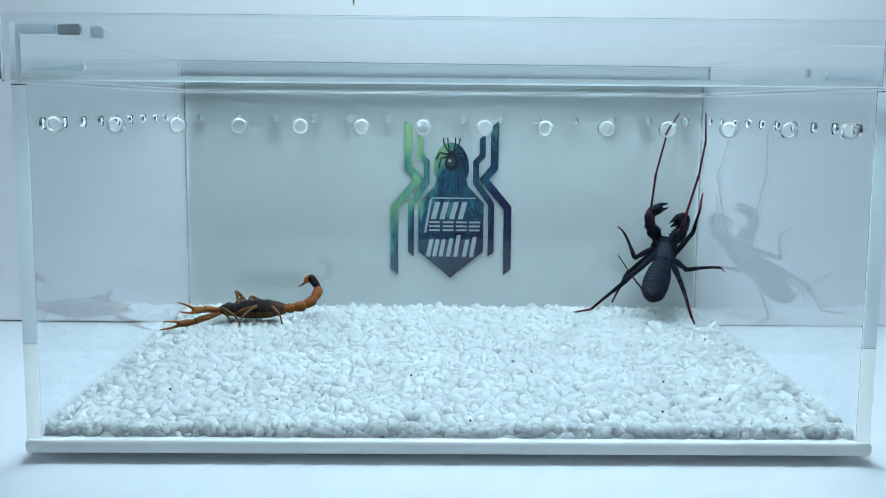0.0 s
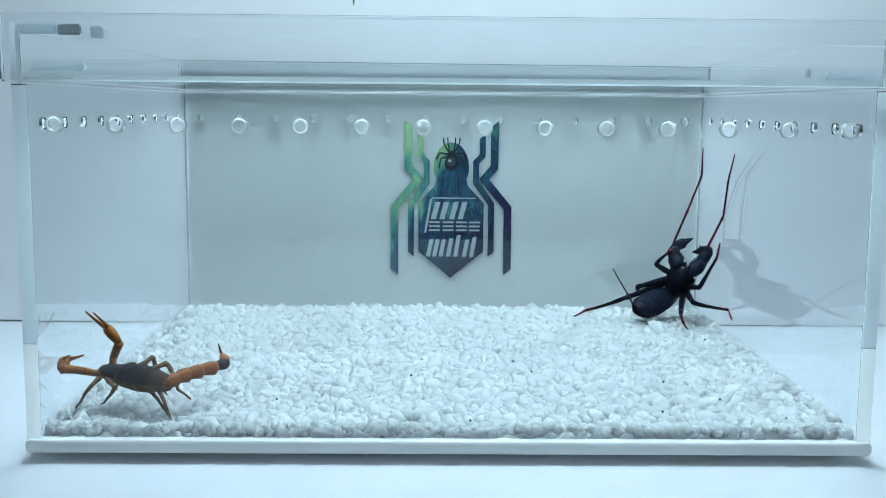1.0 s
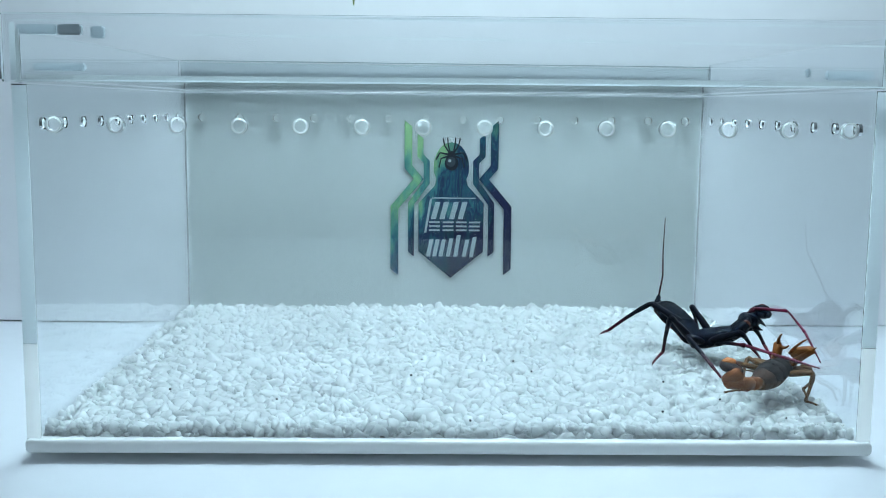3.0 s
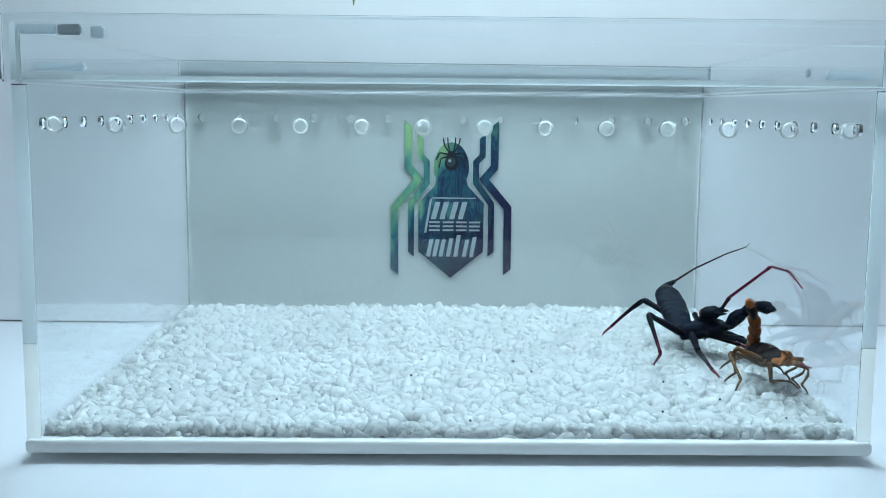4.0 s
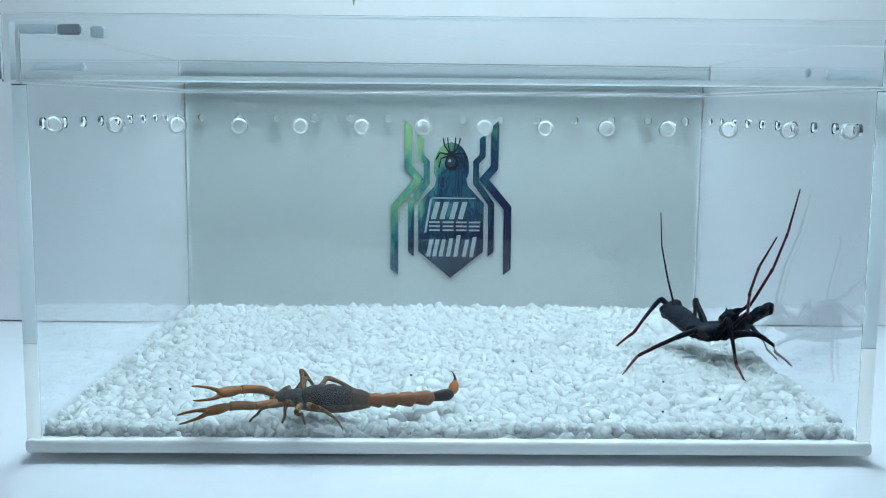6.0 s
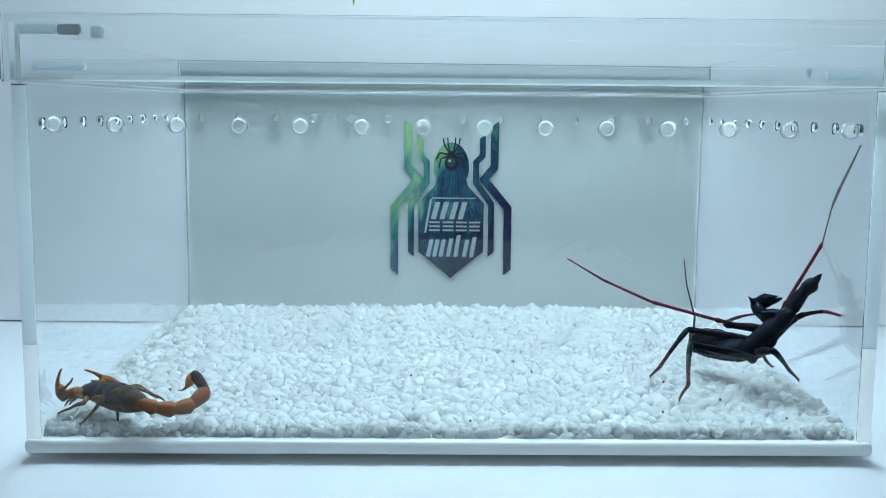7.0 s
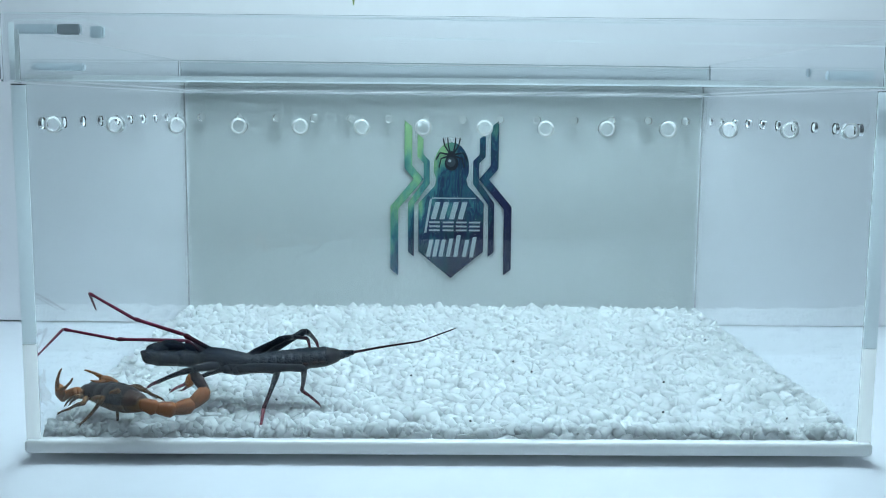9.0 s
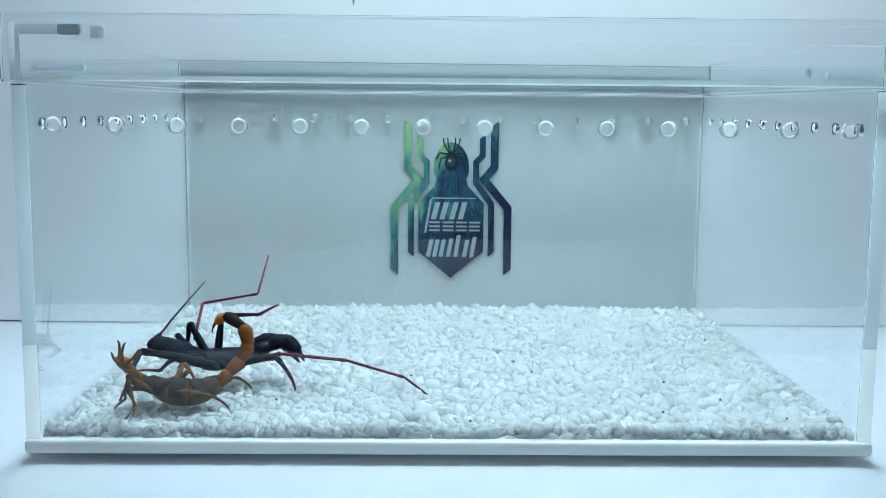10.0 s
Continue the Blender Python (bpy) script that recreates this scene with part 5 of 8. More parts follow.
    scorpion_at(2.50, (-0.1, -0.1, 1.0),
                [(140.5, 46.2, 22.4), (133.0, 39.2, 21.0), (128.8, 35.2, 20.2), (124.5, 31.2, 19.3), (120.3, 27.2, 18.5), (116.0, 23.2, 17.6)],
                [(111.5, 18.8, 16.7), (105.9, 17.3, 14.5), (99.7, 16.0, 12.7), (95.0, 21.1, 10.9), (90.6, 27.8, 12.7), (95.8, 34.2, 14.5)],
                [(138.2, 41.8, 28.0), (134.7, 34.3, 32.7), (135.5, 26.5, 35.8), (142.1, 34.4, 34.2)],
                [(138.1, 38.8, 28.0), (134.3, 31.3, 32.5), (135.3, 23.6, 36.0), (140.0, 32.9, 34.8)],
                dict(L3=(122.9, 65.2, 10.8), L4=(121.4, 54.6, 10.5), R1=(149.8, 56.7, 24.6), R2=(155.7, 51.0, 14.1), R3=(138.1, 30.0, 9.9), R4=(127.4, 11.6, 9.4)))
    scorpion_at(2.70, (-0.1, -0.1, 1.0),
                [(135.6, 53.7, 21.7), (130.6, 44.6, 20.4), (127.3, 39.6, 19.6), (124.1, 34.6, 18.8), (120.8, 29.6, 18.1), (117.6, 24.6, 17.3)],
                [(113.2, 20.9, 16.5), (108.3, 18.1, 14.0), (104.1, 21.7, 10.3), (100.4, 27.9, 10.1), (100.3, 35.9, 11.6), (106.4, 41.9, 11.1)],
                [(133.1, 62.6, 21.4), (132.8, 72.1, 21.6), (137.3, 79.0, 23.7), (138.9, 69.8, 28.5)],
                [(134.6, 44.4, 25.1), (141.6, 49.1, 29.3), (143.3, 57.4, 30.3), (141.0, 67.5, 28.5)],
                dict(L1=(126.9, 70.1, 17.4), L2=[(128.7, 60.5, 18.1), (128.0, 69.8, 16.5), (127.9, 75.0, 15.9)], L3=[(126.1, 59.5, 16.6), (118.8, 50.3, 14.9), (116.4, 53.4, 10.3)], L4=[(118.3, 32.5, 21.2), (118.3, 43.3, 14.9), (117.5, 47.7, 10.5)], R1=(150.0, 61.7, 22.2), R2=[(135.3, 36.7, 24.7), (140.4, 44.7, 23.9), (142.6, 41.2, 27.0)], R3=[(139.2, 52.6, 12.6), (136.4, 41.2, 12.2), (136.1, 35.5, 10.3)], R4=[(133.0, 26.4, 22.2), (139.5, 34.5, 15.1), (143.4, 31.8, 11.1)]))
    scorpion_at(3.30, (0.0, 0.0, 1.0),
                [(140.9, 62.4, 19.6), (134.5, 54.3, 20.2), (130.8, 49.7, 20.5), (127.1, 45.1, 20.8), (123.4, 40.5, 21.2), (119.7, 35.9, 21.5)],
                [(116.3, 32.0, 23.9), (113.7, 27.8, 27.5), (112.2, 23.3, 31.9), (111.2, 18.1, 36.6), (110.6, 12.1, 41.9), (109.4, 5.8, 47.4)],
                [(137.1, 55.9, 23.0), (135.8, 47.7, 27.5), (134.0, 40.6, 31.5), (129.9, 32.2, 35.8)],
                [(140.5, 51.6, 21.1), (139.4, 42.7, 23.2), (138.2, 34.7, 25.7), (136.8, 24.9, 28.8)],
                dict())
    scorpion_at(3.80, (-0.0, 0.1, 1.0),
                [(133.3, 53.8, 21.2), (132.9, 64.1, 20.2), (132.7, 69.9, 19.6), (132.5, 75.9, 19.1), (132.3, 81.8, 18.5), (132.1, 87.6, 17.9)],
                [(132.0, 83.5, 21.8), (132.7, 78.7, 25.7), (132.2, 73.9, 29.9), (130.5, 69.0, 34.9), (126.7, 63.7, 39.7), (122.9, 58.3, 44.7)],
                [(132.4, 48.5, 24.2), (128.2, 41.2, 28.3), (125.3, 34.3, 32.2), (120.7, 25.9, 36.1)],
                [(130.5, 46.5, 21.7), (130.1, 37.2, 22.5), (129.2, 28.8, 22.6), (128.3, 18.5, 23.0)],
                dict(R1=(143.1, 57.0, 10.0), R3=(121.0, 88.8, 13.6), R4=(124.7, 91.3, 10.9)))
    scorpion_at(4.00, (-0.0, 0.1, 1.0),
                [(135.2, 54.1, 22.5), (134.5, 64.2, 21.2), (134.1, 70.1, 20.4), (133.7, 76.0, 19.6), (133.2, 81.8, 18.7), (132.8, 87.7, 17.9)],
                [(132.2, 84.0, 22.2), (131.6, 80.0, 26.9), (130.2, 75.8, 31.6), (128.2, 71.2, 36.7), (125.0, 66.2, 42.2), (121.8, 60.9, 47.8)],
                [(134.8, 48.1, 24.8), (131.6, 39.9, 27.9), (129.2, 32.1, 29.7), (124.8, 22.8, 30.9)],
                [(131.9, 46.8, 23.6), (131.6, 37.6, 25.6), (130.5, 29.8, 28.5), (125.5, 21.1, 31.4)],
                dict(L4=(119.9, 87.4, 10.8), R1=(143.1, 57.0, 10.0), R2=(143.3, 75.4, 11.2), R4=(116.2, 52.6, 9.9)))
    scorpion_at(4.20, (0.1, 0.1, 1.0),
                [(141.6, 81.8, 14.9), (133.7, 75.1, 16.3), (129.3, 71.2, 17.2), (124.8, 67.4, 17.9), (120.4, 63.5, 18.7), (115.9, 59.8, 19.6)],
                [(114.7, 63.5, 23.7), (115.0, 67.5, 28.3), (116.8, 71.4, 33.3), (119.7, 75.6, 38.3), (123.9, 80.3, 43.4), (130.1, 85.8, 41.7)],
                [(139.6, 75.5, 17.6), (140.4, 66.6, 20.7), (141.1, 58.6, 23.1), (142.0, 48.7, 26.1)],
                [(141.2, 71.0, 17.5), (140.4, 62.1, 20.7), (140.0, 54.1, 23.3), (139.4, 44.3, 26.5)],
                dict(L1=(152.7, 79.2, 10.3), L2=(151.1, 69.7, 10.0), R1=(142.8, 59.6, 9.7), R3=(125.5, 48.9, 9.1), R4=(117.1, 61.6, 9.8)))
    scorpion_at(4.50, (-0.1, -0.0, 1.0),
                [(136.3, 48.8, 20.1), (126.1, 48.0, 19.2), (120.3, 47.5, 18.7), (114.4, 46.9, 18.1), (108.6, 46.4, 17.6), (102.7, 45.9, 17.2)],
                [(98.9, 50.3, 15.3), (93.7, 53.1, 17.4), (89.0, 56.2, 20.8), (84.1, 58.3, 25.6), (80.5, 60.6, 32.6), (86.7, 66.1, 34.5)],
                [(132.4, 44.3, 22.8), (128.2, 37.2, 27.5), (132.5, 30.7, 31.0), (136.4, 21.5, 34.3)],
                [(135.4, 37.3, 18.4), (135.9, 27.9, 17.4), (140.9, 21.2, 18.8), (146.6, 12.7, 21.1)],
                dict(L1=(146.4, 64.7, 18.5), R1=(138.0, 45.4, 10.1), R4=(107.3, 34.5, 9.8)))
    scorpion_at(4.70, (-0.1, 0.0, 1.0),
                [(136.1, 41.6, 20.1), (125.9, 42.8, 19.2), (120.0, 43.4, 18.7), (114.2, 44.1, 18.2), (108.3, 44.8, 17.7), (102.6, 45.5, 17.3)],
                [(99.1, 50.0, 17.7), (95.5, 54.8, 18.1), (91.5, 60.1, 18.5), (88.2, 65.7, 21.4), (87.6, 72.1, 26.0), (93.5, 77.9, 27.2)],
                [(136.1, 37.3, 23.4), (135.9, 29.2, 28.0), (137.1, 21.4, 31.0), (138.3, 11.7, 34.1)],
                [(140.0, 33.9, 15.3), (141.4, 25.1, 17.8), (141.4, 17.0, 20.4), (141.4, 7.2, 23.4)],
                dict(R2=(126.0, 23.8, 9.6), R4=(107.7, 34.1, 9.9)))
    scorpion_at(4.90, (0.1, 0.0, 1.0),
                [(140.3, 33.1, 17.8), (130.5, 29.8, 18.4), (124.9, 28.1, 18.8), (119.4, 26.2, 19.2), (113.8, 24.4, 19.6), (108.3, 22.6, 20.0)],
                [(105.3, 27.4, 20.8), (102.2, 32.5, 21.7), (98.8, 37.9, 23.1), (95.7, 43.8, 25.5), (93.4, 50.4, 29.3), (96.7, 57.5, 32.2)],
                [(132.8, 31.1, 21.9), (127.6, 26.1, 27.8), (127.5, 20.8, 34.2), (130.8, 13.8, 41.1)],
                [(141.1, 24.0, 23.2), (141.1, 16.7, 29.0), (141.1, 10.1, 34.1), (141.1, 2.0, 40.4)],
                dict(L1=(144.5, 52.1, 18.3), R1=(153.3, 37.3, 23.3), R3=(121.0, 14.3, 9.6), R4=(110.8, 39.3, 10.3)))
    scorpion_at(5.00, (-0.6, 0.6, 0.6),
                [(139.1, 30.4, 27.4), (131.3, 24.0, 25.7), (126.9, 20.4, 24.7), (122.5, 16.7, 23.8), (118.1, 13.0, 22.8), (113.6, 9.3, 21.9)],
                [(110.9, 14.1, 22.2), (108.1, 19.2, 24.6), (106.2, 24.7, 27.5), (105.6, 31.0, 31.0), (107.5, 37.9, 35.1), (114.5, 42.8, 35.6)],
                [(134.3, 33.8, 31.8), (126.5, 30.6, 36.1), (127.1, 28.3, 44.3), (132.8, 27.8, 53.1)],
                [(141.1, 23.1, 36.1), (143.5, 16.5, 42.5), (145.7, 13.0, 50.0), (147.2, 14.1, 60.3)],
                dict(L3=(130.9, 56.3, 17.2), L4=(111.1, 40.1, 10.3), R2=[(141.7, 14.6, 28.7), (142.0, 9.0, 36.4), (142.6, 4.6, 39.1)], R3=[(136.5, 9.2, 25.2), (142.3, 13.0, 15.6), (145.3, 10.5, 11.1)], R4=[(120.0, 20.3, 18.8), (113.3, 10.6, 14.7), (112.5, 13.9, 9.4)]))
    scorpion_at(5.10, (0.0, 0.1, 1.0),
                [(120.5, 8.2, 21.8), (122.0, 18.3, 20.8), (122.9, 24.1, 20.1), (123.8, 29.9, 19.5), (124.7, 35.7, 18.9), (125.7, 41.4, 18.2)],
                [(126.3, 46.9, 19.8), (126.8, 52.7, 21.4), (127.1, 58.9, 23.2), (127.2, 65.8, 25.1), (128.1, 73.7, 26.5), (133.0, 80.4, 27.0)],
                [(123.4, 6.0, 29.0), (125.0, 2.6, 37.5), (125.8, -0.5, 45.3), (124.8, 3.2, 35.8)],
                [(110.2, 6.0, 21.4), (102.5, 2.3, 25.1), (95.8, -0.6, 28.8), (104.1, 3.0, 24.2)],
                dict())
    scorpion_at(5.20, (0.0, 0.1, 1.0),
                [(109.8, 17.4, 21.4), (115.3, 26.1, 20.5), (118.5, 31.1, 20.0), (121.6, 36.0, 19.5), (124.8, 40.9, 19.0), (128.0, 45.9, 18.5)],
                [(129.2, 51.4, 19.3), (130.6, 57.2, 20.2), (132.5, 63.4, 21.2), (134.5, 70.0, 22.3), (137.1, 77.5, 23.8), (139.8, 85.2, 25.3)],
                [(104.9, 15.3, 22.3), (95.9, 13.4, 20.9), (88.0, 11.8, 18.5), (79.5, 9.8, 13.0)],
                [(111.2, 18.8, 28.4), (108.9, 17.4, 37.4), (101.4, 16.4, 40.8), (91.4, 15.0, 42.7)],
                dict(L1=(104.3, 20.8, 9.8), L3=(142.4, 29.7, 10.0), L4=(142.0, 45.5, 20.7)))
    scorpion_at(5.40, (-0.1, 0.0, 1.0),
                [(74.8, 27.8, 15.1), (84.9, 25.9, 15.6), (90.7, 24.7, 15.9), (96.5, 23.6, 16.3), (102.3, 22.4, 16.6), (108.1, 21.4, 16.8)],
                [(113.3, 23.4, 17.2), (118.9, 25.7, 17.5), (124.9, 28.0, 17.5), (131.4, 30.7, 18.8), (138.1, 33.4, 22.2), (141.3, 38.8, 27.7)],
                [(69.4, 19.2, 16.4), (62.8, 12.7, 17.5), (57.3, 6.6, 16.7), (51.4, -1.0, 14.1)],
                [(70.2, 26.1, 17.7), (62.8, 20.8, 19.9), (56.1, 16.0, 19.6), (47.7, 9.9, 19.2)],
                dict(L3=(88.0, 4.3, 9.3), L4=(111.7, 4.6, 9.3), R1=(81.9, 49.2, 17.3)))
    scorpion_at(5.50, (-0.0, 0.0, 1.0),
                [(55.0, 26.7, 16.4), (64.8, 23.5, 16.4), (70.4, 21.6, 16.5), (76.0, 19.8, 16.5), (81.6, 17.9, 16.6), (87.2, 16.1, 16.6)],
                [(93.3, 17.7, 16.0), (99.4, 18.3, 15.2), (105.9, 19.0, 14.9), (113.0, 19.9, 14.2), (121.1, 21.3, 14.7), (125.8, 28.0, 16.8)],
                [(49.1, 18.4, 18.2), (42.2, 12.5, 20.6), (35.9, 7.1, 21.2), (28.2, 0.3, 21.0)],
                [(51.4, 24.4, 19.8), (44.6, 18.7, 22.6), (38.0, 13.5, 22.5), (30.1, 7.3, 24.5)],
                dict(L3=(63.8, 16.9, 9.7), R1=(57.3, 47.7, 18.1)))
    scorpion_at(5.70, (0.0, 0.0, 1.0),
                [(-7.3, 11.0, 17.6), (2.8, 12.7, 17.2), (8.7, 13.7, 16.9), (14.6, 14.7, 16.7), (20.4, 15.6, 16.4), (26.2, 16.5, 16.2)],
                [(31.7, 18.1, 15.5), (37.5, 19.7, 15.1), (43.8, 21.4, 14.9), (50.6, 23.2, 14.7), (58.5, 25.3, 14.7), (63.3, 29.0, 20.4)],
                [(-13.8, 6.7, 15.8), (-23.0, 4.8, 16.1), (-31.1, 3.2, 14.5), (-40.9, 1.3, 12.3)],
                [(-13.0, 10.9, 21.3), (-21.6, 7.1, 21.8), (-29.3, 3.8, 21.5), (-38.7, 0.5, 21.0)],
                dict(L1=(-16.0, 13.9, 9.0), L2=(10.5, 2.8, 8.7), L4=(23.8, 3.6, 8.7), R4=(29.3, 33.2, 16.3)))
    scorpion_at(6.10, (-0.0, 0.0, 1.0),
                [(-83.4, 20.0, 15.3), (-73.3, 18.0, 15.7), (-67.5, 16.9, 15.9), (-61.7, 15.7, 16.1), (-55.9, 14.7, 16.3), (-50.1, 13.6, 16.5)],
                [(-45.2, 16.2, 15.7), (-39.8, 19.1, 15.2), (-34.0, 21.9, 14.8), (-27.8, 25.2, 14.4), (-20.6, 28.8, 15.0), (-16.8, 34.2, 20.1)],
                [(-89.8, 12.3, 14.5), (-97.6, 7.4, 15.8), (-104.7, 2.9, 15.0), (-113.2, -0.6, 13.7)],
                [(-87.0, 17.5, 18.8), (-93.5, 11.0, 21.0), (-99.5, 5.3, 21.1), (-107.0, -0.6, 21.7)],
                dict())
    scorpion_at(6.45, (-0.0, 0.0, 1.0),
                [(-139.2, 33.6, 14.4), (-131.0, 27.3, 14.8), (-126.3, 23.7, 15.0), (-121.9, 19.8, 15.2), (-117.5, 16.0, 15.4), (-113.1, 12.0, 15.6)],
                [(-108.9, 14.6, 12.8), (-103.7, 17.4, 11.6), (-98.0, 20.5, 11.9), (-92.7, 23.9, 15.1), (-95.8, 28.1, 21.3), (-102.5, 31.8, 17.7)],
                [(-140.7, 22.3, 15.3), (-141.2, 13.7, 18.7), (-139.3, 7.6, 24.0), (-134.3, 0.2, 29.1)],
                [(-141.4, 41.8, 15.1), (-140.8, 51.1, 14.5), (-141.3, 43.4, 17.8), (-142.0, 34.0, 22.0)],
                dict(L1=(-144.3, 17.7, 9.7), L2=(-132.0, 4.3, 9.3), L3=(-119.2, 2.9, 9.0), R1=(-142.4, 51.1, 14.3), R3=(-119.2, 45.3, 10.4), R4=(-110.7, 36.5, 10.2)))
    scorpion_at(6.80, (-0.0, 0.0, 1.0),
                [(-136.7, 26.2, 16.4), (-128.7, 20.0, 16.8), (-124.1, 16.4, 17.0), (-119.8, 12.6, 17.2), (-115.4, 8.8, 17.4), (-111.1, 5.0, 17.6)],
                [(-104.8, 5.0, 15.8), (-98.7, 6.3, 14.9), (-93.2, 9.8, 15.8), (-89.2, 14.4, 19.6), (-94.3, 17.6, 25.1), (-97.6, 17.4, 17.3)],
                [(-136.4, 15.2, 19.2), (-143.6, 20.1, 15.2), (-142.2, 13.7, 20.6), (-136.5, 7.8, 27.2)],
                [(-134.3, 36.2, 14.6), (-131.1, 45.1, 13.8), (-134.2, 38.1, 17.7), (-137.3, 29.1, 22.0)],
                dict(L1=[(-135.2, 12.6, 17.8), (-140.0, 18.1, 14.9), (-142.6, 20.4, 12.1)], L2=[(-131.9, 8.5, 16.4), (-138.9, 13.8, 12.7), (-143.6, 14.6, 10.6)], L3=[(-124.1, 6.4, 18.9), (-130.8, 12.0, 11.0), (-133.1, 6.9, 8.9)], L4=[(-118.7, 6.7, 21.6), (-121.4, 13.7, 11.6), (-120.9, 9.2, 7.2)], R1=[(-135.7, 20.4, 17.7), (-140.4, 24.7, 13.3), (-143.3, 26.8, 10.5)], R2=[(-135.3, 33.6, 13.7), (-134.9, 24.1, 14.6), (-138.0, 27.0, 11.6)], R3=[(-123.8, 35.8, 15.0), (-115.6, 27.3, 16.0), (-110.5, 27.8, 12.9)], R4=[(-120.6, 35.3, 15.6), (-112.2, 26.1, 14.8), (-108.6, 30.0, 11.5)]))
    scorpion_at(8.00, (-0.0, 0.0, 1.0),
                [(-136.7, 26.2, 16.4), (-128.7, 20.0, 16.8), (-124.1, 16.4, 17.0), (-119.8, 12.6, 17.2), (-115.4, 8.8, 17.4), (-111.1, 5.0, 17.6)],
                [(-104.8, 5.0, 15.8), (-98.7, 6.3, 14.9), (-93.2, 9.8, 15.8), (-89.2, 14.4, 19.6), (-94.3, 17.6, 25.1), (-97.6, 17.4, 17.3)],
                [(-136.4, 15.2, 19.2), (-143.6, 20.1, 15.2), (-142.2, 13.7, 20.6), (-136.5, 7.8, 27.2)],
                [(-134.3, 36.2, 14.6), (-131.1, 45.1, 13.8), (-134.2, 38.1, 17.7), (-137.3, 29.1, 22.0)],
                dict(L1=[(-135.2, 12.6, 17.8), (-140.0, 18.1, 14.9), (-142.6, 20.4, 12.1)], L2=[(-131.9, 8.5, 16.4), (-138.9, 13.8, 12.7), (-143.6, 14.6, 10.6)], L3=[(-124.1, 6.4, 18.9), (-130.8, 12.0, 11.0), (-133.1, 6.9, 8.9)], L4=[(-118.7, 6.7, 21.6), (-121.4, 13.7, 11.6), (-120.9, 9.2, 7.2)], R1=[(-135.7, 20.4, 17.7), (-140.4, 24.7, 13.3), (-143.3, 26.8, 10.5)], R2=[(-135.3, 33.6, 13.7), (-134.9, 24.1, 14.6), (-138.0, 27.0, 11.6)], R3=[(-123.8, 35.8, 15.0), (-115.6, 27.3, 16.0), (-110.5, 27.8, 12.9)], R4=[(-120.6, 35.3, 15.6), (-112.2, 26.1, 14.8), (-108.6, 30.0, 11.5)]))
    scorpion_at(9.10, (-0.0, 0.0, 1.0),
                [(-136.7, 26.2, 16.4), (-128.7, 20.0, 16.8), (-124.1, 16.4, 17.0), (-119.8, 12.6, 17.2), (-115.4, 8.8, 17.4), (-111.1, 5.0, 17.6)],
                [(-104.8, 5.0, 15.8), (-98.7, 6.3, 14.9), (-93.2, 9.8, 15.8), (-89.2, 14.4, 19.6), (-94.3, 17.6, 25.1), (-97.6, 17.4, 17.3)],
                [(-136.4, 15.2, 19.2), (-143.6, 20.1, 15.2), (-142.2, 13.7, 20.6), (-136.5, 7.8, 27.2)],
                [(-134.3, 36.2, 14.6), (-131.1, 45.1, 13.8), (-134.2, 38.1, 17.7), (-137.3, 29.1, 22.0)],
                dict(L1=[(-135.2, 12.6, 17.8), (-140.0, 18.1, 14.9), (-142.6, 20.4, 12.1)], L2=[(-131.9, 8.5, 16.4), (-138.9, 13.8, 12.7), (-143.6, 14.6, 10.6)], L3=[(-124.1, 6.4, 18.9), (-130.8, 12.0, 11.0), (-133.1, 6.9, 8.9)], L4=[(-118.7, 6.7, 21.6), (-121.4, 13.7, 11.6), (-120.9, 9.2, 7.2)], R1=[(-135.7, 20.4, 17.7), (-140.4, 24.7, 13.3), (-143.3, 26.8, 10.5)], R2=[(-135.3, 33.6, 13.7), (-134.9, 24.1, 14.6), (-138.0, 27.0, 11.6)], R3=[(-123.8, 35.8, 15.0), (-115.6, 27.3, 16.0), (-110.5, 27.8, 12.9)], R4=[(-120.6, 35.3, 15.6), (-112.2, 26.1, 14.8), (-108.6, 30.0, 11.5)]))
    scorpion_at(9.20, (0.0, -0.0, 1.0),
                [(-134.5, 27.8, 16.0), (-125.9, 22.4, 15.8), (-121.0, 18.9, 15.7), (-116.2, 15.5, 15.6), (-111.5, 11.9, 15.5), (-106.7, 8.5, 15.4)],
                [(-101.2, 7.1, 15.1), (-95.4, 6.0, 16.2), (-90.0, 4.6, 19.6), (-87.1, 3.0, 25.8), (-94.4, 0.5, 28.1), (-101.9, -0.9, 30.6)],
                [(-137.3, 16.8, 16.4), (-138.5, 8.7, 20.9), (-135.5, 2.8, 25.9), (-131.7, -0.9, 32.0)],
                [(-133.9, 22.2, 18.2), (-131.4, 14.4, 22.7), (-126.3, 8.3, 25.5), (-127.6, -0.9, 29.1)],
                dict(L1=(-143.4, 17.2, 9.7), L2=(-132.0, 4.4, 9.3), L3=(-116.3, -4.5, 9.1)))
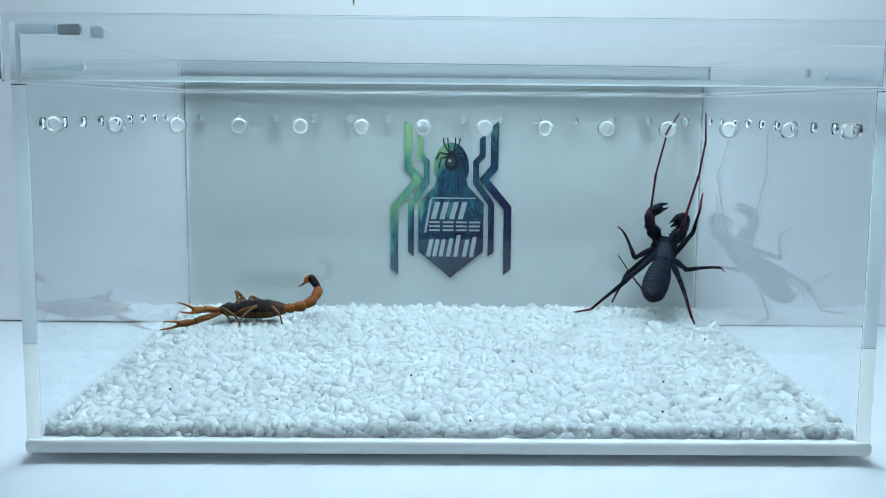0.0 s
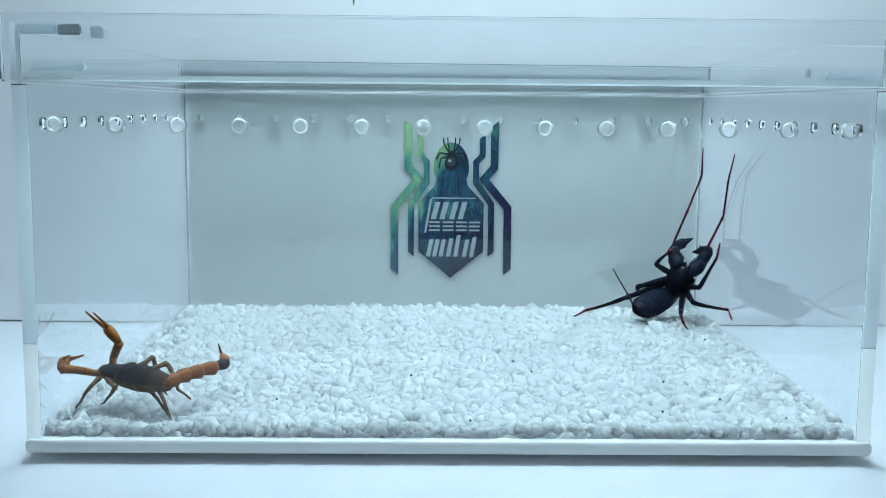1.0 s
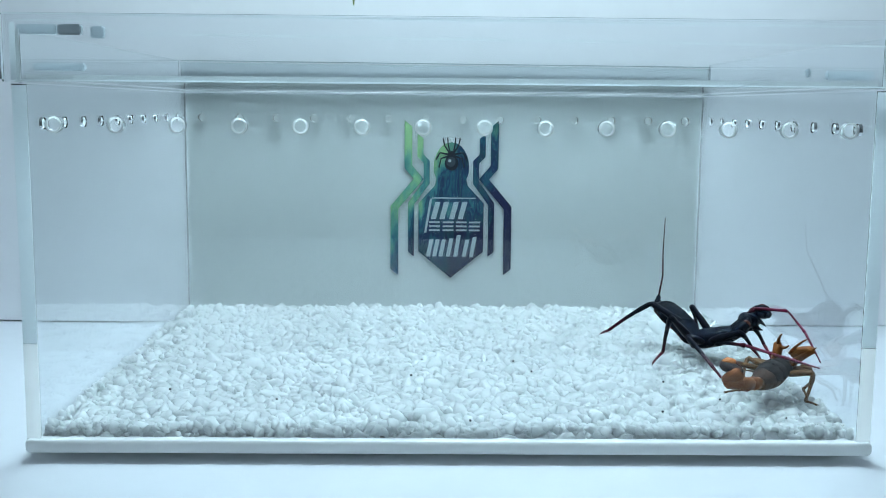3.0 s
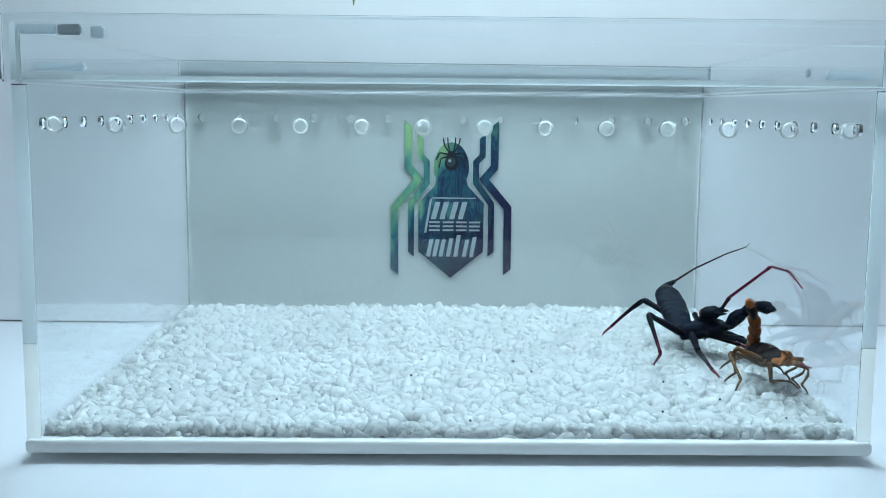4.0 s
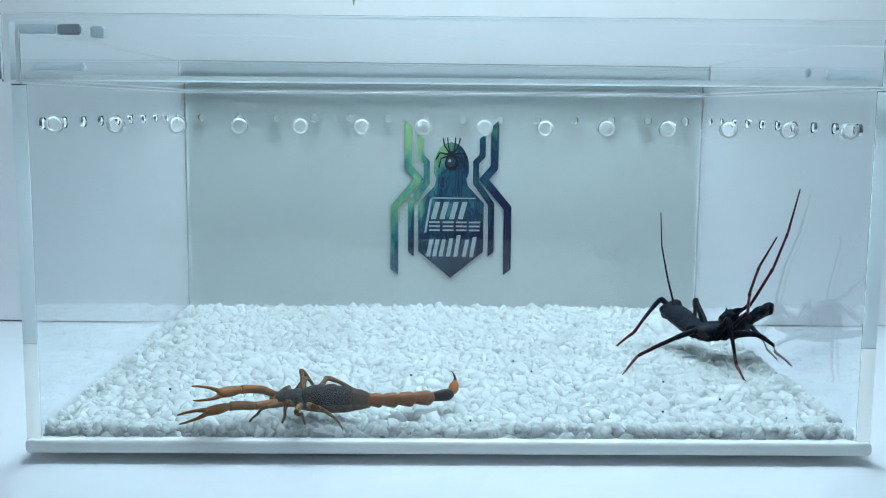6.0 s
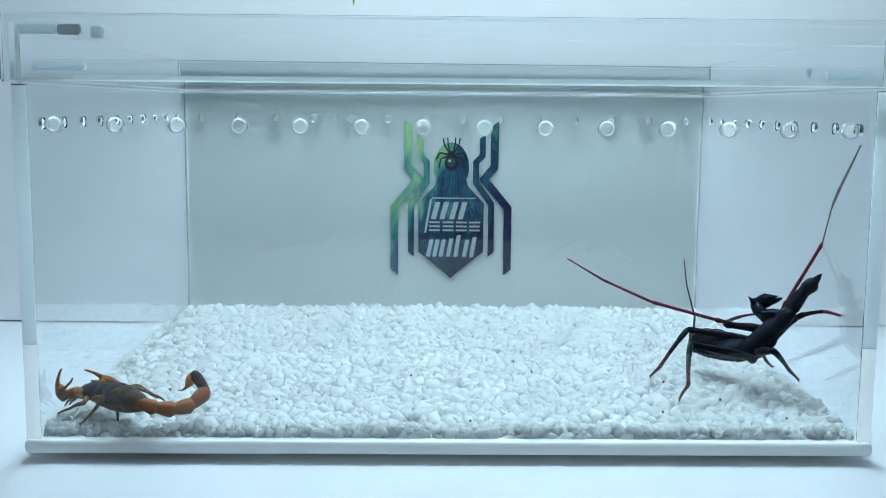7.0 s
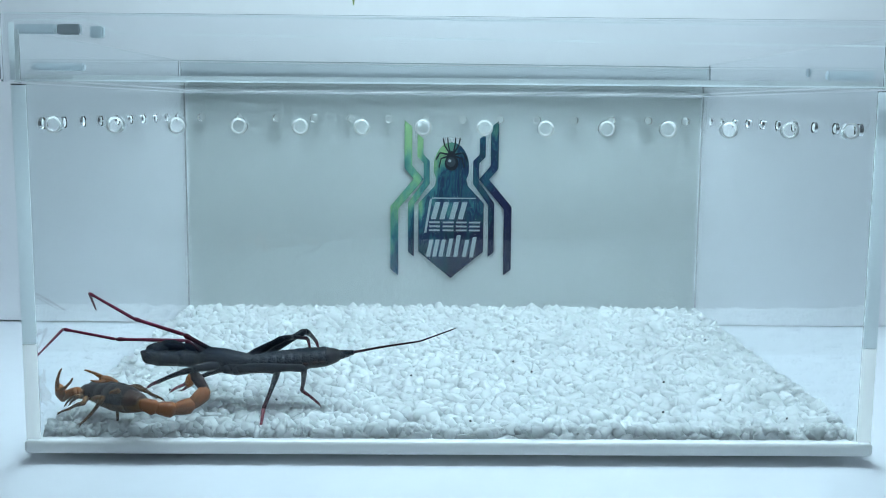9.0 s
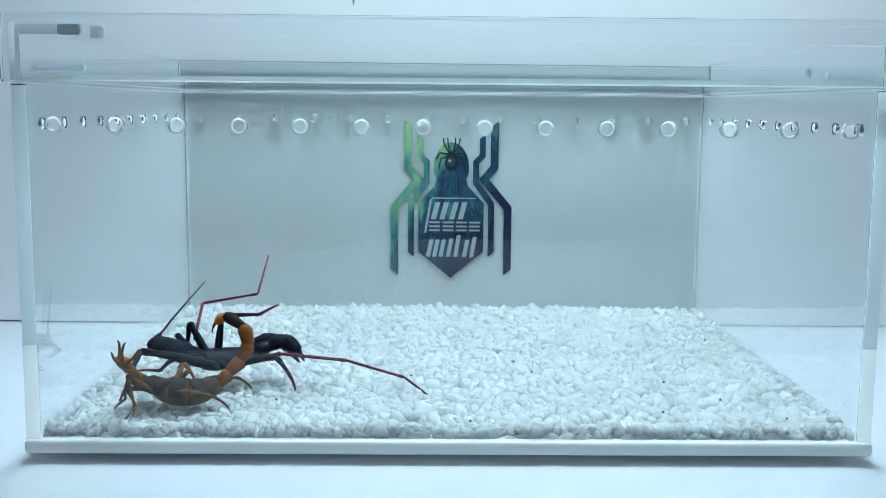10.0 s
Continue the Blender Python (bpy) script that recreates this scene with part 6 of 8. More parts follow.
    scorpion_at(9.30, (-0.0, -0.0, 1.0),
                [(-91.3, 30.3, 16.4), (-80.8, 29.5, 16.9), (-75.2, 31.5, 16.8), (-69.5, 33.5, 16.8), (-63.9, 35.5, 16.7), (-58.2, 37.5, 16.6)],
                [(-53.0, 38.6, 19.0), (-48.5, 40.1, 22.9), (-45.2, 41.6, 28.5), (-44.4, 43.2, 35.4), (-48.1, 40.8, 42.4), (-52.5, 33.6, 42.0)],
                [(-89.0, 19.0, 17.7), (-96.5, 13.4, 16.2), (-101.4, 6.9, 18.5), (-110.1, 12.7, 17.2)],
                [(-93.4, 26.0, 18.8), (-99.2, 19.7, 22.8), (-105.0, 13.5, 22.1), (-114.9, 10.3, 20.8)],
                dict(L3=(-75.2, 8.3, 9.4), L4=[(-64.4, 26.6, 14.5), (-56.0, 18.5, 10.0), (-51.1, 15.7, 7.2)], R1=(-74.8, 45.2, 19.9)))
    scorpion_at(9.50, (-0.1, -0.0, 1.0),
                [(-97.8, 23.3, 15.9), (-88.1, 26.5, 16.8), (-82.8, 27.5, 19.0), (-78.4, 27.5, 23.0), (-75.9, 27.5, 28.3), (-73.6, 27.5, 33.8)],
                [(-75.9, 29.7, 38.5), (-80.0, 32.0, 42.5), (-84.6, 34.3, 46.3), (-90.2, 37.0, 49.7), (-97.8, 39.8, 50.2), (-103.7, 42.7, 45.1)],
                [(-98.9, 13.4, 18.1), (-104.9, 6.7, 21.0), (-112.7, 10.1, 21.7), (-122.4, 13.8, 20.0)],
                [(-100.9, 19.1, 17.8), (-106.9, 12.6, 21.3), (-110.7, 6.1, 25.1), (-115.5, 14.9, 28.3)],
                dict(L1=(-104.1, 17.6, 9.7), L2=[(-79.8, 23.3, 15.7), (-74.8, 16.3, 11.7), (-74.7, 11.7, 9.2)], L3=[(-74.2, 24.8, 16.9), (-71.3, 16.0, 9.6), (-72.4, 10.4, 7.7)], L4=[(-70.9, 26.7, 20.7), (-64.6, 36.4, 16.0), (-60.7, 39.8, 12.4)]))
    scorpion_at(9.60, (-0.1, -0.0, 1.0),
                [(-100.2, 18.9, 17.9), (-93.1, 26.5, 16.3), (-87.5, 28.0, 17.9), (-82.4, 29.7, 20.7), (-78.6, 31.4, 24.9), (-75.9, 29.4, 29.9)],
                [(-75.1, 32.6, 34.6), (-78.1, 34.5, 39.7), (-83.8, 34.1, 43.1), (-91.0, 34.5, 43.6), (-98.1, 37.2, 40.6), (-102.4, 41.6, 34.8)],
                [(-104.7, 21.8, 17.5), (-110.2, 15.1, 21.4), (-113.7, 9.7, 27.0), (-118.4, 18.3, 30.8)],
                [(-102.7, 13.9, 20.1), (-109.7, 9.7, 25.0), (-117.1, 7.7, 28.6), (-125.9, 13.4, 29.2)],
                dict(L2=[(-82.4, 22.6, 16.2), (-76.9, 16.3, 11.7), (-75.8, 15.0, 6.8)], L3=[(-77.7, 25.5, 16.2), (-66.9, 21.7, 13.4), (-62.4, 21.1, 9.4)], L4=[(-74.6, 28.3, 17.7), (-68.3, 38.8, 15.3), (-62.4, 39.0, 13.1)]))
    scorpion_at(9.70, (-0.0, -0.0, 1.0),
                [(-108.8, 13.4, 17.7), (-101.9, 21.0, 19.9), (-98.0, 22.9, 24.0), (-94.6, 24.8, 28.6), (-91.8, 24.1, 33.9), (-89.2, 22.3, 39.0)],
                [(-89.3, 23.4, 44.7), (-89.4, 24.5, 50.8), (-89.3, 27.7, 56.6), (-88.2, 33.2, 61.1), (-86.6, 39.7, 65.8), (-90.4, 45.3, 70.9)],
                [(-112.8, 16.6, 15.7), (-119.0, 9.5, 15.6), (-127.1, 9.0, 12.9), (-137.4, 10.7, 12.4)],
                [(-111.5, 8.2, 19.5), (-119.8, 12.4, 17.9), (-124.0, 19.7, 16.9), (-127.2, 11.0, 21.8)],
                dict(L2=[(-98.7, 5.4, 16.8), (-100.2, 13.0, 11.4), (-97.7, 8.9, 9.5)], L3=[(-87.0, 21.4, 22.5), (-77.9, 14.0, 23.6), (-74.1, 9.5, 24.8)], L4=[(-84.2, 24.1, 24.5), (-76.0, 14.7, 25.5), (-71.8, 14.1, 20.9)]))
    scorpion_at(9.80, (0.1, -0.0, 1.0),
                [(-116.2, 35.2, 17.8), (-106.8, 30.5, 17.3), (-101.0, 29.2, 17.5), (-95.1, 27.8, 17.6), (-89.3, 26.5, 17.7), (-83.4, 25.1, 17.8)],
                [(-80.7, 30.2, 17.8), (-74.8, 31.7, 18.3), (-69.3, 35.4, 18.0), (-63.8, 40.1, 17.7), (-60.0, 47.0, 19.9), (-60.9, 54.5, 23.8)],
                [(-115.9, 23.8, 19.3), (-122.0, 17.0, 21.9), (-124.0, 9.5, 25.4), (-133.7, 12.8, 23.0)],
                [(-118.1, 32.4, 22.5), (-123.5, 27.8, 28.9), (-128.2, 24.4, 35.1), (-132.2, 19.7, 43.6)],
                dict(L4=(-79.4, 14.7, 9.6)))
    scorpion_at(10.00, (0.1, -0.0, 1.0),
                [(-116.6, 36.7, 17.0), (-108.8, 29.7, 16.2), (-104.0, 26.0, 15.9), (-98.1, 25.2, 15.8), (-93.1, 28.4, 15.8), (-87.7, 29.5, 18.2)],
                [(-83.9, 31.2, 22.2), (-79.9, 32.9, 26.6), (-76.9, 34.7, 32.2), (-79.0, 35.7, 39.0), (-86.1, 37.1, 42.9), (-92.8, 39.9, 38.5)],
                [(-117.5, 26.8, 21.6), (-118.3, 18.9, 26.8), (-117.7, 11.6, 31.1), (-112.4, 5.6, 38.0)],
                [(-119.6, 33.6, 20.5), (-121.0, 25.5, 25.1), (-121.8, 18.6, 30.1), (-121.0, 10.3, 36.4)],
                dict(L1=(-116.7, 16.6, 9.3), L4=(-83.7, 26.8, 9.6), R4=(-76.4, 35.3, 15.2)))
    whip_at(0.00, (0.2, -0.6, 0.8),
            [(127.0, 234.6, 49.5), (121.4, 215.9, 38.2), (118.1, 208.2, 33.8), (114.7, 200.5, 29.4), (111.3, 192.8, 24.9), (109.6, 188.7, 22.6)],
            [(100.0, 180.7, 33.4), (93.0, 168.2, 41.6), (85.7, 156.6, 50.7)],
            [(117.0, 230.9, 55.4), (116.3, 232.1, 64.3), (128.4, 235.1, 69.6)],
            [(135.9, 232.8, 54.3), (138.1, 236.9, 62.0), (127.0, 230.2, 58.1)],
            [(116.2, 228.2, 64.9), (115.7, 214.9, 87.8), (119.0, 205.6, 110.2), (120.2, 185.1, 120.6)],
            [(134.7, 225.2, 61.2), (140.9, 221.2, 86.6), (140.0, 206.0, 105.8), (135.1, 189.4, 121.0)],
            dict(L2=[(105.6, 216.0, 40.9), (101.9, 228.8, 53.3), (97.1, 222.5, 57.5)], L3=[(103.1, 224.1, 30.5), (95.5, 205.9, 24.8), (92.6, 209.1, 17.0)], L4=[(97.1, 200.1, 29.5), (81.8, 213.2, 12.3), (71.8, 206.5, 11.9)], R2=[(140.8, 228.0, 54.0), (141.2, 216.7, 68.2), (142.4, 217.1, 77.1)], R3=[(131.8, 203.7, 36.3), (146.8, 190.2, 39.7), (147.7, 181.3, 38.4)], R4=[(125.5, 189.5, 31.5), (126.0, 166.9, 17.7), (130.3, 176.5, 11.9)]))
    whip_at(0.50, (0.2, -0.7, 0.7),
            [(129.3, 231.7, 48.9), (122.5, 215.9, 34.4), (118.7, 207.9, 31.0), (114.9, 199.9, 27.6), (111.2, 191.8, 24.2), (109.2, 187.6, 22.4)],
            [(99.5, 178.1, 31.7), (89.9, 167.2, 39.7), (81.4, 157.6, 50.0)],
            [(120.5, 227.9, 55.8), (121.9, 234.0, 62.2), (127.7, 223.7, 68.7)],
            [(138.4, 230.0, 53.1), (142.4, 229.8, 61.2), (131.7, 221.6, 60.7)],
            [(118.3, 227.0, 62.9), (114.1, 216.2, 86.8), (108.1, 201.9, 105.7), (101.0, 185.9, 120.7)],
            [(136.9, 223.8, 58.6), (143.5, 223.7, 84.3), (142.5, 213.5, 106.5), (139.3, 196.9, 122.2)],
            dict(L2=[(107.6, 213.8, 44.4), (111.2, 225.1, 58.3), (111.3, 232.6, 63.2)], L3=[(104.7, 210.7, 36.7), (100.7, 230.6, 39.1), (92.7, 226.7, 39.3)], L4=[(98.0, 200.9, 25.7), (82.4, 216.9, 11.6), (72.6, 210.0, 11.3)], R2=[(141.5, 223.2, 52.7), (140.0, 207.3, 61.4), (139.1, 208.4, 70.3)], R3=[(134.7, 203.3, 38.6), (147.8, 189.5, 46.2), (148.6, 180.6, 45.4)], R4=[(126.0, 188.9, 31.6), (125.8, 166.3, 17.8), (130.2, 175.9, 12.0)]))
    whip_at(1.00, (0.1, -0.7, 0.7),
            [(129.2, 195.6, 38.5), (125.5, 210.1, 21.7), (118.7, 203.5, 20.3), (112.0, 197.0, 18.8), (105.3, 190.4, 17.4), (101.8, 187.0, 16.6)],
            [(95.2, 176.0, 27.0), (88.8, 163.4, 35.6), (82.4, 151.2, 44.7)],
            [(125.2, 205.9, 42.8), (126.9, 213.6, 47.1), (138.3, 218.7, 52.2)],
            [(138.0, 197.2, 41.1), (142.7, 201.2, 47.6), (137.5, 213.1, 44.1)],
            [(127.6, 219.7, 48.2), (131.5, 204.2, 69.3), (134.2, 189.0, 88.4), (129.9, 172.2, 103.4)],
            [(140.9, 201.9, 46.1), (145.8, 186.7, 67.3), (143.7, 172.9, 87.5), (141.1, 154.7, 101.2)],
            dict(L2=[(119.0, 222.2, 36.6), (123.2, 207.0, 45.8), (127.1, 214.9, 47.9)], L3=[(105.3, 203.7, 26.8), (110.1, 222.2, 19.5), (115.5, 227.5, 14.7)], L4=[(97.2, 196.1, 21.9), (78.4, 211.9, 11.9), (70.9, 202.6, 10.5)], R2=[(134.2, 184.1, 30.0), (143.1, 185.2, 45.9), (143.1, 181.2, 53.9)], R3=[(131.7, 184.9, 21.4), (146.8, 171.0, 20.5), (145.7, 162.7, 17.2)], R4=[(123.2, 177.4, 19.2), (118.2, 151.4, 17.9), (123.0, 161.1, 12.7)]))
    whip_at(1.25, (-0.4, -0.4, 0.8),
            [(139.4, 206.9, 30.2), (121.6, 202.0, 17.5), (111.5, 197.1, 17.3), (101.5, 192.4, 17.2), (91.3, 187.6, 17.0), (85.8, 184.9, 16.9)],
            [(83.9, 199.4, 21.4), (77.8, 213.3, 23.2), (71.7, 227.1, 25.1)],
            [(136.0, 205.4, 37.8), (136.1, 200.3, 45.5), (144.5, 189.5, 44.9)],
            [(143.9, 197.7, 34.2), (146.2, 190.0, 38.7), (144.0, 203.4, 40.3)],
            [(125.5, 213.9, 45.1), (145.4, 214.0, 63.2), (146.2, 191.6, 73.9), (147.0, 171.3, 83.4)],
            [(138.0, 184.8, 34.9), (141.5, 162.1, 48.9), (142.4, 141.4, 62.6), (141.3, 122.6, 74.7)],
            dict(L4=[(94.0, 188.6, 25.3), (78.2, 205.5, 13.0), (69.2, 203.2, 10.9)], R2=(150.5, 166.6, 9.0), R3=(139.3, 197.4, 10.1), R4=(108.0, 158.6, 9.1)))
    whip_at(1.50, (-0.5, 0.1, 0.9),
            [(131.6, 177.3, 30.0), (113.3, 183.5, 18.5), (103.9, 185.1, 18.8), (94.5, 186.6, 19.1), (85.2, 188.2, 19.3), (80.2, 189.0, 19.4)],
            [(70.5, 201.9, 22.8), (61.2, 214.9, 26.8), (55.1, 229.5, 31.5)],
            [(129.7, 178.2, 37.3), (134.5, 172.3, 42.1), (137.5, 159.4, 39.5)],
            [(133.4, 166.4, 31.0), (136.5, 159.3, 35.7), (139.4, 147.0, 40.4)],
            [(116.9, 201.8, 34.4), (126.7, 186.5, 53.7), (135.1, 163.8, 57.2), (141.0, 142.8, 64.6)],
            [(131.5, 158.8, 29.2), (136.1, 133.4, 35.2), (143.4, 112.2, 45.0), (144.9, 89.4, 47.6)],
            dict(L2=[(109.3, 189.3, 29.9), (116.3, 198.7, 15.9), (119.4, 204.7, 10.1)], L3=[(129.3, 169.5, 22.5), (139.2, 185.9, 15.2), (143.1, 193.4, 11.9)], L4=[(90.7, 181.0, 28.8), (78.1, 199.1, 14.1), (67.4, 203.7, 11.2)], R2=[(129.5, 160.2, 18.1), (138.2, 144.7, 14.5), (143.8, 138.3, 11.5)], R3=[(121.4, 157.1, 21.6), (129.8, 175.1, 16.6), (133.3, 182.6, 13.1)], R4=[(96.7, 155.8, 29.8), (93.9, 130.6, 22.0), (97.7, 136.7, 12.4)]))
    whip_at(1.80, (-0.4, 0.0, 0.9),
            [(135.8, 161.9, 28.4), (116.0, 162.6, 18.5), (108.1, 170.4, 18.2), (100.3, 178.3, 17.9), (92.6, 186.2, 17.6), (88.2, 190.5, 17.4)],
            [(78.5, 190.5, 28.9), (67.1, 190.5, 38.9), (59.1, 190.5, 51.7)],
            [(141.2, 165.0, 33.8), (145.2, 158.7, 38.9), (145.2, 145.1, 39.2)],
            [(142.8, 156.2, 25.5), (145.2, 148.0, 28.5), (145.2, 135.0, 32.3)],
            [(137.2, 168.3, 42.6), (144.6, 147.1, 57.0), (145.2, 122.5, 59.5), (145.2, 100.4, 61.0)],
            [(142.8, 145.2, 15.6), (145.2, 118.6, 17.4), (145.2, 94.1, 20.3), (145.2, 72.1, 18.8)],
            dict(L2=(146.7, 149.9, 45.0), L4=(81.0, 162.1, 10.2), R2=[(130.3, 135.8, 20.0), (138.3, 139.0, 15.3), (142.7, 140.9, 11.9)], R3=(122.7, 143.2, 9.7)))
    whip_at(2.00, (-0.1, -0.0, 1.0),
            [(135.9, 132.7, 23.7), (119.5, 147.2, 18.4), (112.2, 153.3, 18.9), (105.0, 159.5, 19.4), (97.7, 165.6, 19.8), (93.9, 168.8, 20.1)],
            [(84.9, 178.3, 30.1), (72.7, 187.3, 36.7), (62.9, 194.8, 47.6)],
            [(141.4, 132.3, 30.2), (146.8, 125.2, 31.6), (140.3, 115.8, 24.2)],
            [(138.0, 134.4, 18.1), (140.0, 125.7, 18.6), (142.9, 113.1, 22.4)],
            [(143.9, 142.6, 36.4), (148.5, 117.4, 43.1), (144.2, 93.6, 39.5), (147.2, 70.9, 37.0)],
            [(123.8, 115.6, 20.4), (122.0, 89.1, 21.3), (121.5, 64.6, 21.3), (117.6, 42.0, 21.0)],
            dict(L2=[(146.7, 140.9, 28.4), (151.2, 123.3, 27.1), (153.7, 114.7, 26.7)], L3=[(112.4, 151.8, 27.1), (108.7, 171.1, 21.2), (107.4, 177.9, 15.4)], L4=[(101.2, 163.8, 26.9), (82.9, 147.4, 17.0), (81.1, 157.9, 11.4)], R2=[(130.9, 119.5, 21.3), (138.3, 135.2, 15.7), (141.9, 142.6, 12.2)], R3=[(125.0, 119.3, 16.4), (125.4, 98.8, 16.3), (127.7, 91.9, 11.0)], R4=[(102.7, 115.6, 23.3), (100.9, 89.3, 20.4), (101.9, 99.2, 13.7)]))
    whip_at(2.20, (-0.0, 0.0, 1.0),
            [(134.6, 102.6, 20.2), (121.9, 120.4, 19.4), (117.2, 130.3, 19.3), (112.3, 140.1, 19.3), (107.5, 150.0, 19.2), (104.8, 155.4, 19.2)],
            [(96.4, 155.4, 31.6), (85.2, 155.4, 41.6), (76.2, 155.4, 53.6)],
            [(138.5, 98.7, 24.8), (141.4, 90.3, 23.8), (133.8, 79.1, 23.4)],
            [(132.5, 92.7, 19.8), (134.3, 84.0, 20.5), (133.8, 71.9, 26.6)],
            [(143.4, 118.2, 34.8), (143.8, 91.8, 33.4), (143.8, 72.0, 19.1), (143.8, 50.6, 13.7)],
            [(118.6, 87.7, 21.2), (114.7, 61.6, 23.5), (110.9, 37.5, 25.5), (105.2, 16.4, 27.0)],
            dict(L2=(146.6, 80.7, 9.1), L4=(80.2, 157.4, 11.2), R3=(129.6, 97.8, 9.6), R4=(94.9, 103.8, 9.7)))
    whip_at(2.50, (-0.0, -0.0, 1.0),
            [(130.6, 80.7, 25.7), (117.5, 97.8, 19.3), (111.8, 105.1, 21.6), (106.1, 112.3, 23.9), (100.4, 119.5, 26.2), (97.4, 123.3, 27.4)],
            [(92.0, 135.9, 36.6), (83.0, 145.0, 47.0), (78.2, 157.9, 56.2)],
            [(137.6, 90.9, 27.4), (141.3, 82.7, 26.6), (140.6, 93.4, 18.4)],
            [(133.4, 83.5, 22.4), (139.4, 90.0, 21.0), (139.9, 77.6, 26.2)],
            [(132.6, 82.7, 39.2), (137.9, 57.0, 43.0), (136.0, 32.6, 41.9), (136.7, 9.7, 39.5)],
            [(139.2, 94.4, 18.7), (147.2, 69.7, 23.9), (147.3, 46.2, 30.9), (145.6, 23.8, 35.8)],
            dict(L2=[(123.8, 81.0, 33.3), (137.1, 74.2, 22.9), (141.6, 74.5, 15.2)], L3=[(114.3, 105.7, 30.4), (121.1, 122.6, 21.1), (124.1, 128.0, 14.5)], L4=[(97.0, 106.2, 28.5), (78.7, 123.4, 20.1), (76.9, 134.7, 16.3)], R2=[(129.3, 71.2, 24.2), (136.7, 86.1, 16.8), (143.4, 90.2, 12.5)], R3=[(111.8, 70.2, 19.5), (114.7, 50.0, 17.8), (119.5, 55.7, 12.8)], R4=[(93.6, 75.4, 32.6), (95.7, 94.3, 14.1), (88.9, 84.4, 13.7)]))
    whip_at(2.70, (-0.0, -0.0, 1.0),
            [(129.6, 90.9, 24.0), (116.8, 108.2, 17.5), (113.1, 116.7, 19.8), (109.4, 125.1, 22.1), (105.7, 133.6, 24.3), (103.8, 138.0, 25.5)],
            [(101.5, 150.1, 36.5), (99.7, 162.4, 47.4), (98.8, 174.2, 58.9)],
            [(135.4, 100.3, 28.4), (142.0, 105.5, 31.9), (142.3, 92.3, 28.9)],
            [(132.5, 86.4, 28.0), (138.2, 93.1, 29.9), (144.6, 103.7, 24.7)],
            [(142.5, 100.5, 33.5), (148.0, 74.6, 32.3), (146.1, 51.4, 24.6), (144.4, 30.0, 16.4)],
            [(130.8, 79.8, 22.2), (133.1, 53.7, 26.3), (133.6, 29.6, 30.6), (133.7, 7.0, 34.5)],
            dict(L2=[(143.6, 109.4, 22.7), (142.4, 91.5, 20.1), (142.9, 84.3, 14.7)], L3=[(116.1, 117.8, 29.3), (122.9, 134.7, 19.9), (126.1, 141.1, 14.4)], L4=[(97.3, 116.7, 29.2), (80.6, 134.2, 18.4), (77.8, 145.1, 14.1)], R2=[(130.9, 84.8, 25.4), (138.2, 99.2, 17.1), (142.8, 104.9, 11.8)], R3=[(102.0, 87.1, 22.2), (110.1, 69.6, 15.2), (115.6, 75.0, 10.7)], R4=[(91.8, 87.2, 30.9), (98.2, 105.5, 12.8), (91.4, 95.8, 10.9)]))
    whip_at(3.80, (-0.0, 0.0, 1.0),
            [(132.7, 126.0, 21.0), (110.7, 126.0, 20.3), (110.1, 135.9, 25.0), (109.4, 145.8, 29.8), (108.7, 155.7, 34.6), (109.1, 150.3, 32.0)],
            [(119.4, 150.3, 42.9), (132.8, 150.3, 49.6), (139.9, 138.5, 55.5)],
            [(138.8, 130.0, 25.7), (142.8, 123.9, 31.0), (143.7, 111.0, 34.8)],
            [(124.5, 118.8, 24.1), (118.1, 114.9, 29.1), (128.7, 108.2, 33.9)],
            [(136.4, 128.4, 35.9), (142.3, 106.6, 49.8), (144.0, 82.9, 55.7), (144.0, 61.2, 52.1)],
            [(128.9, 101.8, 18.3), (132.7, 75.6, 16.4), (135.4, 51.3, 15.7), (137.3, 29.4, 15.6)],
            dict(L2=(145.4, 113.3, 9.9), L4=(79.1, 155.5, 11.0), R2=(139.8, 103.3, 9.6), R3=(117.0, 78.9, 8.9), R4=(92.5, 97.5, 9.4)))
    whip_at(4.00, (-0.0, 0.0, 1.0),
            [(128.4, 111.9, 24.2), (111.6, 126.0, 19.2), (111.0, 134.4, 23.6), (110.4, 142.8, 28.0), (109.8, 151.2, 32.4), (109.5, 155.6, 34.8)],
            [(122.8, 153.6, 44.3), (137.0, 150.6, 52.1), (150.8, 144.3, 58.7)],
            [(136.3, 114.9, 29.9), (141.8, 109.5, 34.5), (147.9, 97.5, 34.5)],
            [(123.2, 117.7, 23.5), (118.1, 114.3, 30.0), (128.1, 105.5, 32.5)],
            [(129.7, 113.1, 37.7), (142.8, 97.2, 54.3), (142.5, 72.8, 55.9), (140.3, 50.1, 52.6)],
            [(136.6, 115.1, 14.7), (141.4, 89.1, 15.1), (143.0, 64.9, 19.0), (142.7, 42.2, 22.2)],
            dict(L2=[(140.5, 124.1, 15.4), (143.4, 106.7, 10.9), (143.1, 97.7, 11.0)], L3=[(121.8, 144.2, 23.6), (128.3, 160.5, 13.1), (127.7, 151.9, 10.6)], L4=[(97.0, 146.1, 30.1), (84.1, 161.9, 13.2), (78.4, 151.4, 11.6)], R2=[(132.9, 108.8, 19.1), (139.9, 92.3, 16.1), (142.3, 83.9, 13.8)], R3=[(112.5, 98.2, 15.3), (113.7, 78.1, 11.9), (114.2, 69.1, 11.2)], R4=[(90.1, 101.5, 31.5), (91.0, 78.1, 19.2), (90.1, 87.6, 11.9)]))
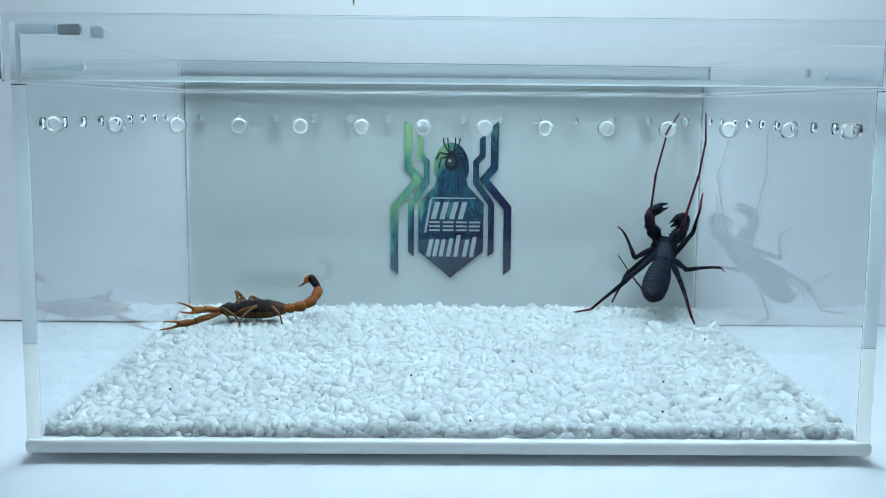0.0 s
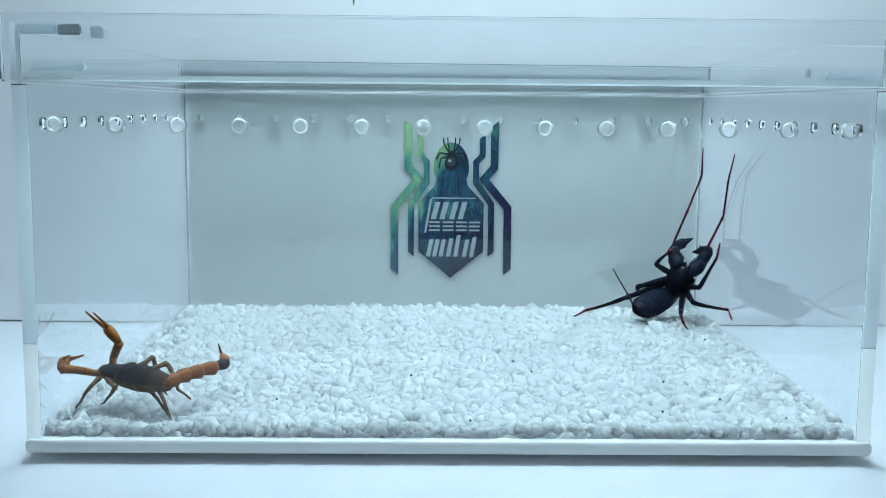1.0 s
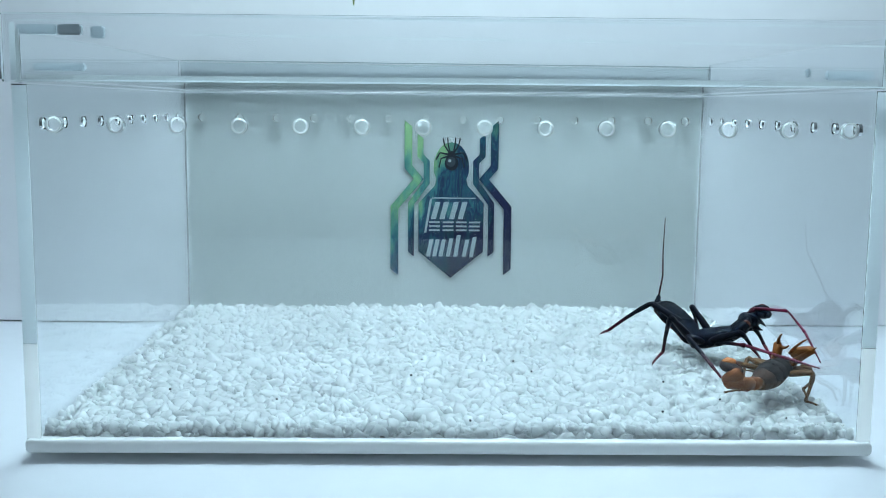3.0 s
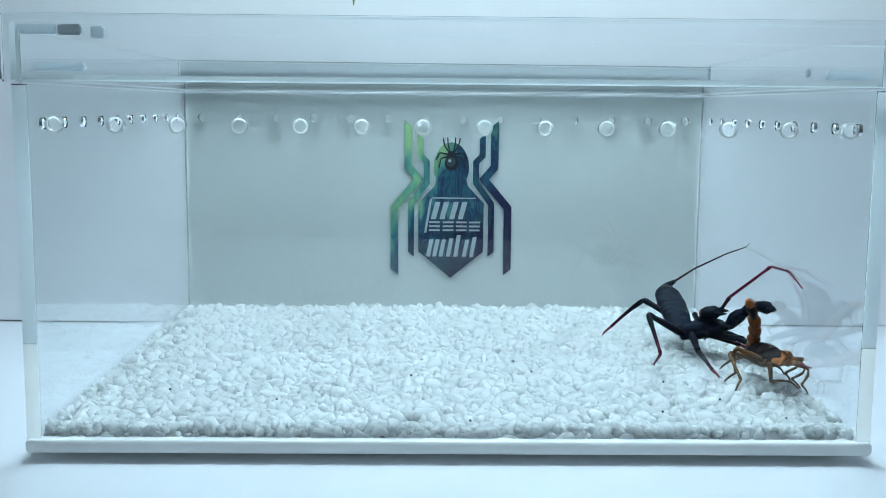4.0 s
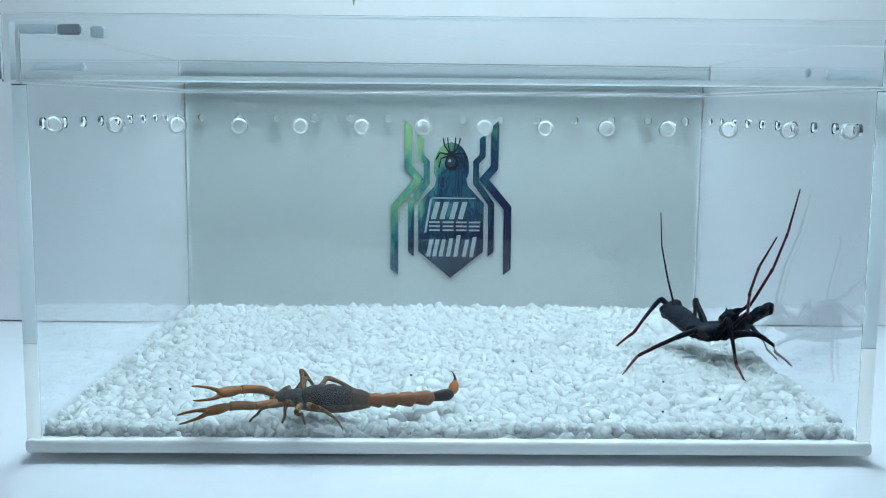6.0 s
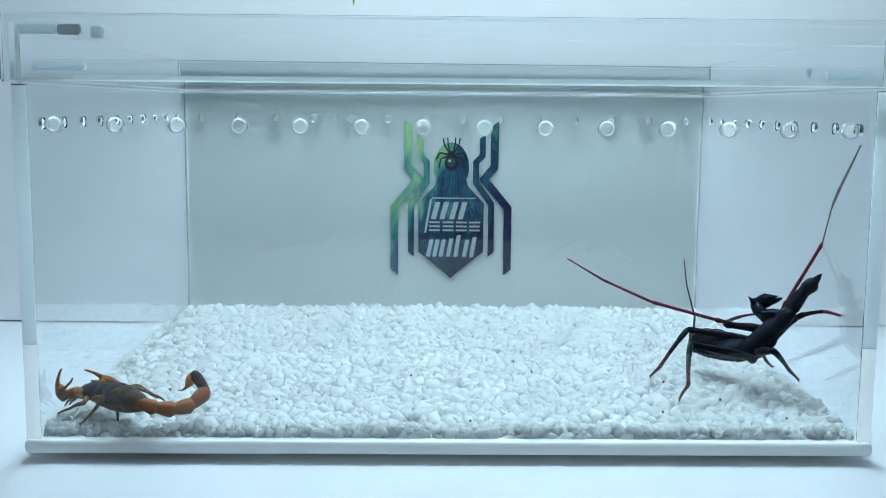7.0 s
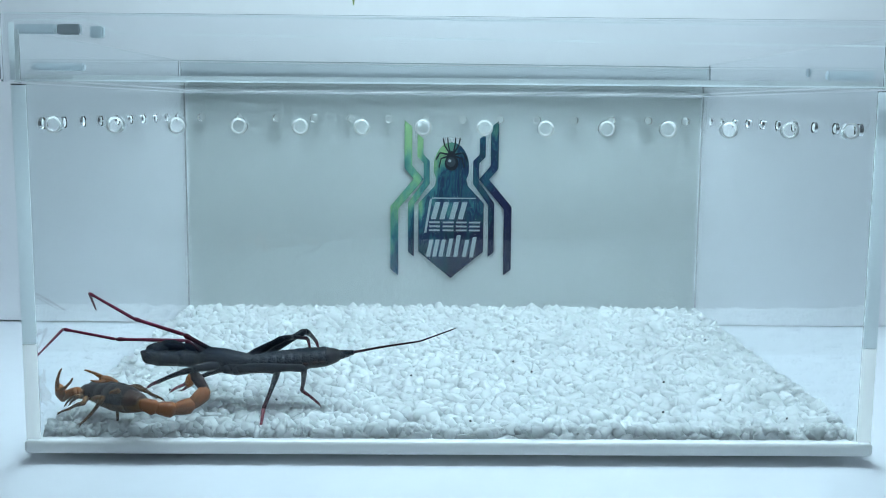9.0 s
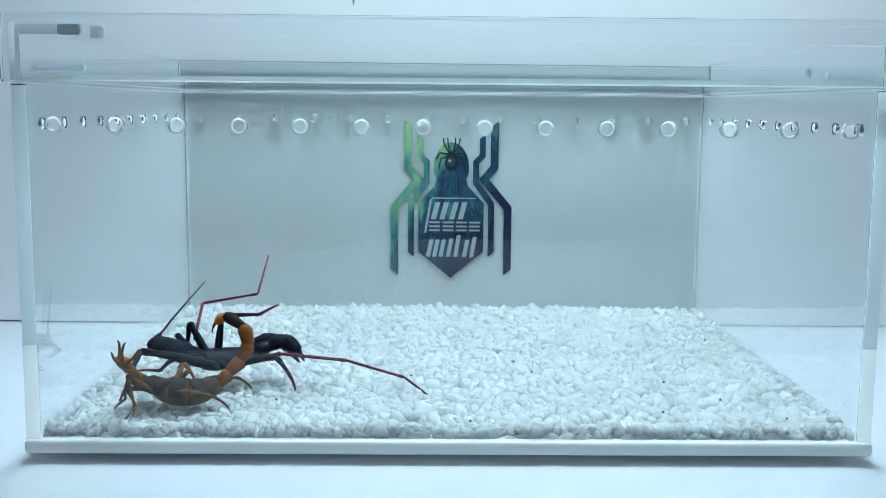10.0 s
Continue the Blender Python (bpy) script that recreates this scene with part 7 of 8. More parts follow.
    whip_at(4.20, (-0.0, 0.0, 1.0),
            [(132.7, 126.0, 21.0), (110.7, 126.0, 20.3), (110.1, 135.9, 25.0), (109.4, 145.8, 29.8), (108.7, 155.7, 34.6), (109.1, 150.3, 32.0)],
            [(118.7, 150.3, 43.5), (131.3, 150.3, 51.6), (139.8, 139.7, 58.0)],
            [(138.8, 130.0, 25.7), (142.8, 123.9, 31.0), (143.7, 111.0, 34.8)],
            [(124.4, 119.0, 24.1), (118.3, 115.3, 29.6), (129.6, 109.1, 33.6)],
            [(136.4, 128.3, 35.9), (142.1, 106.1, 49.3), (144.0, 82.1, 53.5), (144.0, 60.6, 48.5)],
            [(128.2, 102.2, 24.3), (131.2, 75.9, 25.3), (133.3, 51.5, 27.0), (135.0, 29.7, 29.1)],
            dict(L2=[(140.3, 123.5, 15.8), (142.6, 106.1, 11.2), (143.4, 97.2, 11.1)], L3=[(121.3, 142.3, 24.0), (127.8, 158.7, 13.5), (127.2, 150.0, 11.0)], L4=[(95.2, 137.4, 31.9), (82.6, 153.3, 14.9), (78.3, 151.2, 11.7)], R2=[(133.0, 107.1, 19.5), (139.8, 90.5, 16.5), (141.8, 82.0, 14.4)], R3=[(111.0, 96.4, 16.5), (112.4, 76.3, 13.0), (113.7, 67.6, 11.5)], R4=[(89.8, 100.4, 31.8), (90.4, 76.8, 19.8), (89.8, 86.1, 12.2)]))
    whip_at(4.50, (-0.1, -0.0, 1.0),
            [(128.2, 107.4, 23.8), (111.3, 121.3, 18.6), (110.3, 129.4, 23.4), (109.2, 137.5, 28.3), (108.2, 145.6, 33.2), (107.6, 149.9, 35.7)],
            [(120.3, 148.2, 46.2), (129.3, 139.0, 56.5), (140.9, 130.3, 64.5)],
            [(134.5, 108.9, 30.6), (139.8, 105.2, 36.8), (146.8, 93.6, 36.2)],
            [(120.6, 112.1, 24.6), (116.2, 118.3, 29.5), (128.6, 123.4, 31.0)],
            [(129.6, 110.2, 38.2), (143.2, 90.7, 50.1), (141.5, 66.3, 48.6), (140.4, 43.9, 43.7)],
            [(108.4, 94.0, 29.6), (88.2, 83.9, 43.4), (74.7, 65.7, 52.8), (66.5, 49.2, 66.5)],
            dict(L2=[(140.0, 122.6, 16.3), (141.5, 105.1, 11.8), (144.0, 96.4, 11.3)], L3=[(120.6, 139.4, 24.5), (127.1, 155.8, 14.1), (126.4, 147.2, 11.6)], L4=[(92.5, 124.2, 34.6), (80.3, 140.5, 17.6), (78.3, 150.8, 11.7)], R2=[(133.0, 104.5, 20.0), (139.7, 87.8, 17.2), (140.9, 79.1, 15.2)], R3=[(108.8, 93.7, 18.2), (110.4, 73.5, 14.7), (112.9, 65.4, 11.9)], R4=[(89.5, 98.7, 32.1), (89.5, 74.8, 20.7), (89.3, 83.8, 12.8)]))
    whip_at(4.70, (-0.1, -0.0, 1.0),
            [(132.7, 122.7, 21.1), (110.8, 121.3, 19.4), (109.7, 131.3, 23.9), (108.6, 141.3, 28.4), (107.5, 151.3, 33.0), (106.9, 156.7, 35.4)],
            [(119.3, 156.7, 43.9), (130.3, 156.7, 54.1), (141.5, 151.4, 62.5)],
            [(137.6, 126.7, 26.9), (142.1, 121.6, 32.8), (143.8, 108.8, 36.7)],
            [(124.0, 118.7, 24.2), (115.9, 118.7, 28.1), (127.7, 118.7, 34.6)],
            [(139.3, 127.3, 33.3), (142.5, 101.6, 38.8), (143.9, 77.4, 42.2), (143.9, 55.9, 37.9)],
            [(113.9, 104.1, 27.2), (96.6, 86.2, 35.9), (83.4, 69.2, 47.7), (75.9, 48.5, 47.0)],
            dict(L2=[(139.8, 120.8, 15.9), (140.7, 103.1, 12.3), (143.6, 94.6, 11.6)], L3=[(120.2, 139.2, 24.6), (127.0, 155.6, 14.2), (126.4, 146.9, 11.7)], L4=[(92.3, 123.6, 34.7), (80.2, 139.9, 17.7), (78.2, 150.2, 11.9)], R2=(146.8, 93.5, 9.4), R3=[(108.8, 93.6, 17.9), (111.1, 73.6, 14.0), (112.9, 65.1, 12.1)], R4=[(89.3, 98.1, 32.0), (89.7, 74.2, 20.5), (89.2, 83.4, 12.9)]))
    whip_at(5.00, (-0.0, -0.0, 1.0),
            [(127.1, 107.0, 23.9), (110.5, 121.3, 18.6), (109.4, 129.3, 23.5), (108.2, 137.4, 28.5), (107.1, 145.4, 33.4), (106.5, 149.6, 36.0)],
            [(115.7, 155.2, 48.5), (124.8, 154.5, 62.3), (137.6, 161.4, 70.1)],
            [(132.8, 106.3, 29.8), (138.5, 100.2, 33.1), (144.3, 88.2, 31.0)],
            [(121.0, 112.7, 24.5), (115.9, 119.6, 27.1), (128.3, 124.1, 29.5)],
            [(132.0, 110.8, 36.8), (144.8, 87.7, 36.9), (140.2, 63.8, 33.6), (135.5, 41.5, 31.0)],
            [(108.2, 93.2, 29.2), (97.5, 70.1, 36.8), (92.5, 46.6, 32.4), (87.2, 24.9, 26.7)],
            dict(L2=[(139.5, 118.1, 15.4), (139.4, 100.0, 13.0), (142.9, 91.8, 12.1)], L3=[(119.7, 139.0, 24.6), (126.9, 155.1, 14.3), (126.2, 146.5, 11.8)], L4=[(92.2, 122.7, 34.9), (80.0, 139.1, 17.9), (78.0, 149.3, 12.0)], R2=[(131.8, 104.2, 19.9), (142.5, 90.8, 13.9), (147.4, 85.0, 9.0)], R3=[(108.7, 93.4, 17.5), (112.0, 73.7, 13.0), (113.0, 64.8, 12.3)], R4=[(89.2, 97.2, 31.9), (90.0, 73.4, 20.3), (89.1, 82.9, 13.0)]))
    whip_at(5.20, (0.1, -0.0, 1.0),
            [(130.1, 133.1, 19.7), (108.3, 133.4, 22.9), (106.7, 143.4, 27.3), (105.1, 153.4, 31.7), (103.5, 163.3, 36.1), (104.4, 157.9, 33.7)],
            [(112.4, 158.2, 46.4), (118.9, 158.4, 59.9), (129.0, 158.7, 71.0)],
            [(136.5, 137.1, 24.2), (141.8, 132.1, 29.6), (144.2, 119.0, 31.7)],
            [(122.6, 124.9, 23.4), (115.3, 120.5, 26.4), (123.1, 110.4, 31.0)],
            [(139.6, 132.1, 28.1), (144.2, 107.9, 38.3), (144.2, 84.1, 44.1), (144.2, 62.9, 50.2)],
            [(112.4, 111.9, 18.5), (113.1, 86.2, 11.8), (112.9, 62.2, 8.3), (112.7, 40.5, 7.7)],
            dict(L2=[(137.3, 115.3, 17.1), (138.6, 97.6, 13.5), (143.8, 94.0, 11.6)], L3=[(118.4, 136.6, 27.6), (125.8, 152.6, 17.1), (126.4, 149.5, 12.9)], L4=[(93.6, 131.1, 33.2), (81.5, 147.5, 16.2), (78.1, 149.5, 12.0)], R2=(146.9, 118.1, 9.8), R3=[(106.5, 93.3, 17.5), (111.8, 74.1, 13.4), (113.1, 65.3, 12.2)], R4=(69.0, 97.8, 9.2)))
    whip_at(5.50, (0.0, 0.0, 1.0),
            [(119.7, 104.5, 24.1), (105.7, 121.2, 18.6), (105.3, 129.5, 23.3), (104.8, 137.7, 27.9), (104.4, 146.0, 32.6), (104.1, 150.3, 35.1)],
            [(106.9, 152.0, 51.2), (112.5, 159.0, 65.1), (122.3, 169.1, 73.8)],
            [(128.0, 112.2, 28.1), (135.9, 112.8, 32.5), (143.9, 102.0, 32.0)],
            [(116.8, 111.0, 22.7), (114.8, 119.2, 25.8), (119.6, 107.2, 29.6)],
            [(132.4, 113.9, 33.4), (151.7, 102.5, 47.5), (157.3, 82.6, 60.6), (158.5, 65.9, 76.3)],
            [(105.2, 90.7, 27.7), (85.3, 73.2, 29.3), (78.1, 49.9, 31.6), (69.9, 28.6, 34.0)],
            dict(L2=[(133.9, 111.1, 19.7), (137.5, 94.0, 14.4), (145.0, 97.3, 10.8)], L3=[(116.6, 133.0, 32.1), (124.2, 148.7, 21.3), (126.6, 154.1, 14.5)], L4=[(95.7, 143.7, 30.6), (83.7, 160.1, 13.5), (78.1, 149.6, 12.0)], R2=[(124.9, 104.4, 23.6), (138.5, 97.6, 13.7), (144.3, 94.2, 7.6)], R3=[(103.1, 93.0, 17.5), (111.5, 74.6, 14.0), (113.3, 66.1, 12.0)], R4=[(82.8, 94.4, 25.8), (71.1, 71.9, 18.1), (66.3, 81.8, 13.2)]))
    whip_at(5.70, (0.1, 0.0, 1.0),
            [(131.3, 129.1, 18.4), (109.5, 129.0, 21.6), (108.1, 139.3, 25.2), (106.8, 149.6, 28.8), (105.4, 159.9, 32.4), (106.2, 154.2, 30.4)],
            [(106.0, 154.2, 45.4), (104.5, 154.2, 60.4), (105.3, 154.2, 75.4)],
            [(137.2, 133.1, 23.5), (144.0, 129.0, 27.6), (144.1, 116.0, 31.4)],
            [(124.8, 121.0, 23.5), (116.9, 116.6, 23.7), (120.8, 105.4, 30.1)],
            [(139.3, 126.2, 27.8), (144.1, 101.4, 35.9), (144.1, 77.4, 40.8), (144.1, 55.7, 44.6)],
            [(114.7, 107.6, 22.7), (102.2, 85.2, 29.3), (93.8, 63.3, 36.3), (93.0, 41.4, 38.4)],
            dict(L2=(145.7, 106.6, 9.6), L4=(79.2, 155.8, 10.9), R2=(151.7, 107.3, 9.3), R3=(117.5, 81.9, 8.9), R4=(69.1, 98.3, 9.3)))
    whip_at(6.20, (-0.2, -0.0, 1.0),
            [(140.7, 104.7, 26.3), (119.6, 101.4, 21.7), (116.5, 111.9, 22.5), (113.5, 122.3, 23.4), (110.5, 132.8, 24.2), (112.2, 127.1, 23.8)],
            [(107.4, 127.1, 37.9), (103.1, 127.1, 52.2), (100.4, 127.1, 66.9)],
            [(143.2, 103.0, 31.0), (143.2, 94.9, 34.7), (143.2, 82.6, 40.0)],
            [(134.3, 95.8, 29.4), (128.5, 90.6, 33.8), (133.6, 79.5, 39.3)],
            [(143.2, 107.6, 40.5), (143.2, 95.3, 63.9), (143.2, 86.5, 86.6), (143.2, 84.4, 108.4)],
            [(141.9, 87.8, 38.2), (143.2, 67.7, 55.2), (143.2, 50.2, 72.2), (143.2, 38.6, 90.7)],
            dict(L2=(159.1, 111.1, 10.5), L4=(82.9, 111.5, 10.5), R2=(160.1, 91.8, 9.9), R3=(132.4, 75.2, 9.5), R4=(80.2, 68.2, 9.3)))
    whip_at(6.80, (-0.7, 0.0, 0.7),
            [(139.3, 55.0, 47.0), (124.9, 55.8, 30.9), (119.9, 65.1, 28.7), (114.8, 74.5, 26.5), (109.7, 83.9, 24.2), (107.1, 88.9, 23.0)],
            [(106.0, 98.6, 34.1), (102.3, 107.6, 45.2), (99.9, 116.6, 56.7)],
            [(141.7, 52.6, 50.9), (141.7, 44.3, 54.0), (141.7, 31.8, 58.5)],
            [(141.5, 44.3, 50.1), (141.6, 36.4, 54.0), (141.7, 23.9, 58.7)],
            [(128.0, 73.5, 52.8), (129.8, 87.5, 74.7), (130.2, 100.2, 95.2), (121.4, 111.7, 111.4)],
            [(130.7, 39.6, 56.6), (129.2, 24.4, 77.8), (123.8, 10.2, 96.5), (115.3, 0.5, 111.7)],
            dict(L2=(142.2, 99.2, 37.7), L3=(142.4, 87.1, 11.0), L4=(85.5, 71.0, 10.6), R2=(148.3, 30.4, 69.0), R3=(146.5, 66.1, 10.5), R4=(90.6, 40.7, 9.8)))
    whip_at(7.00, (-0.5, -0.2, 0.9),
            [(131.2, 46.7, 40.0), (121.9, 60.0, 24.4), (117.8, 68.6, 24.2), (113.8, 77.2, 24.0), (109.7, 85.8, 23.8), (107.6, 90.3, 23.7)],
            [(111.8, 105.0, 30.0), (110.3, 115.7, 42.4), (111.5, 128.1, 53.3)],
            [(127.7, 57.4, 39.6), (126.4, 65.1, 44.0), (134.6, 55.3, 48.2)],
            [(133.5, 43.8, 44.8), (138.0, 43.5, 52.6), (141.3, 33.0, 60.4)],
            [(109.5, 63.7, 37.2), (84.5, 70.1, 43.2), (66.8, 85.8, 49.7), (53.3, 103.1, 56.5)],
            [(134.1, 49.4, 47.8), (146.2, 47.4, 71.3), (151.9, 40.2, 94.0), (152.1, 24.0, 110.4)],
            dict(L2=[(113.7, 62.5, 35.3), (122.4, 78.5, 34.9), (130.8, 76.2, 37.2)], L3=[(133.2, 76.1, 22.4), (141.2, 92.4, 12.8), (141.1, 83.4, 12.5)], L4=[(102.4, 79.8, 29.6), (86.9, 62.3, 17.0), (85.4, 72.3, 10.6)], R2=[(136.8, 46.6, 41.6), (141.4, 29.9, 47.4), (144.9, 21.6, 47.3)], R3=[(124.2, 32.5, 31.3), (135.2, 45.8, 20.2), (140.9, 50.4, 15.1)], R4=[(94.6, 43.1, 31.4), (88.5, 19.4, 21.3), (87.3, 28.1, 13.1)]))
    whip_at(7.20, (-0.0, -0.0, 1.0),
            [(130.0, 61.2, 24.6), (111.6, 49.8, 24.1), (110.9, 60.5, 23.3), (110.2, 71.3, 22.4), (109.4, 82.1, 21.6), (109.0, 88.0, 21.2)],
            [(114.8, 97.7, 30.6), (118.5, 107.0, 41.4), (123.2, 116.1, 52.2)],
            [(120.2, 64.0, 29.4), (127.2, 64.0, 34.7), (137.8, 64.0, 42.9)],
            [(134.6, 57.4, 32.2), (139.9, 52.7, 37.6), (141.9, 39.6, 38.7)],
            [(107.2, 73.3, 28.9), (87.0, 88.1, 36.0), (70.7, 101.3, 48.0), (54.2, 112.7, 56.2)],
            [(133.5, 39.8, 35.1), (141.6, 15.0, 35.7), (139.4, 0.2, 16.8), (137.4, 0.1, 8.9)],
            dict(L2=(154.1, 47.4, 16.3), L3=(90.4, 39.4, 9.8), L4=(85.4, 70.4, 10.7), R2=(140.7, 22.6, 9.2), R4=(80.7, 13.0, 9.2)))
    whip_at(7.35, (-0.0, 0.1, 1.0),
            [(111.5, 27.8, 27.9), (108.9, 49.2, 26.1), (110.0, 60.0, 25.5), (111.0, 70.8, 24.9), (112.1, 81.5, 24.2), (112.7, 87.3, 23.9)],
            [(119.7, 96.1, 33.6), (125.6, 104.3, 44.2), (131.4, 112.5, 55.1)],
            [(117.6, 26.8, 35.4), (117.8, 24.0, 43.8), (105.3, 19.6, 43.6)],
            [(103.6, 24.8, 34.3), (97.3, 21.2, 39.4), (105.5, 12.1, 44.6)],
            [(127.2, 47.3, 35.7), (141.5, 40.6, 56.4), (141.5, 20.5, 69.9), (141.5, 3.4, 83.1)],
            [(89.7, 27.2, 34.3), (65.8, 17.8, 38.4), (43.6, 8.7, 40.5), (23.7, 0.1, 42.3)],
            dict(L2=(136.2, 12.0, 8.9), L3=(153.7, 60.8, 10.4), R2=(84.1, 12.6, 8.9), R3=(76.9, 51.4, 10.2), R4=(82.4, 92.7, 11.3)))
    whip_at(7.50, (-0.0, -0.1, 1.0),
            [(103.2, 28.6, 26.6), (107.5, 50.6, 28.0), (109.7, 59.8, 27.3), (111.9, 69.1, 26.7), (114.1, 78.3, 26.0), (115.3, 83.1, 25.6)],
            [(123.8, 93.8, 34.9), (131.8, 104.0, 45.1), (139.9, 114.5, 54.9)],
            [(112.6, 28.7, 33.2), (117.0, 27.1, 40.9), (106.0, 20.8, 45.4)],
            [(93.3, 33.1, 32.0), (87.5, 28.4, 36.9), (94.1, 17.3, 40.7)],
            [(123.9, 38.1, 42.3), (139.3, 28.4, 61.5), (144.9, 14.1, 80.6), (144.6, -2.8, 96.2)],
            [(81.8, 50.8, 25.2), (58.3, 38.6, 24.6), (38.0, 24.9, 23.5), (21.3, 9.2, 23.7)],
            dict(L2=[(127.3, 32.8, 26.5), (130.8, 18.1, 16.4), (136.4, 14.2, 10.6)], L3=[(123.9, 29.1, 32.6), (138.1, 38.3, 21.0), (144.2, 41.4, 15.2)], L4=[(121.9, 74.0, 32.7), (135.2, 91.9, 18.3), (140.9, 99.2, 10.7)], R2=[(86.2, 31.3, 20.8), (87.6, 17.2, 9.3), (84.4, 10.2, 4.6)], R3=[(83.2, 37.3, 30.4), (74.3, 48.9, 16.1), (66.2, 51.4, 13.1)], R4=[(97.7, 78.2, 27.9), (85.6, 96.9, 13.5), (80.5, 86.0, 13.6)]))
    whip_at(7.80, (-0.0, -0.1, 1.0),
            [(101.0, 35.4, 27.8), (105.8, 56.4, 29.1), (108.5, 66.9, 28.4), (111.0, 77.4, 27.7), (113.7, 87.9, 27.1), (115.1, 93.7, 26.7)],
            [(120.3, 105.4, 34.0), (125.6, 116.6, 42.0), (130.9, 127.9, 50.0)],
            [(108.6, 35.4, 35.5), (110.0, 35.4, 44.2), (98.5, 35.4, 50.9)],
            [(92.7, 37.1, 34.8), (85.7, 37.1, 40.1), (95.0, 37.1, 49.7)],
            [(114.5, 43.4, 44.9), (125.7, 46.6, 68.2), (132.3, 49.4, 91.3), (141.3, 52.1, 110.9)],
            [(82.2, 37.4, 37.0), (58.9, 29.9, 46.0), (39.9, 22.6, 59.0), (24.1, 15.9, 72.3)],
            dict(L2=(128.1, 72.5, 48.6), L3=(141.4, 29.6, 9.2), L4=(150.7, 58.9, 10.3), R2=(70.2, 73.5, 30.7), R3=(68.1, 57.4, 10.2), R4=(77.1, 77.8, 10.8)))
    whip_at(8.00, (0.1, 0.1, 1.0),
            [(72.8, 13.1, 31.7), (88.1, 29.0, 27.4), (93.5, 36.7, 26.3), (99.0, 44.4, 25.3), (104.4, 52.1, 24.2), (107.3, 56.2, 23.7)],
            [(110.9, 62.0, 38.7), (119.1, 73.4, 47.3), (126.7, 83.8, 57.6)],
            [(68.2, 13.0, 33.1), (59.5, 14.9, 34.5), (65.5, 26.7, 37.2)],
            [(76.6, 16.5, 37.5), (81.7, 18.6, 44.6), (68.9, 20.3, 40.8)],
            [(63.9, 22.0, 30.3), (37.9, 23.8, 25.6), (20.8, 39.4, 17.5), (3.9, 23.7, 17.6)],
            [(90.5, 24.3, 44.7), (75.6, 10.8, 61.9), (60.2, 29.8, 60.6), (46.7, 48.4, 62.1)],
            dict(L2=[(67.6, 18.8, 24.8), (55.6, 11.5, 13.3), (49.9, 8.6, 6.9)], L3=[(104.4, 15.7, 34.2), (113.6, 26.7, 19.5), (121.6, 27.4, 15.4)], L4=[(110.8, 42.0, 35.2), (126.7, 43.2, 14.0), (136.9, 48.4, 10.8)], R2=[(73.1, 40.9, 23.5), (73.2, 57.9, 16.9), (73.6, 66.1, 13.1)], R4=[(105.8, 45.9, 34.6), (102.4, 21.2, 43.5), (108.0, 31.1, 47.4)]))
    whip_at(8.20, (0.1, -0.0, 1.0),
            [(42.9, 36.9, 23.4), (64.3, 34.2, 22.0), (74.6, 37.1, 23.3), (84.9, 40.1, 24.7), (95.2, 42.9, 25.9), (100.8, 44.6, 26.6)],
            [(107.2, 53.8, 36.1), (116.3, 61.0, 45.4), (125.0, 68.2, 54.7)],
            [(38.0, 26.8, 25.1), (32.5, 20.3, 27.4), (25.6, 10.5, 32.9)],
            [(40.2, 34.7, 27.2), (35.5, 28.1, 30.7), (27.9, 17.2, 31.2)],
            [(36.5, 44.4, 27.8), (15.3, 59.4, 26.1), (-4.8, 72.6, 24.0), (-22.9, 84.3, 23.8)],
            [(55.3, 31.5, 37.9), (33.4, 20.3, 46.1), (12.1, 9.5, 49.6), (-6.8, -0.8, 49.1)],
            dict(L2=(18.1, 41.0, 10.2), L3=(59.6, 9.8, 9.4), L4=(116.5, 24.6, 9.8), R2=(43.4, 69.4, 11.0)))
    whip_at(8.50, (0.0, -0.0, 1.0),
            [(-2.9, 42.9, 23.2), (19.4, 40.0, 22.3), (28.7, 41.6, 23.5), (38.0, 43.1, 24.7), (47.3, 44.7, 25.9), (52.2, 45.5, 26.6)],
            [(63.0, 35.8, 34.3), (73.8, 25.5, 41.4), (83.5, 15.6, 50.3)],
            [(-7.8, 33.1, 19.8), (-15.3, 28.2, 19.8), (-19.8, 16.4, 24.6)],
            [(-9.6, 44.7, 24.2), (-18.5, 43.4, 23.5), (-21.8, 30.4, 21.8)],
            [(-11.1, 43.7, 24.8), (-35.1, 53.6, 19.3), (-58.3, 56.5, 11.9), (-70.2, 37.2, 15.7)],
            [(-11.1, 45.4, 24.9), (-28.4, 25.4, 27.4), (-47.7, 11.2, 32.5), (-57.3, 24.8, 16.5)],
            dict(L2=[(12.2, 20.4, 27.6), (-3.1, 24.1, 18.3), (-11.1, 24.2, 14.3)], L3=[(27.4, 25.4, 21.6), (19.6, 9.3, 11.6), (21.2, 1.7, 7.1)], L4=[(44.9, 30.9, 22.5), (67.0, 18.8, 14.4), (78.4, 21.3, 11.6)], R2=[(-5.5, 55.1, 27.3), (-16.9, 51.2, 13.6), (-22.5, 44.8, 10.5)], R3=[(16.7, 62.0, 32.0), (13.5, 78.1, 19.6), (11.8, 83.4, 12.6)], R4=[(35.1, 66.8, 33.0), (35.5, 88.5, 17.8), (32.1, 77.6, 14.2)]))
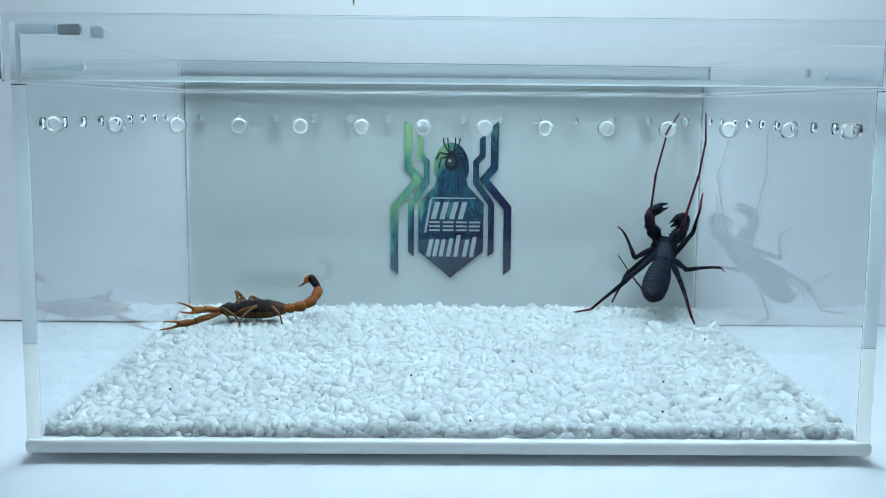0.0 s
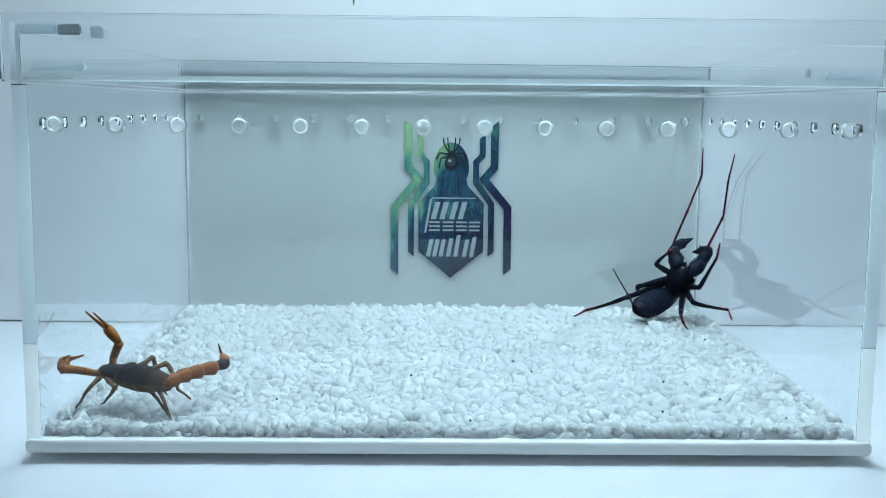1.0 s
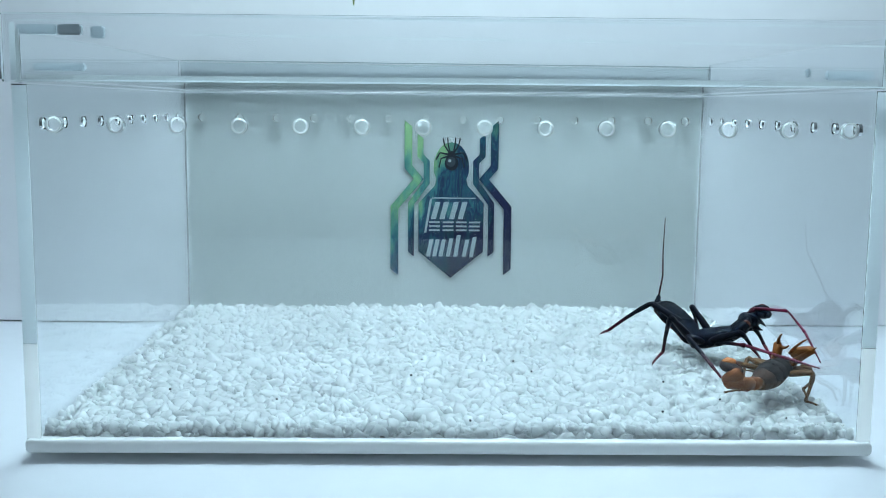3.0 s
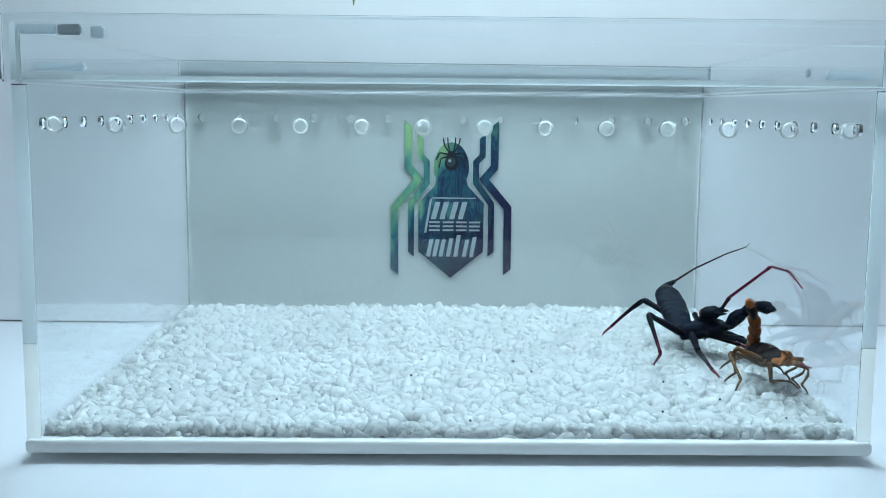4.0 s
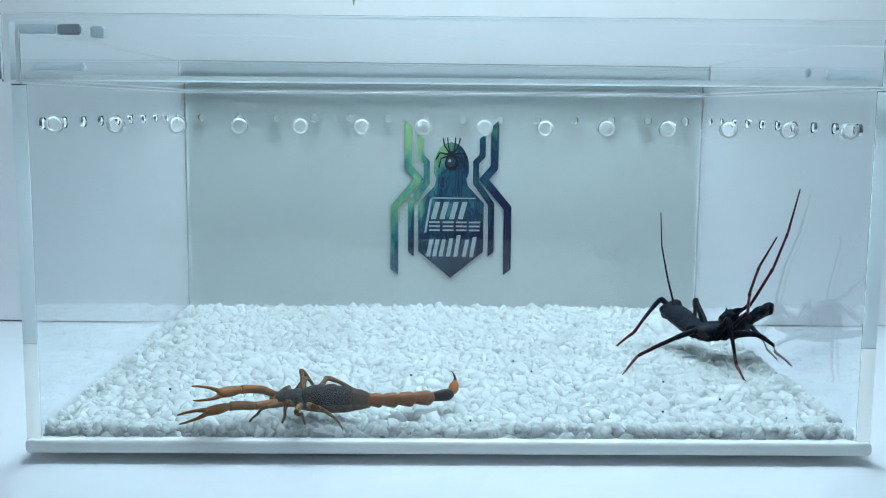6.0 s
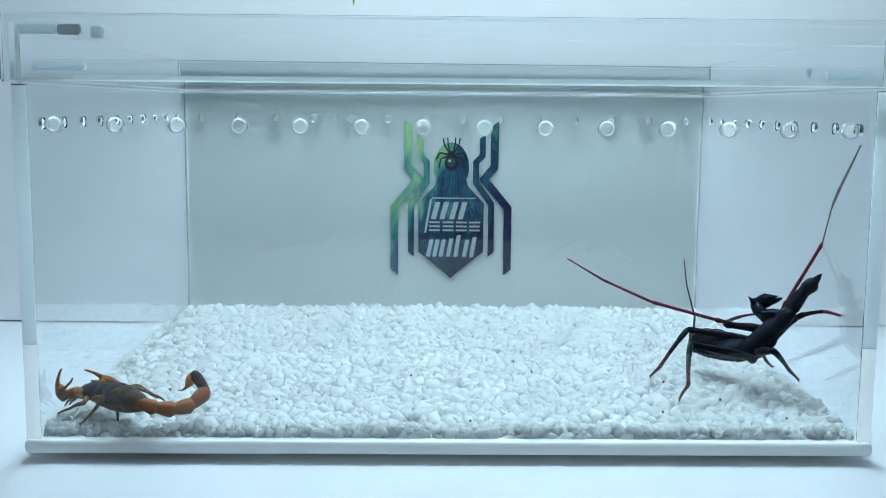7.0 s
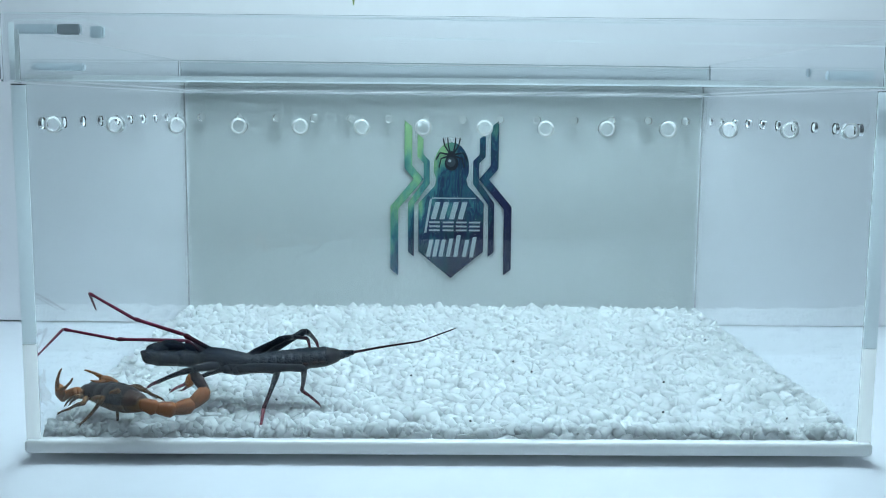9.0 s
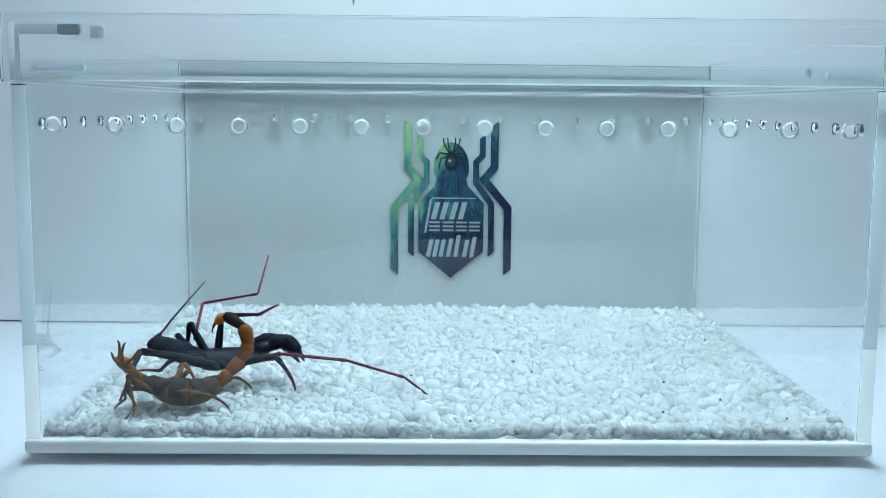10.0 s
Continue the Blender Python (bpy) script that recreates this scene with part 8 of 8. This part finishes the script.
    whip_at(8.80, (0.1, 0.0, 1.0),
            [(-60.2, 29.0, 24.3), (-38.9, 31.3, 22.0), (-28.2, 31.6, 23.4), (-17.5, 31.9, 24.8), (-6.8, 32.2, 26.2), (-0.9, 32.4, 26.9)],
            [(11.9, 37.5, 31.8), (25.6, 41.8, 35.1), (38.8, 46.2, 40.1)],
            [(-63.3, 18.2, 24.5), (-68.2, 10.8, 25.3), (-74.5, 0.1, 29.9)],
            [(-64.0, 26.3, 26.7), (-68.5, 19.3, 29.2), (-75.2, 7.8, 29.4)],
            [(-70.4, 31.1, 27.4), (-95.2, 39.0, 26.9), (-118.2, 45.9, 25.6), (-138.9, 52.0, 24.8)],
            [(-69.1, 26.5, 31.3), (-92.1, 14.9, 34.9), (-112.8, 3.4, 38.9), (-131.4, -0.9, 42.5)],
            dict(L2=(-73.0, 5.8, 9.3), L3=(-22.4, -2.7, 9.1), L4=(-8.9, 16.5, 9.6)))
    whip_at(9.00, (0.3, -0.0, 1.0),
            [(-97.4, 39.7, 26.2), (-75.7, 34.1, 24.8), (-66.3, 35.1, 25.6), (-56.9, 36.1, 26.4), (-47.4, 37.1, 27.2), (-42.5, 37.6, 27.7)],
            [(-26.4, 36.7, 31.1), (-11.5, 30.6, 34.8), (2.0, 23.8, 41.4)],
            [(-103.0, 29.4, 27.8), (-110.2, 24.0, 29.0), (-110.3, 11.7, 34.5)],
            [(-103.3, 42.2, 28.9), (-112.0, 40.2, 30.1), (-115.3, 27.3, 27.8)],
            [(-103.0, 43.8, 31.6), (-129.4, 41.3, 32.6), (-143.1, 22.6, 40.5), (-145.9, 0.6, 34.5)],
            [(-102.6, 39.6, 34.9), (-115.9, 19.2, 45.2), (-135.9, 31.5, 52.4), (-139.9, 51.6, 42.0)],
            dict(L2=[(-93.5, 15.1, 27.5), (-108.9, 22.2, 20.6), (-114.4, 28.2, 16.8)], L3=[(-65.7, 32.5, 22.6), (-68.5, 14.8, 12.8), (-68.8, 7.9, 7.0)], L4=[(-53.8, 16.2, 27.8), (-57.2, 38.1, 13.3), (-49.2, 29.9, 9.8)], R2=[(-90.5, 57.6, 17.3), (-107.3, 56.3, 10.5), (-110.5, 48.0, 9.9)], R3=[(-65.2, 45.4, 32.4), (-57.8, 64.1, 28.2), (-57.4, 70.1, 21.6)], R4=[(-58.5, 62.0, 31.8), (-56.8, 86.5, 22.0), (-56.4, 96.3, 15.0)]))
    whip_at(9.20, (0.2, -0.1, 1.0),
            [(-105.4, 41.6, 29.2), (-85.9, 33.9, 24.0), (-76.0, 38.1, 23.6), (-66.1, 42.3, 23.2), (-56.2, 46.6, 22.8), (-50.8, 48.9, 22.6)],
            [(-36.5, 48.9, 25.8), (-21.8, 48.9, 27.6), (-8.0, 48.9, 32.8)],
            [(-110.5, 30.7, 28.3), (-115.7, 23.7, 29.6), (-122.9, 12.7, 31.1)],
            [(-111.4, 45.0, 28.7), (-120.1, 45.0, 29.7), (-133.0, 45.0, 26.6)],
            [(-115.4, 38.7, 38.8), (-138.7, 27.5, 41.0), (-140.7, 3.7, 44.0), (-142.5, -0.9, 46.6)],
            [(-112.9, 43.8, 38.0), (-137.6, 36.9, 42.9), (-140.0, 13.3, 46.4), (-142.2, -0.9, 49.7)],
            dict(L2=(-113.5, 10.4, 9.4), L3=(-85.5, -2.2, 9.1), L4=(-59.7, 19.9, 9.6), R2=(-129.8, 29.8, 19.7), R4=(-53.3, 77.2, 11.2)))
    whip_at(9.30, (0.3, -0.3, 0.9),
            [(-126.9, 32.5, 42.0), (-123.4, 45.0, 23.7), (-118.6, 53.1, 23.6), (-113.7, 61.3, 23.5), (-108.8, 69.4, 23.4), (-106.2, 73.7, 23.4)],
            [(-100.0, 89.0, 22.0), (-92.8, 103.8, 22.6), (-85.6, 118.1, 26.5)],
            [(-120.4, 36.1, 43.6), (-117.2, 42.5, 49.0), (-129.5, 47.6, 50.9)],
            [(-132.7, 41.7, 47.9), (-135.7, 42.1, 56.4), (-133.6, 55.4, 57.3)],
            [(-108.1, 41.1, 42.8), (-91.0, 56.2, 56.3), (-75.0, 72.0, 66.0), (-55.3, 60.9, 70.4)],
            [(-135.6, 43.3, 53.7), (-145.4, 42.6, 78.3), (-149.0, 31.0, 99.6), (-149.3, 12.1, 112.7)],
            dict(L2=[(-107.5, 38.7, 34.6), (-107.1, 24.3, 45.8), (-108.4, 19.7, 53.4)], L3=[(-105.0, 38.5, 20.5), (-88.0, 32.6, 10.6), (-80.5, 29.9, 6.6)], L4=[(-99.6, 58.1, 23.0), (-87.2, 77.9, 10.5), (-77.7, 84.9, 12.5)], R2=[(-141.1, 40.8, 47.3), (-148.5, 28.8, 58.8), (-154.3, 27.6, 65.6)], R3=[(-133.6, 58.2, 19.3), (-140.3, 76.3, 12.3), (-138.6, 67.5, 12.6)]))
    whip_at(9.50, (0.4, 0.7, 0.7),
            [(-137.0, 26.7, 42.7), (-128.6, 36.0, 24.0), (-120.6, 31.2, 25.8), (-112.6, 26.4, 27.6), (-104.6, 21.6, 29.4), (-100.3, 19.0, 30.3)],
            [(-90.7, 32.2, 32.9), (-79.5, 44.2, 33.0), (-66.1, 52.5, 38.1)],
            [(-127.6, 30.8, 40.2), (-127.7, 37.1, 46.6), (-134.6, 27.4, 53.1)],
            [(-139.9, 23.9, 48.0), (-142.7, 17.8, 53.9), (-144.6, 26.3, 43.6)],
            [(-119.2, 33.9, 50.4), (-119.4, 52.9, 68.9), (-126.7, 61.7, 90.5), (-133.7, 75.5, 107.6)],
            [(-142.4, 35.4, 52.0), (-149.4, 28.1, 76.5), (-148.5, 12.8, 95.6), (-145.1, -3.3, 111.6)],
            dict(L2=[(-113.2, 32.4, 39.1), (-110.6, 17.6, 49.4), (-112.0, 11.2, 55.5)], L3=[(-109.6, 31.3, 23.4), (-94.1, 21.2, 14.5), (-89.7, 13.9, 11.7)], L4=[(-113.0, 57.5, 29.6), (-99.7, 74.5, 14.2), (-93.7, 64.2, 13.2)], R2=[(-144.0, 34.5, 48.5), (-147.1, 26.3, 64.5), (-149.2, 26.7, 73.3)], R3=[(-132.8, 50.8, 18.8), (-139.1, 69.0, 11.8), (-137.5, 60.2, 10.9)]))
    whip_at(9.60, (0.4, 0.7, 0.6),
            [(-126.7, 27.5, 37.7), (-123.2, 44.0, 22.8), (-117.3, 36.6, 23.7), (-111.4, 29.2, 24.7), (-105.6, 21.8, 25.6), (-102.5, 17.9, 26.1)],
            [(-96.3, 32.9, 28.9), (-85.7, 45.3, 31.1), (-74.7, 55.2, 38.4)],
            [(-123.7, 28.2, 44.6), (-124.6, 29.5, 53.5), (-137.9, 31.1, 52.0)],
            [(-136.4, 35.2, 39.2), (-142.4, 34.4, 46.0), (-144.1, 45.1, 54.0)],
            [(-119.6, 37.6, 48.7), (-117.2, 41.2, 74.9), (-123.2, 50.6, 96.7), (-130.2, 61.8, 115.5)],
            [(-141.2, 36.5, 47.5), (-153.0, 35.0, 71.2), (-158.4, 34.6, 95.1), (-152.9, 20.1, 112.1)],
            dict(L2=[(-112.4, 37.7, 43.0), (-105.0, 23.4, 51.5), (-106.1, 24.5, 60.3)], L3=[(-107.7, 27.6, 38.2), (-104.9, 47.9, 37.5), (-100.9, 40.1, 39.5)], L4=[(-101.2, 20.2, 38.9), (-99.4, 41.7, 23.5), (-95.9, 48.0, 13.9)], R2=[(-145.6, 30.1, 35.9), (-143.1, 16.5, 24.1), (-137.4, 16.4, 17.1)], R3=[(-131.6, 21.4, 24.0), (-139.9, 38.7, 16.8), (-144.3, 45.4, 12.7)]))
    whip_at(9.70, (0.1, 0.7, 0.8),
            [(-111.4, 30.6, 66.3), (-116.3, 46.0, 50.6), (-115.1, 36.7, 48.9), (-113.9, 27.5, 47.2), (-112.7, 18.2, 45.5), (-112.1, 13.3, 44.6)],
            [(-114.3, 29.5, 47.1), (-117.1, 45.0, 51.9), (-119.9, 60.7, 56.1)],
            [(-105.3, 38.6, 68.9), (-102.3, 40.2, 77.2), (-114.6, 44.4, 80.8)],
            [(-120.4, 37.2, 69.4), (-124.1, 39.1, 77.4), (-118.6, 51.1, 80.1)],
            [(-102.3, 42.1, 75.7), (-93.8, 45.2, 100.6), (-89.6, 28.5, 118.0), (-84.1, 9.6, 129.9)],
            [(-134.0, 34.7, 72.7), (-137.8, 20.0, 94.4), (-139.6, 4.1, 113.0), (-151.9, 18.0, 126.5)],
            dict(L2=[(-97.6, 47.7, 65.7), (-89.3, 31.6, 64.1), (-84.1, 31.3, 56.8)], L3=[(-100.0, 26.1, 62.1), (-98.5, 46.3, 59.0), (-91.0, 41.5, 58.2)], L4=[(-99.2, 15.3, 50.9), (-98.6, 39.3, 39.7), (-97.1, 49.2, 33.1)], R2=[(-134.1, 44.4, 64.1), (-139.4, 32.2, 76.5), (-144.4, 25.5, 80.0)], R3=[(-124.4, 21.3, 52.2), (-136.5, 28.6, 37.4), (-142.4, 25.2, 31.5)], R4=[(-125.1, 15.5, 40.3), (-135.6, 34.5, 25.0), (-140.7, 37.6, 14.6)]))
    whip_at(9.80, (-0.0, -0.0, 1.0),
            [(-86.2, 73.2, 24.4), (-103.1, 58.5, 22.9), (-109.8, 65.2, 23.6), (-116.6, 71.9, 24.3), (-123.3, 78.5, 25.0), (-126.8, 82.1, 25.4)],
            [(-125.8, 67.3, 32.6), (-124.3, 52.2, 39.2), (-122.0, 38.3, 47.8)],
            [(-81.7, 77.4, 26.8), (-76.4, 71.7, 31.3), (-70.0, 60.2, 34.4)],
            [(-78.7, 64.1, 27.6), (-72.6, 59.3, 32.2), (-67.6, 46.8, 33.4)],
            [(-105.4, 84.3, 35.4), (-114.6, 107.4, 44.5), (-122.9, 108.0, 67.6), (-132.8, 113.0, 87.7)],
            [(-72.9, 65.9, 30.3), (-47.2, 69.1, 36.1), (-22.8, 67.3, 33.9), (-4.4, 55.9, 26.4)],
            dict(L2=[(-93.3, 86.5, 26.3), (-92.8, 103.1, 18.9), (-92.5, 107.9, 11.3)], L3=[(-98.1, 86.1, 26.4), (-106.7, 103.1, 18.8), (-110.4, 108.2, 12.4)], L4=[(-114.5, 93.4, 23.5), (-127.4, 115.3, 16.0), (-132.4, 124.3, 9.9)], R2=[(-74.1, 64.9, 26.1), (-60.7, 54.5, 19.4), (-56.7, 55.0, 11.3)], R3=[(-111.8, 53.8, 20.6), (-126.7, 46.0, 8.9), (-131.8, 42.5, 2.3)], R4=[(-125.4, 49.1, 26.0), (-142.8, 63.4, 12.0), (-143.6, 51.5, 12.3)]))
    whip_at(10.00, (-0.0, -0.0, 1.0),
            [(-82.9, 67.1, 19.8), (-99.2, 51.8, 22.2), (-106.1, 58.3, 22.6), (-113.0, 64.8, 23.1), (-119.9, 71.3, 23.6), (-123.5, 74.8, 23.8)],
            [(-119.5, 89.3, 30.6), (-115.3, 104.0, 36.6), (-111.0, 118.9, 42.4)],
            [(-80.1, 67.7, 25.4), (-71.5, 69.9, 26.9), (-59.8, 66.0, 21.3)],
            [(-74.5, 65.6, 25.1), (-65.9, 67.2, 27.1), (-59.8, 58.4, 18.9)],
            [(-107.3, 78.8, 25.2), (-108.9, 103.3, 35.3), (-85.1, 107.7, 38.9), (-82.6, 124.8, 54.1)],
            [(-67.7, 58.2, 23.1), (-41.4, 59.1, 20.3), (-17.8, 57.6, 13.7), (0.1, 48.7, 2.3)],
            dict(L2=[(-93.4, 67.3, 36.5), (-79.9, 79.4, 35.0), (-72.1, 81.3, 39.0)], L4=[(-115.9, 83.8, 25.0), (-117.9, 107.2, 12.6), (-113.0, 96.5, 10.0)], R2=[(-70.2, 58.1, 21.9), (-62.1, 42.3, 17.8), (-60.9, 47.9, 10.9)], R3=[(-108.1, 48.5, 23.7), (-118.4, 63.6, 14.4), (-127.1, 61.3, 15.0)], R4=[(-122.3, 49.1, 26.1), (-121.0, 24.0, 17.9), (-125.9, 32.0, 10.4)]))
    fill_in("scorpion", pose_scorpion)
    fill_in("whip", pose_whip)
    for name, root, pieces in (("scorpion", SCORPION, SCORPION_PARTS), ("whip", WHIP, WHIP_PARTS)):
        rows = ROWS[name]
        walk(root, eased(rows["root"]))
        for key, ob in pieces.items():
            walk(ob, eased(rows[key]))


motions()
